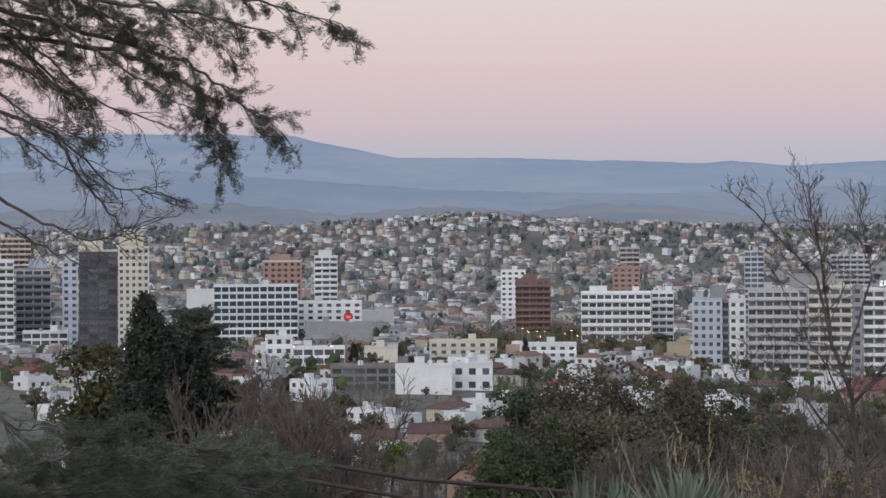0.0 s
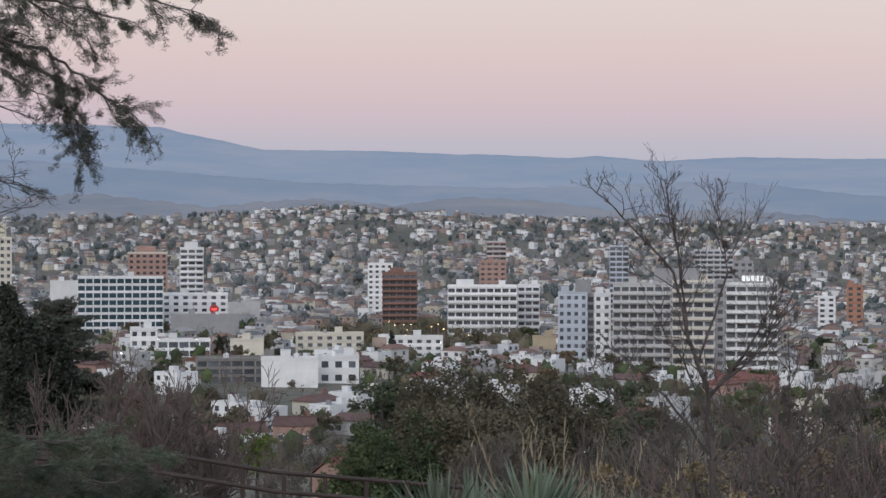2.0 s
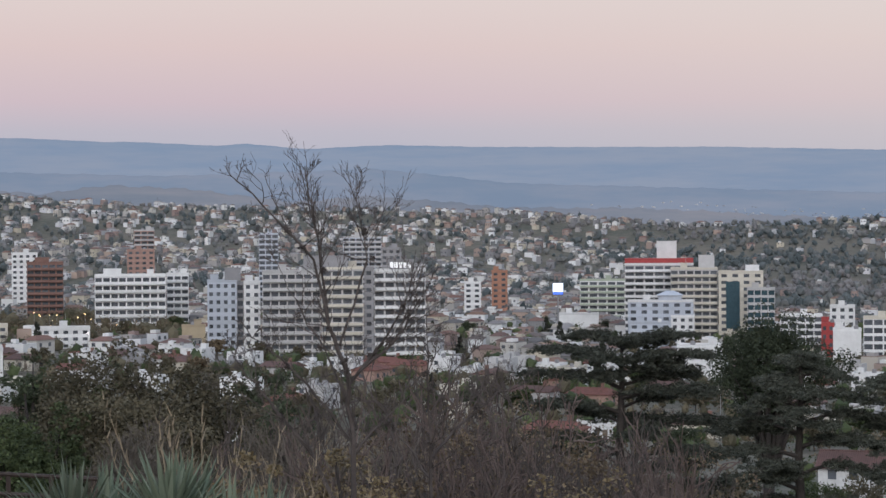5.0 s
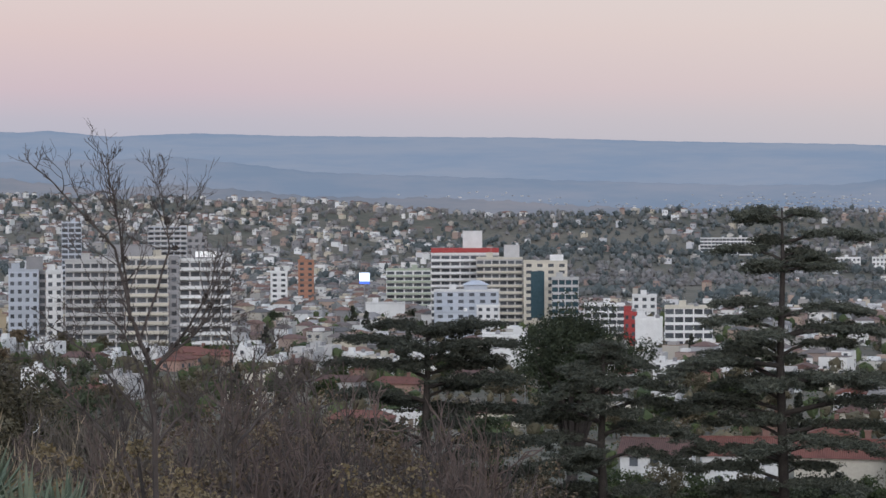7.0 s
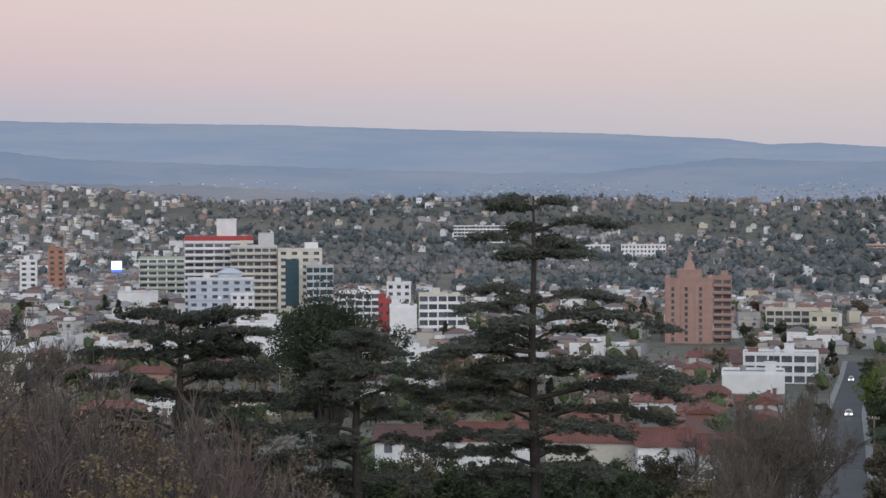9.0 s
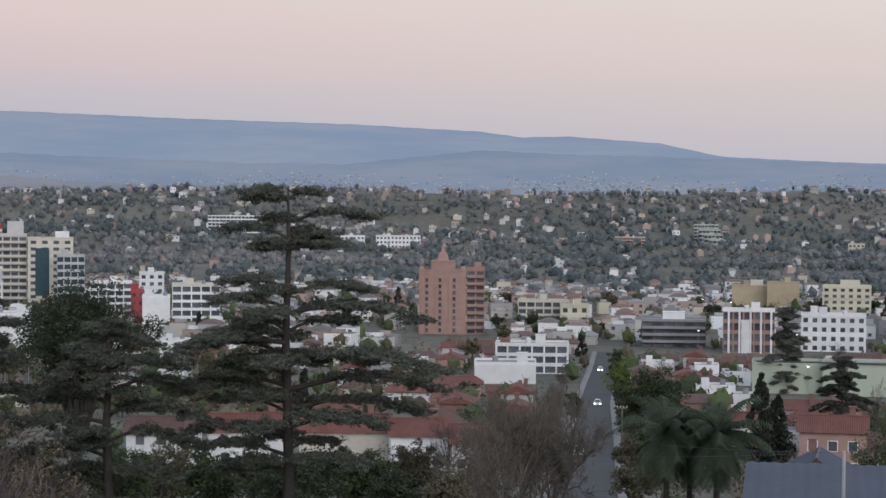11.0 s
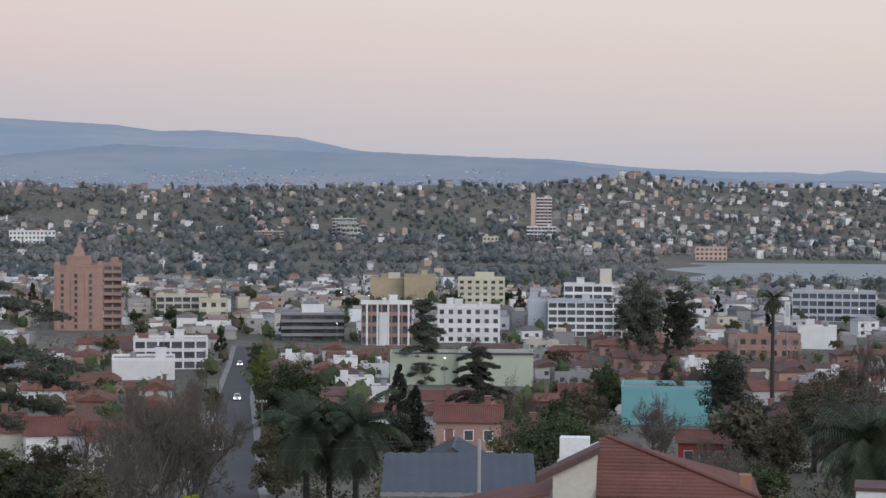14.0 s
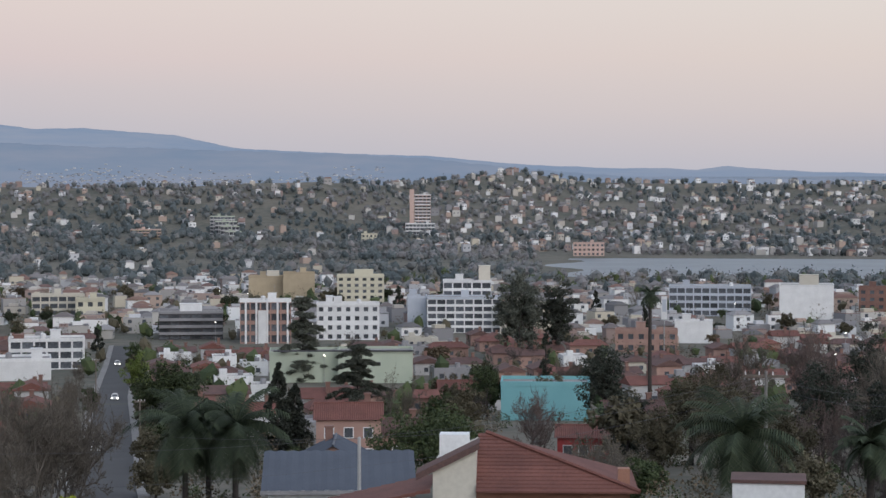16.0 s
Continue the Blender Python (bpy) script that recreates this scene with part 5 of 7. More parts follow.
pointed("fir_tree", 43.45, 284, 25.0, 2.4, L_CYPRESS, 80, "narrow dark fir between houses", size=0.28, clumps=100, per=70)
cedar(45.25, 330, 26.8, 5.0, 81, "dark blue-green cedar beside the hall", clump=1.0, per=70, size=0.3, tiers=12, first=0.08)
cedar(43.67, 520, 25.0, 6.2, 82, "dark conifer before the unfinished block", clump=1.5, per=70, size=0.45, tiers=11, first=0.05)
rounded("evergreen_tree", 47.55, 200, 30.9, 5.4, L_GREEN, 83, "broad green garden tree", size=0.24, clumps=170, per=90, base=0.15)
rounded("evergreen_tree", 49.0, 380, 19.2, 4.4, L_GREEN, 84, "rounded dark green garden tree", size=0.35, clumps=80, per=70, base=0.15)
rounded("evergreen_tree", 48.0, 360, 18.9, 2.8, L_OLIVE, 85, "rounded olive-brown garden tree", size=0.35, clumps=60, per=60, base=0.15)
rounded("casuarina_tree", 52.4, 340, 27.6, 4.4, L_CYPRESS, 86, "dark feathery evergreen tree", size=0.3, clumps=130, per=80, base=0.12)
rounded("eucalyptus_tree", 49.9, 600, 31.2, 8.0, L_GREY, 87, "tall eucalyptus with a broad grey-green crown", size=0.55, clumps=190, per=90, base=0.12, core=0.15, puff=0.9)
rounded("eucalyptus_tree", 51.0, 610, 28.5, 6.4, L_GREY, 88, "eucalyptus with an open grey-green crown", size=0.55, clumps=130, per=80, base=0.12, core=0.15, puff=0.9)
pointed("cypress_tree", 50.7, 450, 23.1, 1.7, L_CYPRESS, 89, "slim dark cypress among houses", size=0.3, clumps=60, per=60)
palm(53.7, 420, 32.4, 90, "tall fan palm on a slender trunk", length=3.4, fronds=40, trunk_r=0.4)
for i, (a, r, top, half, mat) in enumerate(((54.9, 260, 30.2, 4.6, L_OLIVE), (56.2, 240, 29.6, 4.2, L_OLIVE), (58.6, 250, 32.6, 4.2, L_CYPRESS), (59.9, 330, 32.0, 3.8, L_CYPRESS), (55.5, 330, 25.5, 4.0, L_OLIVE), (54.0, 230, 27.4, 3.2, L_OLIVE), (57.4, 215, 29.6, 3.6, L_OLIVE), (60.6, 230, 32.0, 4.4, L_CYPRESS), (53.4, 190, 27.2, 2.4, L_GREEN))):
    rounded("garden_tree", a, r, top, half, mat, 100 + i, "grey-green garden tree in winter", size=0.24, clumps=120, per=80, base=0.12, core=0.2)
for i, (a, r, top, half) in enumerate(((58.0, 330, 32.0, 6.5), (59.5, 350, 33.2, 6.0), (56.6, 350, 28.5, 5.0), (50.25, 250, 28.2, 4.2), (55.6, 300, 28.0, 4.5), (60.8, 300, 33.0, 5.0), (51.4, 410, 19.3, 3.2), (46.4, 340, 23.4, 3.6), (48.8, 230, 25.5, 2.5), (-2.8, 260, 31.0, 4.0), (-1.0, 240, 30.5, 4.0), (-0.2, 270, 28.5, 4.0), (-3.6, 280, 30.0, 4.0))):
    bare("bare_tree", a, r, top, half, TWIG_GREY if i % 3 else TWIG_RED, 120 + i, "leafless winter tree with fine twigs", depth=5, stems=4, rad=0.09)
palm(56.4, 130, 38.0, 140, "green palm with arching fronds", length=4.4, fronds=46, trunk_r=0.3)
palm(60.0, 140, 35.8, 141, "green palm with arching fronds", length=3.0, fronds=36, trunk_r=0.3)

# ---- plants close to the viewer ----
near_tree = tree_at("bare_tree", "small leafless tree with upswept twigs and dark seed clusters", 11.74, 18.0)
near_tree.rotation_euler = (0, 0, 0)
org = near_tree.matrix_basis.translation.copy()
near_tree.matrix_basis = Matrix.Translation(org)
nb = Boxes()
g = random.Random(7)
seeds_c = []
for path, rad in ((((11.3, -8.9), (11.25, -6), (11.1, -3.9), (10.6, -2.6), (10.2, -0.7), (8.7, 0.95), (7.7, 1.86)), 0.030), (((10.6, -2.6), (10.3, -0.4), (10.1, 0.8), (9.9, 2.0)), 0.013), (((10.9, -3.2), (11.7, -0.7), (11.5, 0.5), (11.4, 1.6)), 0.013),
                  (((11.15, -4.2), (12.4, -3.1), (13.0, -2.2), (13.5, -1.3)), 0.015), (((11.25, -6), (9.9, -4.2), (8.9, -3.3), (7.9, -2.6)), 0.016), (((11.2, -5.0), (10.4, -3.2), (9.6, -1.9), (8.9, -0.4)), 0.012), (((11.25, -6.3), (12.4, -5.0), (13.6, -4.2)), 0.013), (((11.3, -8.9), (10.0, -6.2), (9.0, -4.9), (8.2, -4.0), (7.6, -3.0)), 0.024), (((11.15, -4.2), (12.0, -3.3), (12.9, -1.7), (13.1, -0.4)), 0.018),
                  (((13.4, -8.9), (13.5, -6), (13.45, -4), (13.4, -2.3)), 0.02), (((13.5, -6.4), (14.4, -5.4), (15.4, -4.6), (16.2, -4.3)), 0.018), (((13.45, -5.2), (14.2, -3.9), (14.9, -3.2)), 0.012), (((13.5, -7), (12.6, -5.8), (12.0, -5.0)), 0.012)):
    off = g.uniform(-0.5, 0.5)
    pts = [aim(a + 0.54, e, 18.0 + off * min(1, i / 2)) - org for i, (a, e) in enumerate(path)]
    fine = []
    for p, q in zip(pts, pts[1:]):
        for k in range(4):
            fine.append(p.lerp(q, k / 4) + Vector((g.gauss(0, 0.008), g.gauss(0, 0.02), g.gauss(0, 0.008))))
    fine.append(pts[-1])
    n = len(fine)
    nb.tube(fine, [max(0.003, rad * (1 - 0.88 * i / (n - 1))) for i in range(n)], 5)
    for i in range(3, n - 1):
        for _ in range(5):
            if g.random() < 0.24:
                d = (fine[i + 1] - fine[i]).normalized() + Vector((g.gauss(0, 0.85), g.gauss(0, 0.6), g.gauss(0.1, 0.5)))
                twigs(nb, tuple(fine[i]), d, g.uniform(0.2, 0.75) * min(1, 0.1 + (n - i) / 12), 0.006, 3, g, 0.5, 0.05, 2, 3, 0.12, 0.0017)
                if g.random() < 0.3 and i < n * 0.75:
                    seeds_c.append(tuple(fine[i] + Vector((g.gauss(0, 0.02), 0, g.gauss(0, 0.02)))))
part("branching", nb.mesh("branching", TWIG), near_tree)
part("seed_head", leaf_mesh("seed_head", seeds_c, [0.03] * len(seeds_c), 40, 0.022, TWIG, 7), near_tree, "dark dried seed clusters")


def needle_bough(name, label, paths, r, seed, leafy, mat, needle=0.05, per=26, rad=0.02, hang=0.25, twiggy=0.6, spread_r=0.6, twig=1.0, thin=0.22, fan=0.45):
    """Conifer boughs along given curves, with hanging sprays of needles or bare twigs."""
    first = aim(*paths[0][0], r)
    ob = new(name)
    ob.matrix_basis = Matrix.Translation(first)
    tagged(ob, label, "tree bough")
    g = random.Random(seed)
    for path, leaf in zip(paths, leafy):
        b, cs, rs = Boxes(), [], []
        off = g.uniform(-spread_r, spread_r)
        pts = [aim(a, e, r + off) - first for a, e in path]
        fine = []
        for p, q in zip(pts, pts[1:]):
            for k in range(6):
                fine.append(p.lerp(q, k / 6) + Vector((g.gauss(0, 0.012), g.gauss(0, 0.03), g.gauss(0, 0.012))))
        fine.append(pts[-1])
        n = len(fine)
        b.tube(fine, [max(0.006, rad * (1 - 0.85 * i / (n - 1))) for i in range(n)], 5)
        for i in range(1, n):
            for _ in range(3):
                if g.random() > twiggy:
                    continue
                d = (fine[i] - fine[i - 1]).normalized() * 0.8 + Vector((g.gauss(0, 0.35), g.gauss(0, 0.5), g.gauss(-hang, fan)))
                m0 = len(b.v)
                twigs(b, tuple(fine[i]), d, g.uniform(0.25, 0.7) * twig, 0.007 * min(1, twig * 1.5), 2, g, 0.42, -0.04 if leaf else 0.02, 3, 3, 0.13)
                if leaf:
                    for v in b.v[m0::3]:
                        if g.random() < leaf:
                            cs.append(v)
                            rs.append(needle * 1.0)
        part("branch", b.mesh("branch", TWIG), ob)
        if cs:
            part("needle_spray", leaf_mesh("needle_spray", cs, rs, per, needle * 0.6, mat, seed, long=1.5, thin=thin), ob)
    return ob


needle_bough("cedar_bough", "overhanging cedar boughs, part bare, part green needles",
             [[(-14.9, 8.8), (-7.8, 7.8), (-5.3, 7.3), (-2.9, 6.7)], [(-14.9, 8.2), (-9.0, 7.2), (-6.6, 6.9), (-4.8, 6.4)], [(-14.1, 7.3), (-10.2, 6.4), (-7.4, 5.6), (-5.9, 4.5), (-5.0, 3.9)], [(-13.5, 6.4), (-9.4, 5.9), (-7.2, 4.9), (-6.8, 4.1), (-6.3, 3.1)],
              [(-14.5, 8.4), (-11.5, 7.0), (-9.5, 5.6), (-7.6, 4.4)], [(-14.2, 9.0), (-10.5, 7.8), (-8.2, 7.2), (-6.2, 5.9)], [(-14, 6.0), (-12, 5.4), (-10.5, 4.6), (-8.6, 4.0)],
              [(-14.6, 8.9), (-12.5, 8.1), (-10.8, 7.4), (-9.0, 6.4)], [(-14.6, 7.8), (-13, 7.0), (-11.4, 5.8), (-10.2, 4.6)], [(-14.6, 8.0), (-12.2, 7.7), (-9.8, 7.0), (-8.2, 6.1)], [(-14.6, 6.9), (-12.6, 6.3), (-11.2, 5.2), (-10.4, 4.0)]],
             22.0, 5, [0.36, 0.26, 0.36, 0.32, 0.18, 0.28, 0.10, 0.2, 0.16, 0.22, 0.12], L_CEDAR, needle=0.042, per=22, rad=0.032, twig=0.62)
needle_bough("bare_bough", "overhanging bare cedar boughs with knobbly twigs",
             [[(-14.2, 4.9), (-11.0, 3.5), (-9.5, 2.05), (-8.0, 1.8)], [(-13.9, 2.5), (-11.7, 1.1), (-10.1, 0.45), (-8.9, 0.7)], [(-11.0, 3.5), (-10.3, 2.2), (-9.2, 0.9), (-8.7, 0.5)], [(-14, 3.8), (-12.3, 3.6), (-11.2, 2.8), (-10.5, 2.4)], [(-14, 1.6), (-12.4, 0.9), (-11.2, 0.2), (-10.2, -0.2)], [(-14, 5.4), (-12.6, 4.6), (-11.6, 3.9), (-10.3, 3.4)]],
             21.0, 6, [0.04, 0, 0, 0.03, 0, 0.08], L_CEDAR, rad=0.022, hang=0.1, twiggy=0.34, twig=0.6)
needle_bough("bare_bough", "dark leafless twigs beside the cedar fronds", [[(-14.0, -2.9), (-12.6, -4.6), (-11.4, -5.5), (-10.8, -6.0)], [(-14, -4.2), (-12.8, -4.4), (-12.0, -4.9), (-11.2, -4.6)]], 14.0, 8, [0, 0], L_CEDAR, rad=0.012, hang=0.0, twiggy=0.3, twig=0.4)
needle_bough("young_cedar", "soft green cedar fronds close to the viewer",
             [[(a - 1.1, e - 0.4) for a, e in p] for p in [[(-14.5, -7.6), (-10.3, -5.7), (-7.1, -5.2), (-4.6, -5.0)], [(-14.5, -8.2), (-8.7, -6.2), (-5.0, -5.7), (-3.4, -5.6)], [(-13, -8.4), (-7.0, -6.6), (-4.4, -6.2), (-2.6, -6.55)], [(-14, -6.6), (-11.6, -5.7), (-10.0, -5.2), (-8.3, -4.7)], [(-14, -8.8), (-9.0, -7.0), (-6.2, -6.6), (-3.0, -6.9)], [(-12, -6.8), (-9.2, -5.9), (-7.6, -5.5), (-5.8, -5.35)], [(-13, -7.2), (-11.2, -6.6), (-8.6, -6.2), (-6.4, -6.1)]]],
             9.0, 9, [0.9] * 7, L_NEAR, needle=0.024, per=10, rad=0.010, hang=0.12, twiggy=0.62, spread_r=1.0, twig=0.26, thin=0.16, fan=0.08)


def grass_stand(name, label, a0, a1, r0, r1, n, hgt, mat, seed, lean=0.25, width=0.012, plume=0.0):
    """Upright dry blades, some with feathery plumes, in one mesh."""
    g = random.Random(seed)
    b = Boxes()
    places = [spot(g.uniform(a0, a1), g.uniform(r0, r1)) for _ in range(n)]
    zs = height([p[0] for p in places], [p[1] for p in places])
    for (x, y), z in zip(places, zs):
        tuft = 0.75 + 0.35 * ripple(x, y, 0.55, 1.0) / 1.8
        h = hgt * g.uniform(0.5, 1.1) * float(tuft)
        a = g.uniform(0, 6.28)
        dx, dy = math.cos(a) * h * lean * g.random(), math.sin(a) * h * lean * g.random()
        w = width * g.uniform(0.6, 1.4)
        p0, p1, p2 = Vector((x, y, z - 0.1)), Vector((x + dx * 0.35, y + dy * 0.35, z + h * 0.6)), Vector((x + dx, y + dy, z + h))
        s = Vector((w, 0, 0))
        b.add([p0 - s, p0 + s, p1 + s, p1 - s, p2], [(0, 1, 2, 3), (3, 2, 4)])
        if g.random() < plume:
            for k in range(14):
                q = p1.lerp(p2, 0.3 + 0.75 * k / 14)
                t = Vector((g.gauss(0, 0.03), g.gauss(0, 0.03), g.uniform(0.05, 0.14)))
                b.add([q - s * 0.6, q + s * 0.6, q + t], [(0, 1, 2)])
    ob = new(name, b.mesh(name, mat))
    return tagged(ob, label, "grass", kind="stuff")


grass_stand("dry_grass", "tall straw-coloured grass with feathery plumes", 6.8, 12.4, 12.0, 16.0, 1500, 2.35, L_DRY, 1, lean=0.45, width=0.007, plume=0.85)
grass_stand("dry_grass", "dull straw-coloured grass lower on the slope", 12.0, 19.5, 13.0, 18.0, 1300, 2.0, L_STRAW, 4, lean=0.5, width=0.007, plume=0.8)
grass_stand("dry_brush", "brown dead brush and stems on the slope", 4.5, 21.5, 18, 26, 1300, 1.7, L_BRUSH, 2, lean=0.9, width=0.006, plume=0.4)
grass_stand("dry_brush", "brown dead brush lower on the slope", 8.0, 22.0, 28, 42, 1500, 2.0, L_BRUSH, 3, lean=0.9, width=0.008, plume=0.5)
for i, (a, r, e, half) in enumerate(((13.9, 24, -3.9, 0.9), (16.2, 23, -4.2, 0.9), (18.9, 25, -4.9, 0.9), (20.6, 28, -5.4, 1.0), (11.0, 26, -5.0, 0.8), (14.4, 30, -3.3, 1.1), (17.0, 33, -3.7, 1.2))):
    bare("bare_shrub", a, r, aim(a, e, r).z, half, (TWIG_RED, TWIG)[i % 2], 240 + i, "tangled leafless shrub with upswept twigs", depth=4, stems=7, kids=3)
for i, (a, r, e, half) in enumerate(((8.2, 19, -6.0, 0.7), (9.6, 20, -6.3, 0.8), (11.9, 19, -6.4, 0.7), (12.8, 23, -5.6, 0.8), (14.6, 20, -6.2, 0.7), (16.0, 22, -6.4, 0.8), (17.3, 20, -6.6, 0.7), (18.2, 24, -6.1, 0.8), (19.4, 22, -6.8, 0.8), (10.8, 23, -5.8, 0.8), (15.2, 26, -5.4, 0.9), (13.7, 18, -7.2, 0.7))):
    rounded("thicket", a, r, aim(a, e, r).z, half, (L_STRAW, L_BRUSH, L_STRAW)[i % 3], 750 + i, "ochre thicket of withered leaves and stalks", size=0.04, clumps=120, per=70, base=0.08, core=0.1, puff=0.9)


def yucca(az, r, top, seed, blades=110, length=0.55):
    ob = tree_at("yucca_plant", "spiky grey-green yucca rosette", az, r)
    z = ob.matrix_basis.translation.z
    h = max(0.1, top - length - z)
    g = random.Random(seed)
    part("stem", Boxes().tube([(0, 0, -0.2), (0, 0, h)], [0.09, 0.08], 7).mesh("stem", BARK), ob)
    b = Boxes()
    for _ in range(blades):
        a, e = g.uniform(0, 6.28), g.uniform(0.1, 1.5)
        L = length * g.uniform(0.75, 1.1)
        d = Vector((math.cos(a) * math.cos(e), math.sin(a) * math.cos(e), math.sin(e)))
        s = d.cross(Vector((0, 0, 1))).normalized() * 0.018
        p0, p1, p2 = Vector((0, 0, h)), Vector((0, 0, h)) + d * L * 0.5, Vector((0, 0, h)) + d * L + Vector((0, 0, -0.08 * L))
        b.add([p0 - s, p0 + s, p1 + s, p1 - s, p2, p1 + Vector((0, 0, -0.006))], [(0, 1, 2, 5), (0, 5, 3), (5, 2, 4), (3, 5, 4)])
    part("rosette", b.mesh("rosette", L_YUCCA), ob)


for i, (a, r, top) in enumerate(((3.4, 11.0, 50.85), (4.3, 11.6, 50.75), (6.1, 10.6, 50.95), (6.6, 11.8, 50.8), (5.1, 12.3, 50.55), (7.9, 10.4, 50.8), (8.8, 11.4, 50.65), (2.6, 12.0, 50.55))):
    yucca(a + 0.68, r, top, 200 + i)

# ---- iron fence along the terrace ----
fence = new("iron_fence")
fence.matrix_basis = Matrix.Translation(aim(-6.0, -5.6, 46))
tagged(fence, "dark rusty iron fence with three rails along the terrace", "fence")
fo = fence.matrix_basis.translation
ends = [(-9.0, -5.2), (-4.7, -5.76), (-1.0, -6.42), (2.7, -6.74), (6.0, -7.0)]
for drop in (0.0, 0.45, 0.9):
    pts = [aim(a, e, 46) - fo - Vector((0, 0, drop)) for a, e in ends]
    part("rail", Boxes().tube(pts, [0.055] * len(pts), 6).mesh("rail", RUST), fence)
a = -9.0
while a < 6.0:
    p = aim(a, float(np.interp(a, [q[0] for q in ends], [q[1] for q in ends])), 46) - fo
    gz = ground_z(p.x + fo.x, p.y + fo.y) - fo.z
    part("post", Boxes().box(p.x - 0.05, p.x + 0.05, p.y - 0.05, p.y + 0.05, min(gz, p.z - 1.1) - 0.2, p.z + 0.05).mesh("post", RUST), fence)
    a += 1.19


# ---- houses below the viewer ----
def tiled(b, x0, x1, ya, za, yb, zb, step=0.28):
    """One roof slope of barrel tiles running from the eave (ya, za) to the ridge (yb, zb)."""
    n = max(1, int((x1 - x0) / step)) * 2
    vs = [(x0 + (x1 - x0) * i / n, y, z + (0.09 if i % 2 else 0.0)) for y, z in ((ya, za), (yb, zb)) for i in range(n + 1)]
    b.add(vs, [(i, i + 1, n + 2 + i, n + 1 + i) for i in range(n)])


def tile_house(az, r, w, d, eave, rise, turn, wall, roof, label, chimney=True, floors=1, lift=0.0):
    x, y = spot(az, r)
    z = ground_z(x, y) + lift
    ob = thing("house", x, y, z, -az + turn, label, "house")
    g = Boxes().box(-w / 2, w / 2, -d / 2, d / 2, -5, eave)
    g.add([(-w / 2, -d / 2, eave), (-w / 2, d / 2, eave), (-w / 2, 0, eave + rise), (w / 2, -d / 2, eave), (w / 2, d / 2, eave), (w / 2, 0, eave + rise)], [(0, 2, 1), (3, 4, 5)])
    part("wall", g.mesh("wall", wall), ob)
    for s in (-1, 1):
        b = Boxes()
        tiled(b, -w / 2 - 0.4, w / 2 + 0.4, s * (d / 2 + 0.5), eave - 0.15, 0, eave + rise + 0.06)
        part("roof_slope", b.mesh("roof_slope", roof), ob)
    part("ridge", Boxes().tube([(-w / 2 - 0.4, 0, eave + rise + 0.1), (w / 2 + 0.4, 0, eave + rise + 0.1)], [0.14, 0.14], 6).mesh("ridge", roof), ob)
    for f in range(floors):
        for k in (-0.3, 0.0, 0.3):
            wi = part("window", Boxes().box(-0.55, 0.55, -0.05, 0.02, 0, 1.25).mesh("window", GLASS), ob, m=pose(k * w, -d / 2, f * 2.8 + 0.95))
            part("frame", Boxes().box(-0.66, -0.55, -0.09, 0.0, -0.1, 1.35).box(0.55, 0.66, -0.09, 0.0, -0.1, 1.35).box(-0.55, 0.55, -0.09, 0.0, -0.1, 0).box(-0.55, 0.55, -0.09, 0.0, 1.25, 1.35).mesh("frame", WHITE), wi)
    if chimney:
        part("chimney", Boxes().box(w * 0.25, w * 0.25 + 0.8, 0.3, 1.1, eave, eave + rise + 1.1).box(w * 0.25 - 0.12, w * 0.25 + 0.92, 0.18, 1.22, eave + rise + 1.104, eave + rise + 1.3).mesh("chimney", BRICK), ob)
    return ob


tile_house(33.1, 262, 7.5, 7.0, 4.8, 1.9, 4, WHITE, TILE, "white house with a worn red barrel tile roof")
tile_house(34.75, 256, 6.0, 7.0, 4.2, 2.0, 2, WHITE, TILE, "white house with a red barrel tile roof by the road", chimney=False, floors=1)
tile_house(31.0, 268, 12.0, 7.0, 5.0, 2.0, -3, CREAM, TILE, "long cream house with red tile roof behind the cedar")
tile_house(28.2, 270, 11.0, 7.0, 5.0, 2.0, 3, WHITE, TILE, "white house with red tile roof behind the cedar")
tile_house(25.8, 262, 9.0, 7.0, 5.2, 1.8, -8, WHITE, TILE_DARK, "white gabled house behind the cedars", floors=2)
tile_house(33.6, 300, 10.0, 7.0, 4.6, 1.8, 84, BRICK_PINK, TILE_DARK, "brick house with a weathered hip roof")
tile_house(44.6, 215, 10.0, 7.0, 2.6, 1.9, 88, BRICK_PINK, SLATE, "salmon brick gabled house with dark sheet roof and chimney", lift=1.0)
tile_house(45.0, 262, 8.5, 6.5, 6.2, 1.7, 0, BRICK_PINK, TILE, "house with a bright red tile roof", floors=2)
tile_house(46.4, 268, 7.0, 6.5, 3.8, 1.7, 0, BRICK_PINK, TILE_DARK, "low house with a weathered tile roof")
tile_house(40.9, 275, 9.0, 6.5, 3.6, 1.5, 0, WHITE, TILE_DARK, "low house with a dull red roof among palms")
tile_house(42.2, 330, 9.0, 6.5, 4.0, 1.4, 3, WHITE, TILE, "white house with red roof and verandah")
tile_house(48.2, 420, 9.0, 7.0, 4.2, 1.8, 5, BRICK_PINK, TILE, "brick house with red tile roof")
tile_house(49.3, 430, 9.0, 7.0, 4.2, 1.8, -5, WHITE, TILE, "white house with red tile roof")
tile_house(53.2, 330, 10.0, 7.0, 4.0, 1.8, 10, BRICK_PINK, TILE_DARK, "house with a weathered tile roof by the palm")
tile_house(51.8, 270, 7.0, 6.0, 3.4, 1.2, 0, REDP, TILE, "low red painted house front")
tile_house(-12.0, 240, 11.0, 8.0, 6.2, 2.2, 20, WHITE, TILE_DARK, "white house with a dull red hipped roof", floors=2)
tile_house(-10.6, 225, 8.0, 8.0, 5.0, 2.0, 10, CREAM, TILE_DARK, "cream house with dull red tiles")
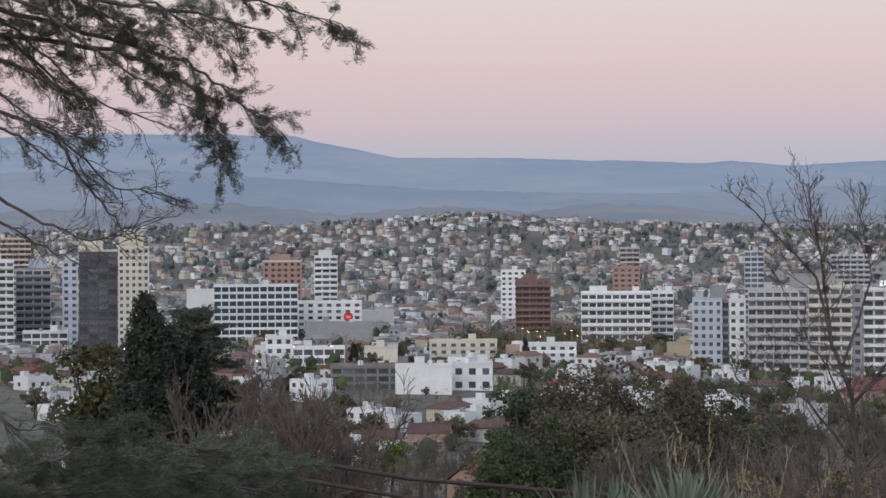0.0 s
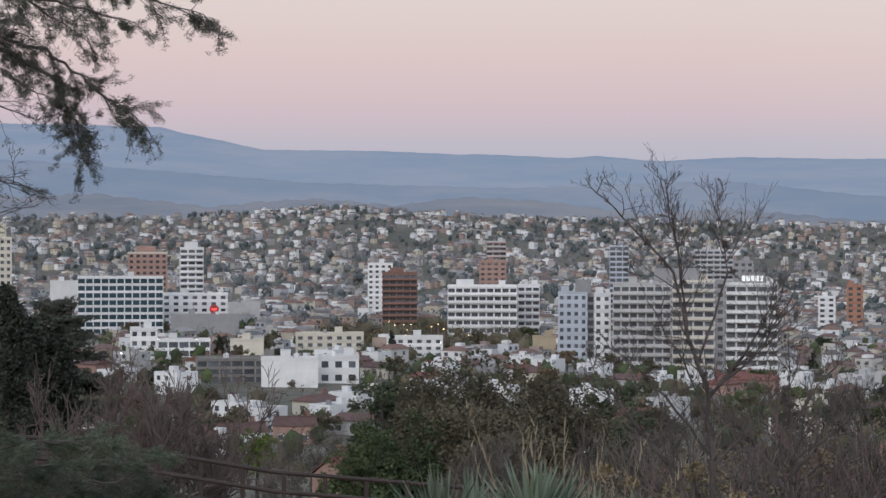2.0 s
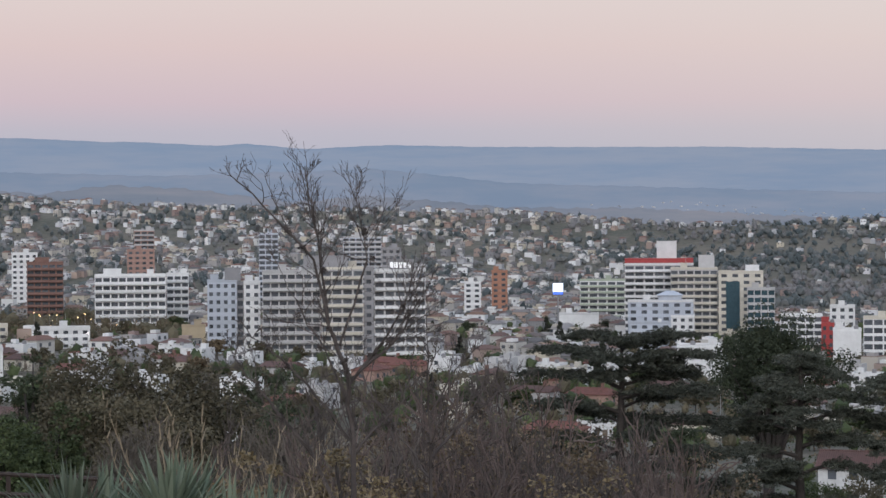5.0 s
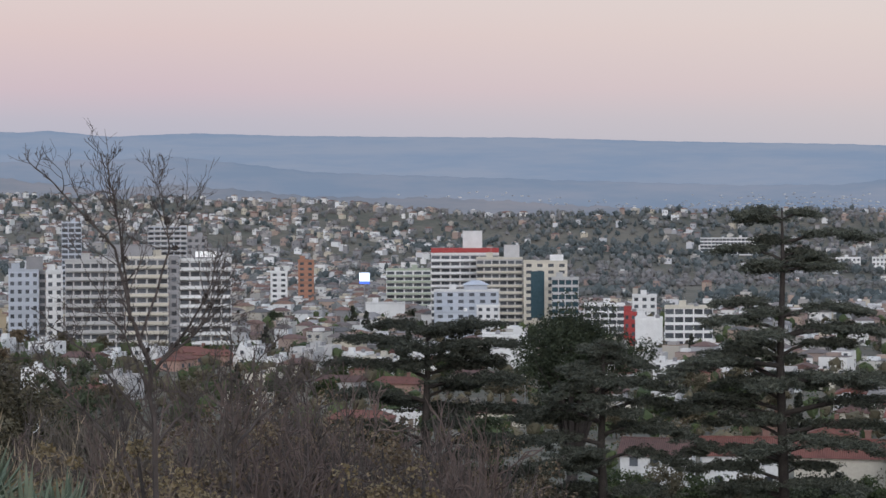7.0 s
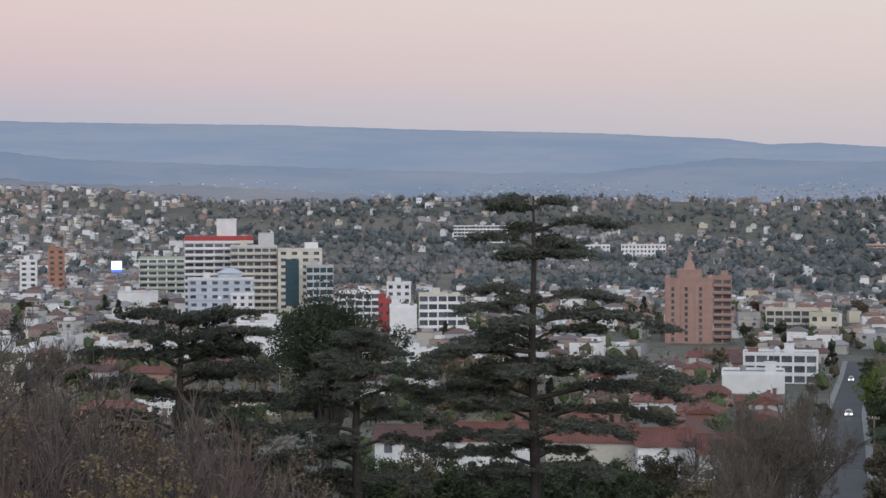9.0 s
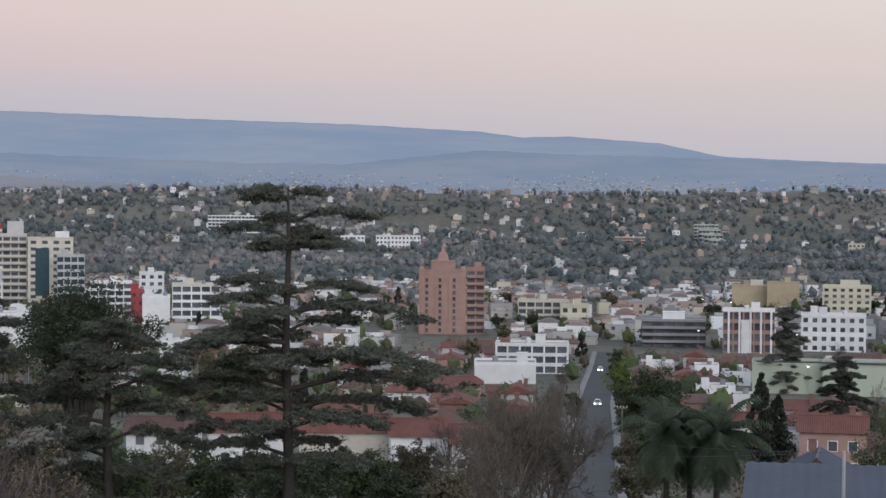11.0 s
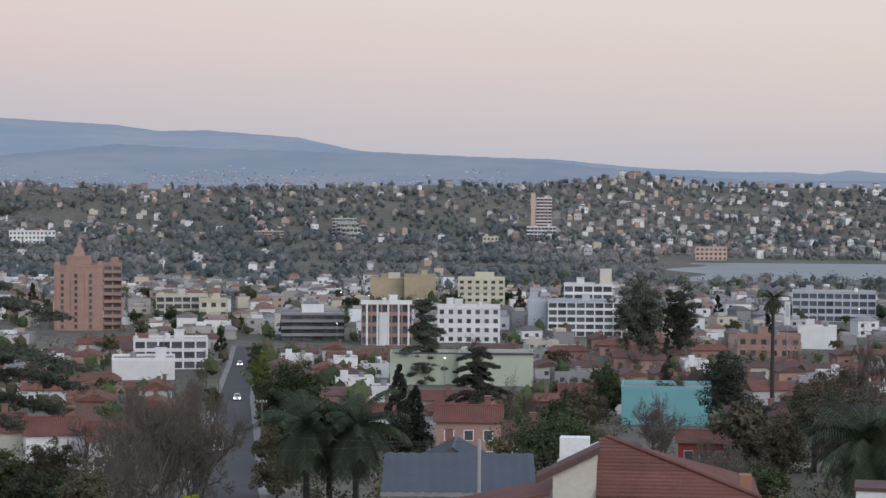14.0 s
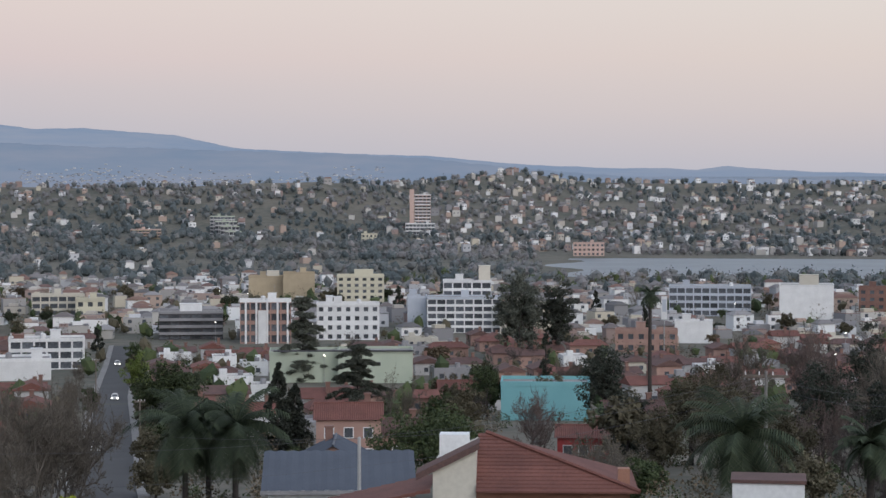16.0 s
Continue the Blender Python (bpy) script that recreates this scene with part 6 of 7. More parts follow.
tile_house(0.9, 240, 5.0, 5.0, 6.6, 2.0, 60, BRICK_PINK, TILE, "brick gabled house with a tall chimney among trees")
tile_house(-2.0, 420, 10.0, 7.0, 4.2, 1.8, 20, WHITE, TILE_DARK, "white gabled house with dull red roof")
tile_house(-0.4, 440, 9.0, 7.0, 4.2, 1.6, -10, BRICK_PINK, TILE_DARK, "pink house with weathered roof")
tile_house(-3.4, 400, 10.0, 7.0, 4.2, 1.6, 5, WHITE, TILE_DARK, "white house with weathered roof")

# sheet roof shed before the brick house
sx, sy = spot(44.75, 150)
shed = thing("shed", sx, sy, ground_z(sx, sy) - 1.1, -44.75, "low building with a blue-grey sheet metal roof", "shed")
part("wall", Boxes().box(-5.4, 5.4, 0, 6, -3, 5.6).mesh("wall", WHITE), shed)
sb = Boxes()
tiled(sb, -5.9, 5.9, -0.5, 5.45, 6.4, 7.6, 0.9)
part("roof", sb.mesh("roof", SLATE), shed)
part("fascia", Boxes().box(-5.95, 5.95, -0.62, -0.52, 5.2, 5.5).mesh("fascia", GREY), shed)

# the big house with the red roof
hx, hy = spot(50.4, 118)
hz = 31.5
big = thing("house", hx, hy, hz, -50.4, "large house with a red ribbed tile roof and white gable wall", "house")
bb = Boxes().box(-3.4, 5.4, 0.3, 8, -8, 3.0)
part("wall", bb.mesh("wall", ORANGE), big)
for i in range(16):
    f0, f1 = i / 16, (i + 1) / 16
    row = Boxes()
    x1a = 6.3 - 9.2 * f0
    x1b = 6.3 - 9.2 * f1
    ya, yb_, za, zb = -0.6 + 5 * f0, -0.6 + 5 * f1, 2.9 + 2.9 * f0, 2.9 + 2.9 * f1
    row.add([(-3.4, ya, za + 0.07), (x1a, ya, za + 0.07), (x1b, yb_, zb), (-3.4, yb_, zb), (-3.4, ya, za - 0.05), (x1a, ya, za - 0.05)], [(0, 1, 2, 3), (4, 5, 1, 0)])
    part("tile_course", row.mesh("tile_course", TILE), big)
part("back_roof", Boxes().add([(-3.4, 4.4, 5.8), (-2.9, 4.4, 5.8), (6.3, 9, 2.9), (-3.4, 9, 2.9), (6.3, -0.6, 2.9)], [(0, 1, 2, 3), (1, 4, 2)]).mesh("back_roof", TILE), big)
gw_ = Boxes().add([(-6.0, 0, -8), (-3.41, 0, -8), (-3.41, 0, 5.4), (-6.0, 0, 4.2), (-6.0, 6, -8), (-3.41, 6, -8), (-3.41, 6, 5.4), (-6.0, 6, 4.2)], [(0, 1, 2, 3), (4, 7, 6, 5), (0, 3, 7, 4), (1, 5, 6, 2), (3, 2, 6, 7)])
part("gable_wall", gw_.mesh("gable_wall", CREAM), big, "pale cream gable wall")
part("gable_coping", Boxes().add([(-7.0, -0.3, 3.9), (-3.2, -0.3, 5.8), (-3.2, 1.2, 5.95), (-7.0, 1.2, 4.05), (-7.0, -0.3, 3.5), (-3.2, -0.3, 5.4)], [(0, 1, 2, 3), (4, 5, 1, 0)]).mesh("gable_coping", TILE_DARK), big)
part("chimney", Boxes().box(-5.7, -3.9, 2.0, 3.4, 3.0, 6.0).mesh("chimney", WHITE), big, "white rendered chimney")
part("chimney", Boxes().box(5.1, 5.8, 1.0, 1.9, 1.0, 4.1).mesh("chimney", ORANGE), big, "orange brick chimney")
part("window", Boxes().box(-5.2, -3.9, -0.06, 0.0, -1.2, 0.6).mesh("window", GLASS), big)
part("ridge_tile", Boxes().tube([(6.35, -0.6, 3.0), (1.7, 1.9, 4.5), (-2.9, 4.4, 5.9)], [0.13, 0.13, 0.13], 6).mesh("ridge_tile", TILE), big)
sr = Boxes()
for i in range(8):
    x0_, x1_ = -13.0 + i * 0.86, -13.0 + (i + 1) * 0.86
    sr.add([(x0_, -0.6, 1.5 + i * 0.2), (x1_, -0.6, 1.64 + i * 0.2), (x1_, 6, 1.64 + i * 0.2), (x0_, 6, 1.5 + i * 0.2), (x0_, -0.6, 1.3 + i * 0.2), (x1_, -0.6, 1.4 + i * 0.2)], [(0, 1, 2, 3), (4, 5, 1, 0)])
part("side_roof", sr.mesh("side_roof", TILE), big, "low red tiled side roof")
part("side_wall", Boxes().box(-12.6, -6.01, 0, 5.8, -8, 1.3).mesh("side_wall", CREAM), big)
part("balcony_beam", Boxes().box(-2.2, 3.0, -1.6, -1.3, 2.0, 2.5).box(-2.2, -1.9, -1.3, 0.29, 2.05, 2.45).box(2.7, 3.0, -1.3, 0.29, 2.05, 2.45).mesh("balcony_beam", ORANGE), big)

cx_, cy_ = spot(57.15, 112)
tank = thing("tank_house", cx_, cy_, 29.6, -57.15, "white rendered tank house with a rusty flat roof", "outbuilding")
part("wall", Boxes().box(-2.0, 2.0, 0, 3, -8, 6.3).mesh("wall", WHITE), tank)
part("roof", Boxes().box(-2.1, 2.1, -0.1, 3.1, 6.304, 6.5).mesh("roof", TILE_DARK), tank)


# ---- car, poles, wires, lamps ----
def car(az, r, turn, paint, label, lit):
    x, y = spot(az, r)
    ob = thing("car", x, y, ground_z(x, y) + 0.26, -az + turn, label, "car", "cars in the street")
    b = Boxes().box(-0.86, 0.86, -2.1, 2.1, 0.3, 0.85, 0, 0.06).box(-0.78, 0.78, -1.1, 1.7, 0.852, 1.42, 0, 0.28)
    part("body", b.mesh("body", paint), ob)
    part("windscreen", Boxes().add([(-0.66, -1.09, 0.9), (0.66, -1.09, 0.9), (0.5, -0.86, 1.38), (-0.5, -0.86, 1.38)], [(0, 1, 2, 3)]).mesh("windscreen", GLASS), ob)
    for sx_ in (-1, 1):
        for sy_ in (-1.3, 1.3):
            part("wheel", Boxes().tube([(sx_ * 0.72, sy_, 0.32), (sx_ * 0.9, sy_, 0.32)], [0.32, 0.32], 12).mesh("wheel", DARK), ob)
        part("headlight", Boxes().box(sx_ * 0.62 - 0.17, sx_ * 0.62 + 0.17, -2.16, -2.09, 0.52, 0.74).mesh("headlight", LAMP_WHITE if lit else GLASS), ob, "lit headlight" if lit else "")
    return ob


CAR_W = material("white_car_paint", (0.6, 0.6, 0.6), rough=0.3, bump=0)
CAR_D = material("dark_car_paint", (0.04, 0.045, 0.05), rough=0.3, bump=0)
car(38.28, 462, 0, CAR_W, "white car driving with lit headlights", True)
car(37.78, 318, 0, CAR_D, "dark car parked at the kerb", False)
car(37.75, 292, 0, CAR_W, "pale car parked at the kerb", False)
car(38.35, 600, 0, CAR_W, "pale car far down the street", True)


def pole(az, r, top, arm, label, name="utility_pole", mat=None):
    x, y = spot(az, r)
    z = ground_z(x, y)
    ob = thing(name, x, y, z, -az, label, "utility pole")
    part("post", Boxes().tube([(0, 0, -1), (0, 0, top - z)], [0.16, 0.11], 8).mesh("post", mat or WOOD), ob)
    if arm:
        part("cross_arm", Boxes().box(-arm, arm, -0.08, 0.08, top - z - 0.5, top - z - 0.3).mesh("cross_arm", WOOD), ob)
        for k in (-0.9, -0.3, 0.3, 0.9):
            part("insulator", Boxes().tube([(k * arm, 0, top - z - 0.3), (k * arm, 0, top - z - 0.05)], [0.06, 0.04], 6).mesh("insulator", WHITE), ob)
    return ob


pole(57.05, 150, 38.9, 1.7, "concrete utility pole with a cross-arm and wires", mat=CONCRETE)
pole(45.35, 128, 36.4, 0, "plain galvanised steel pole", mat=PALE)
pole(37.75, 420, 18.0, 0.8, "wooden utility pole beside the street")
pole(39.0, 300, 21.5, 0.8, "wooden utility pole beside the street")
pole(-3.5, 330, 31.0, 0.8, "wooden utility pole among roofs")
wires = new("overhead_wires")
wires.matrix_basis = Matrix.Translation(aim(57.05, -5.2, 150))
tagged(wires, "thin dark overhead wires sagging across the slope", "wires")
wo = wires.matrix_basis.translation
for (a0, e0, r0), (a1, e1, r1) in (((33, -7.2, 120), (57.05, -5.15, 150)), ((34, -8.3, 120), (57.05, -5.6, 150)), ((57.05, -5.15, 150), (64, -4.8, 140)), ((57.05, -5.4, 150), (64, -5.2, 140)), ((40, -6.9, 140), (57.05, -5.3, 150))):
    p, q = aim(a0, e0, r0) - wo, aim(a1, e1, r1) - wo
    pts = [p.lerp(q, k / 16) - Vector((0, 0, 1.6 * 4 * (k / 16) * (1 - k / 16))) for k in range(17)]
    part("wire", Boxes().tube(pts, [0.012] * 17, 3).mesh("wire", DARK), wires)

# signboard on a post, lit billboard, red lit sign
bx, by = spot(54.1, 640)
board = thing("sign_post", bx, by, ground_z(bx, by), -54.1, "tall white sign panel on a post", "sign")
part("post", Boxes().tube([(0, 0, -1), (0, 0, 18)], [0.25, 0.2], 8).mesh("post", METAL), board)
part("panel", Boxes().box(-0.9, 0.9, -0.3, -0.21, 11.5, 19).mesh("panel", WHITE), board)
part("sign_bar", Boxes().box(-0.6, 0.6, -0.35, -0.304, 14, 18).mesh("sign_bar", BLUISH), board)
bx, by = spot(17.3, 930)
board = thing("billboard", bx, by, ground_z(bx, by), -17.3, "brightly lit white and blue screen billboard", "billboard")
part("post", Boxes().tube([(0, 0.3, -1), (0, 0.3, 21)], [0.4, 0.35], 8).mesh("post", METAL), board)
part("panel", Boxes().box(-2.6, 2.6, -0.2, 0.2, 19.5, 25.2).mesh("panel", DARK), board)
part("screen", Boxes().box(-2.4, 2.4, -0.24, -0.204, 21, 25).mesh("screen", SCREEN), board)
BLUE_LIT = material("lit_blue_screen", (0.05, 0.1, 0.5), emit=(0.12, 0.25, 0.9), strength=0.8, bump=0)
part("screen_edge", Boxes().box(-2.4, 2.4, -0.24, -0.204, 19.7, 20.99).mesh("screen_edge", BLUE_LIT), board)
bx, by = spot(-2.75, 930)
board = thing("lit_sign", bx, by, ground_z(bx, by), 2.75, "round red lit sign over the shops", "sign")
part("post", Boxes().tube([(0, 0.3, -1), (0, 0.3, 12)], [0.3, 0.25], 8).mesh("post", METAL), board)
part("panel", Boxes().tube([(0, -0.1, 12.5), (0, 0.25, 12.5)], [2.2, 2.2], 20).mesh("panel", REDP), board)
part("lamp", Boxes().box(-1.2, 1.2, -0.2, -0.105, 12.1, 12.9).mesh("lamp", LAMP_RED), board)


def street_lamp(az, e, r, mat):
    p = aim(az, e, r)
    z = ground_z(p.x, p.y)
    ob = thing("street_lamp", p.x, p.y, z, -az, "slim street lamp, lit at dusk", "street lamp", "street lamps of the town")
    h = max(4.0, p.z - z)
    part("post", Boxes().tube([(0, 0, -0.5), (0, 0, h), (0, -0.8, h + 0.25)], [0.09, 0.06, 0.04], 6).mesh("post", METAL), ob)
    part("lamp", Boxes().box(-0.22, 0.22, -1.25, -0.75, h + 0.12, h + 0.32, 0, 0.05).mesh("lamp", mat), ob)


lr = random.Random(77)
for _ in range(16):
    street_lamp(lr.uniform(2.2, 5.2), lr.uniform(-2.7, -2.1), 860, LAMP_WARM)
for _ in range(26):
    r_ = lr.uniform(480, 950)
    a_ = lr.uniform(-12, 60)
    x_, y_ = spot(a_, r_)
    street_lamp(a_, math.degrees(math.atan2(ground_z(x_, y_) + 7 - EYE, r_)), r_, LAMP_WHITE)


# ---- trees of the town, then the woods ----
tr = random.Random(31)


def town_tree(kind, seed):
    if kind == "bare":
        return bare("winter_tree", 0, 600, ground_z(0, 600) + 8, 4.0, TWIG_GREY if seed % 2 else TWIG, seed, "leafless winter street tree in the town", depth=4, stems=4, kids=3, rad=0.12)
    if kind == "cone":
        return pointed("conifer", 0, 600, ground_z(0, 600) + 11, 2.6, L_CYPRESS, seed, "dark conifer between the houses", size=0.6, clumps=40, per=30)
    return rounded("town_tree", 0, 600, ground_z(0, 600) + 7.5, 3.6, kind, seed, "rounded garden tree between the houses", size=0.55, clumps=45, per=36, base=0.2)


tp = [town_tree(k, 300 + i) for i, k in enumerate((L_GREEN, L_OLIVE, L_PINE, L_OLIVE, "bare", "bare", "cone", "bare", L_BRUSH))]
for p in tp:
    tagged(p, group="trees of the town")
fresh, made = list(tp), 0
big_taken = [(q[0], q[1], 10.0) for q in taken]
while made < 340:
    r_, a_ = math.sqrt(tr.uniform(240 ** 2, 1000 ** 2)), tr.uniform(-13, 62)
    if a_ < 30 and r_ < 330:
        continue
    x_, y_ = spot(a_, r_)
    if near_road(x_, y_, 5.5) or in_the_way(x_, y_, 7) or any(math.hypot(x_ - q[0], y_ - q[1] - 6) < q[2] for q in big_taken):
        continue
    s_ = tr.uniform(0.6, 1.15)
    m_ = pose(x_, y_, ground_z(x_, y_), 0, 0, tr.uniform(0, 360))
    i_ = tr.randrange(len(tp))
    if tp[i_] in fresh:
        fresh.remove(tp[i_])
        o_ = tp[i_]
        o_.matrix_basis = m_
    else:
        o_ = copy_thing(tp[i_], m_)
        o_.scale = (s_, s_, s_ * tr.uniform(0.85, 1.1))
    made += 1


ICO_V = np.array([(0, 0, 1)] + [(0.894 * math.cos(k * 1.2566), 0.894 * math.sin(k * 1.2566), 0.447) for k in range(5)] + [(0.894 * math.cos(k * 1.2566 + 0.6283), 0.894 * math.sin(k * 1.2566 + 0.6283), -0.447) for k in range(5)] + [(0, 0, -1)])
ICO_F = [(0, 1 + k, 1 + (k + 1) % 5) for k in range(5)] + [(1 + k, 6 + k, 1 + (k + 1) % 5) for k in range(5)] + [(1 + (k + 1) % 5, 6 + k, 6 + (k + 1) % 5) for k in range(5)] + [(11, 6 + (k + 1) % 5, 6 + k) for k in range(5)]


def woods(name, label, places, mat, seed, rad=3.2, size=1.5, per=34, tall=1.0, body=True):
    """Many far trees in one mesh: a lumpy ragged body each, with loose leaves round it."""
    g = np.random.default_rng(seed)
    xy = np.array(places)
    z = height(xy[:, 0], xy[:, 1])
    rr = rad * g.uniform(0.45, 1.3, len(xy))
    c = np.stack([xy[:, 0], xy[:, 1], z + rr * 0.75 * tall], 1)
    ob = new(name, leaf_mesh(name, c, rr, per, size, mat, seed, flat=tall))
    if body:
        n = len(c)
        v = ICO_V[None] * g.uniform(0.55, 1.1, (n, 12, 1)) * (rr * 0.78)[:, None, None] * np.array([1, 1, tall])
        v[:, 0, :2] += g.normal(size=(n, 2)) * 0.6
        v = (v + c[:, None]).reshape(-1, 3)
        f = (np.array(ICO_F)[None] + np.arange(n)[:, None, None] * 12).reshape(-1, 3)
        me = bpy.data.meshes.new("foliage")
        me.from_pydata(v.tolist(), [], f.tolist())
        me.materials.append(mat)
        part("foliage", me, ob)
    return tagged(ob, label, "woods", kind="stuff")


# Paler, bluer tones for the far woods: distance haze put into the base colour.
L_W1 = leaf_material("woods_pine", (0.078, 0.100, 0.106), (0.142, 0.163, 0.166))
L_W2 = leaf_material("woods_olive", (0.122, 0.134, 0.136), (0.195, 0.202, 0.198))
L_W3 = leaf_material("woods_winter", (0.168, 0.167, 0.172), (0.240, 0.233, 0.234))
sets = {0: [], 1: [], 2: [], 3: []}
for _ in range(32000):
    a_, r_ = tr.uniform(-14, 63), tr.uniform(1000, 2950)
    rc_ = float(crest(a_)[0])
    if r_ > rc_ + 60:
        continue
    x_, y_ = spot(a_, r_)
    if a_ > 50.5 and 1250 < r_ < 1720 or (a_ > 20 and 1450 < r_ < 1570 and tr.random() < 0.9):
        continue
    dense = 1.0 if 19 < a_ < 48 and r_ > 1570 else 0.7 if a_ >= 48 else 0.5 if r_ > 1500 else 0.36
    if tr.random() > dense * (1.0 if ripple(x_, y_, 75.0, 5.0) > -0.45 else 0.35):
        continue
    k_ = ripple(x_, y_, 160.0, 3.0) + tr.uniform(-0.9, 0.9)
    if tr.random() < 0.14:
        sets[3].append((x_, y_))
    else:
        sets[0 if k_ > 0.35 else 1 if k_ > -0.5 else 2].append((x_, y_))
woods("woods_pine", "dark pine woods on the far hills, haze in the leaf colour", sets[0], L_W1, 1, rad=4.9, per=26, size=1.2)
woods("woods_olive", "grey-green woods on the far hills, haze in the leaf colour", sets[1], L_W2, 2, rad=4.4, per=26, size=1.2)
woods("woods_winter", "leafless grey-brown woods on the far hills, haze in the colour", sets[2], L_W3, 3, rad=4.2, per=26, size=1.1)
woods("woods_tall", "taller dark pines standing over the woods, haze in the leaf colour", sets[3], L_W1, 4, rad=3.2, per=26, size=1.0, tall=1.6)
mid = []
while len(mid) < 3000:
    a_, r_ = tr.uniform(-14, 62), math.sqrt(tr.uniform(300 ** 2, 1060 ** 2))
    if a_ > 45 and len(mid) % 3 == 0:
        r_ = tr.uniform(1050, 1250)
    x_, y_ = spot(a_, r_)
    if not (a_ < 30 and r_ < 380) and not near_road(x_, y_, 6) and not in_the_way(x_, y_, 5) and not any(math.hypot(x_ - q[0], y_ - q[1] - 6) < q[2] for q in big_taken):
        mid.append((x_, y_))
woods("town_shrubs", "garden shrubs and small trees among the houses", mid[:1100], L_OLIVE, 5, rad=2.7, size=0.6, per=44, tall=1.15)
woods("town_shrubs", "dark garden trees among the houses", mid[1100:2200], L_GREEN, 6, rad=2.9, size=0.6, per=44, tall=1.3)
woods("town_shrubs", "leafless brownish trees among the houses", mid[2200:], L_BRUSH, 7, rad=3.0, size=0.5, per=60, tall=1.3, body=False)
park = [spot(tr.uniform(0.2, 6.5), tr.uniform(800, 1015)) for _ in range(170)]
woods("park_trees", "brown leafless trees of the town park", park[:110], L_BRUSH, 8, rad=4.4, size=0.6, per=90, tall=1.2, body=False)
woods("park_trees", "dark green trees of the town park", park[110:], L_OLIVE, 9, rad=4.2, size=0.7, per=60, tall=1.1)

# pale specks of a town at the mountains' foot
sp = Boxes()
for _ in range(1100):
    a_ = tr.uniform(16, 46)
    e_ = 0.32 + abs(tr.gauss(0, 0.2)) + 0.1 * math.sin(a_ * 0.7)
    p = aim(a_, e_, 3480 - 40 * tr.random())
    w_ = tr.uniform(0.7, 1.8)
    sp.box(p.x - w_, p.x + w_, p.y - 3, p.y + 3, p.z - 0.6, p.z + tr.uniform(0.4, 1.5))
SPECK = island_material("far_town_walls", [(0.46, 0.47, 0.49), (0.36, 0.38, 0.41), (0.54, 0.54, 0.54), (0.30, 0.32, 0.36)])
tagged(new("far_town", sp.mesh("far_town", SPECK)), "pale specks of a distant town below the mountains", "town", kind="stuff")

# hedges and small trees between the nearer houses
near_sh = []
while len(near_sh) < 300:
    a_, r_ = tr.uniform(30, 63), math.sqrt(tr.uniform(165 ** 2, 360 ** 2))
    x_, y_ = spot(a_, r_)
    if not near_road(x_, y_, 6.5) and not (47.5 < a_ < 51.5 and r_ < 300) and not (43 < a_ < 46.5 and r_ < 200):
        near_sh.append((x_, y_))
woods("hedge", "low dark hedges and garden bushes between houses", near_sh[:120], L_GREEN, 15, rad=1.7, size=0.26, per=190, body=False)
woods("hedge", "brownish winter hedges and bushes between houses", near_sh[120:230], L_OLIVE, 16, rad=1.9, size=0.26, per=190, body=False)
woods("hedge", "bare brown thickets between houses", near_sh[230:], L_BRUSH, 17, rad=2.2, size=0.26, per=190, tall=1.2, body=False)

# street trees and bushes below the cedars
for i in range(14):
    rounded("street_tree", 38.2 + math.degrees(6.4 / (232 + i * 29)), 232 + i * 29, ground_z(*spot(38.2, 232 + i * 29)) + (4.5, 6.5, 5.2)[i % 3], (2.2, 3.0, 2.5)[i % 3], (L_OLIVE, L_GREEN, L_OLIVE, L_PINE)[i % 4], 400 + i, "rounded street tree by the kerb", size=0.3, clumps=60, per=60, base=0.15)
for i in range(9):
    bare("bare_street_tree", 37.95 - math.degrees(6.6 / (240 + i * 33)), 240 + i * 33, ground_z(*spot(38.0, 240 + i * 33)) + 7.0, 2.8, TWIG_GREY, 120 + i, "leafless grey street tree by the kerb", depth=5, stems=4)
for i, (a_, r_, hh, half_, mat_) in enumerate(((27.2, 170, 7.5, 3.2, L_GREEN), (29.4, 160, 8.0, 3.4, L_PINE), (31.6, 175, 7.0, 3.0, L_GREEN), (33.0, 205, 6.5, 3.0, L_OLIVE), (30.4, 190, 7.0, 3.0, L_CYPRESS), (26.0, 185, 7.5, 3.0, L_OLIVE), (32.4, 160, 6.0, 2.6, L_PINE), (24.6, 165, 8.5, 3.2, L_GREEN), (28.4, 200, 6.0, 2.8, L_OLIVE), (34.0, 172, 5.0, 2.2, L_OLIVE), (22.4, 170, 8.0, 3.0, L_OLIVE), (20.8, 180, 8.0, 3.2, L_GREEN), (18.0, 175, 8.0, 3.2, L_OLIVE))):
    rounded("evergreen_tree", a_, r_, ground_z(*spot(a_, r_)) + hh, half_, mat_, 440 + i, "dark bushy evergreen on the lower slope", size=0.2, clumps=110, per=90, base=0.1)

# the thicket of gardens on the right slope
for i in range(34):
    a_, r_ = tr.uniform(51.5, 63), tr.uniform(165, 400)
    top_ = ground_z(*spot(a_, r_)) + tr.uniform(6, 11)
    if in_the_way(*spot(a_, r_), 8):
        continue
    if i % 2:
        bare("bare_tree", a_, r_, top_, tr.uniform(3, 5), (TWIG_GREY, TWIG, TWIG_RED)[i % 3], 120 + i, "leafless garden tree with fine twigs", depth=5, stems=4)
    else:
        rounded("garden_tree", a_, r_, top_, tr.uniform(2.4, 4), (L_OLIVE, L_GREEN, L_CYPRESS)[i % 3], 500 + i, "dull green garden tree in winter", size=0.24, clumps=90, per=80, base=0.12, core=0.2)
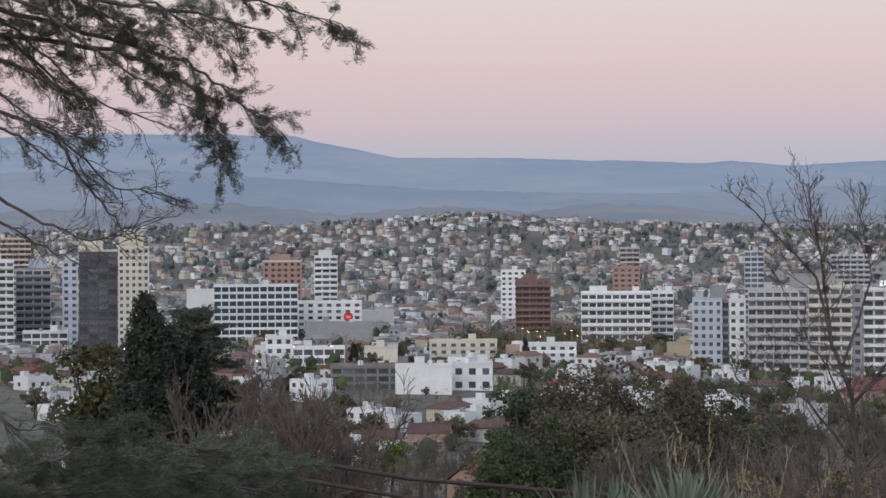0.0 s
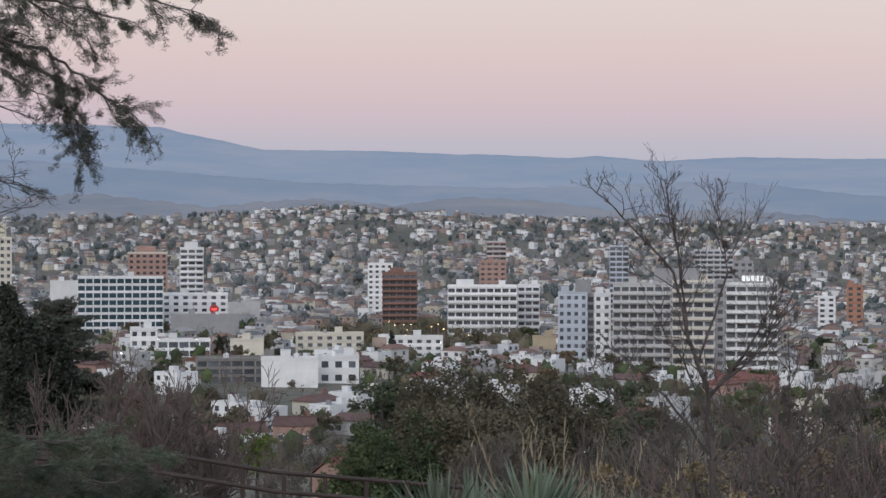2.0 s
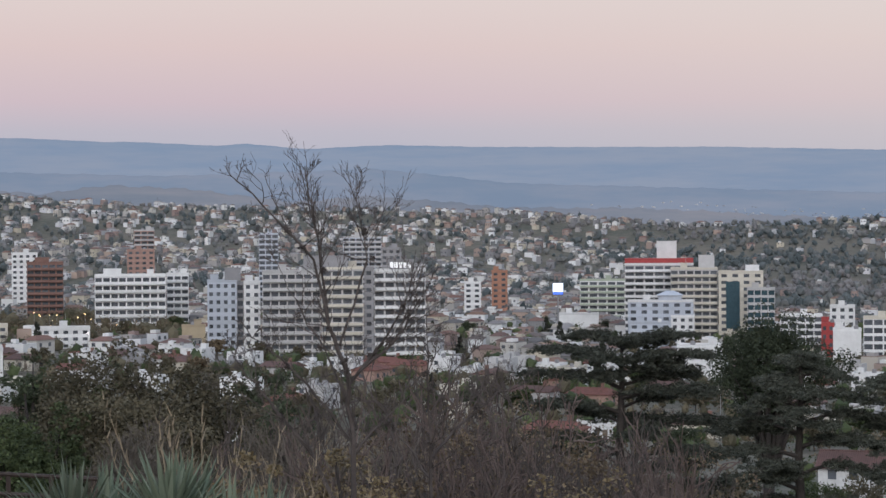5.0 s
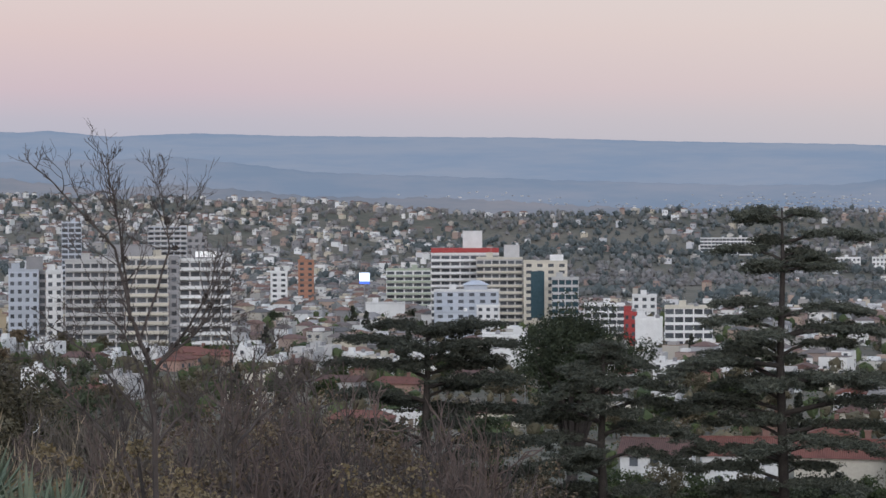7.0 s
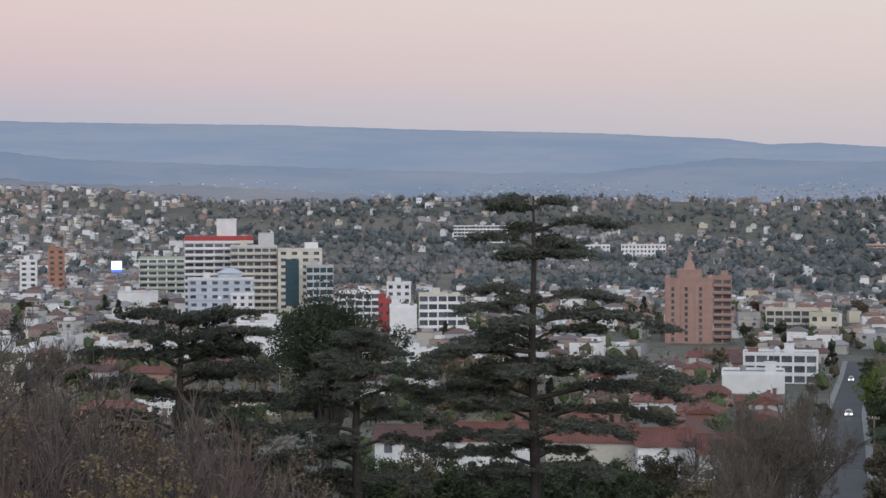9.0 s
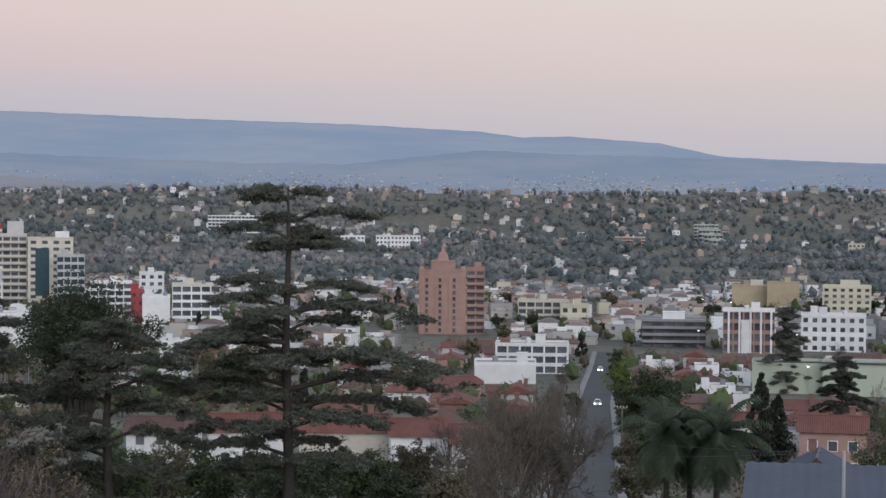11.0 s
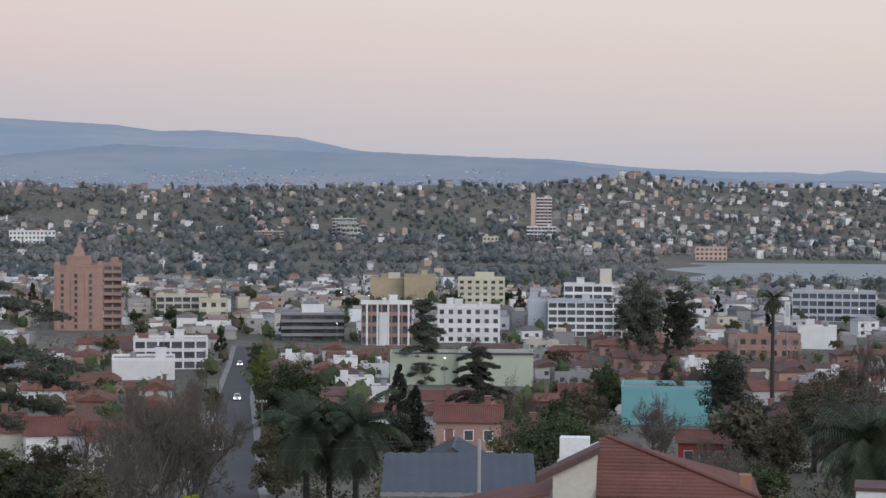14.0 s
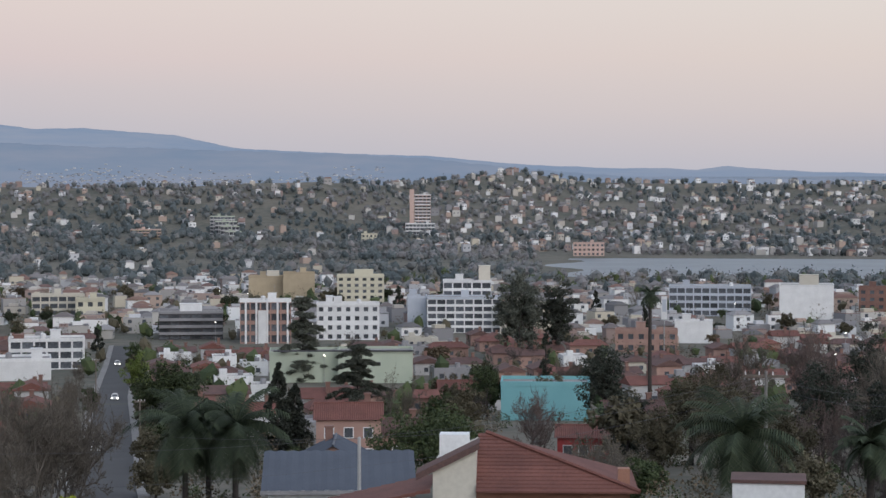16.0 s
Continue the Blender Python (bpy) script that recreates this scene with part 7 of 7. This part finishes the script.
for i in range(22):
    a_, r_ = tr.uniform(39.5, 52), tr.uniform(290, 470)
    if near_road(*spot(a_, r_), 8) or in_the_way(*spot(a_, r_), 7.5):
        continue
    top_ = ground_z(*spot(a_, r_)) + tr.uniform(6, 10)
    rounded("garden_tree", a_, r_, top_, tr.uniform(2.6, 4.2), (L_OLIVE, L_GREEN, L_CYPRESS, L_PINE)[i % 4], 560 + i, "dull green garden tree between roofs", size=0.32, clumps=80, per=70, base=0.12, core=0.2)

for i in range(40):
    a_, r_ = tr.uniform(-7, 30), tr.uniform(330, 600)
    top_ = ground_z(*spot(a_, r_)) + tr.uniform(6, 10)
    if in_the_way(*spot(a_, r_), 7.5) or any(abs(a_ - q[0]) < q[1] + 0.2 and q[2] - 90 < r_ < q[2] + 30 for q in HERO):
        continue
    if i % 3 == 0:
        bare("bare_tree", a_, r_, top_, tr.uniform(3, 5), (TWIG_GREY, TWIG)[i % 2], 120 + i, "leafless town tree with fine twigs", depth=5, stems=4)
    else:
        rounded("garden_tree", a_, r_, top_, tr.uniform(2.8, 4.6), (L_OLIVE, L_GREEN, L_PINE, L_OLIVE)[i % 4], 600 + i, "dull green town tree between roofs", size=0.36, clumps=80, per=60, base=0.12, core=0.2)

# dead-leaf thickets on the slope below the viewer
for i, (a_, r_, e_, half_) in enumerate(((12.6, 33, -4.2, 1.0), (13.6, 36, -3.3, 1.3), (14.8, 30, -4.6, 1.0), (15.9, 34, -4.4, 1.2), (17.2, 30, -4.5, 1.0), (18.4, 36, -4.7, 1.3), (19.7, 33, -5.3, 1.1), (21.0, 38, -5.9, 1.3), (22.3, 36, -6.6, 1.1), (16.5, 42, -4.0, 1.4), (10.4, 40, -4.4, 1.3), (9.0, 42, -4.8, 1.2), (11.5, 28, -5.2, 0.9), (14.2, 25, -5.6, 0.9), (17.8, 24, -6.0, 0.9))):
    rounded("thicket", a_, r_, aim(a_, e_, r_).z, half_, L_BRUSH, 700 + i, "brown thicket of dead leaves and twigs", size=0.045, clumps=150, per=80, base=0.08, core=0.1, puff=1.2)
left = []
while len(left) < 620:
    a_, r_ = tr.uniform(-9, 30.5), math.sqrt(tr.uniform(300 ** 2, 640 ** 2))
    if not in_the_way(*spot(a_, r_), 4) and not any(abs(a_ - q[0]) < q[1] and q[2] - 70 < r_ < q[2] + 20 for q in HERO):
        left.append(spot(a_, r_))
woods("town_shrubs", "olive garden bushes on the near side of town", left[:250], L_OLIVE, 21, rad=2.5, size=0.42, per=80, tall=1.2)
woods("town_shrubs", "brown winter bushes on the near side of town", left[250:470], L_BRUSH, 22, rad=2.7, size=0.36, per=110, tall=1.2, body=False)
woods("town_shrubs", "dark green bushes on the near side of town", left[470:], L_GREEN, 23, rad=2.3, size=0.42, per=80, tall=1.2)
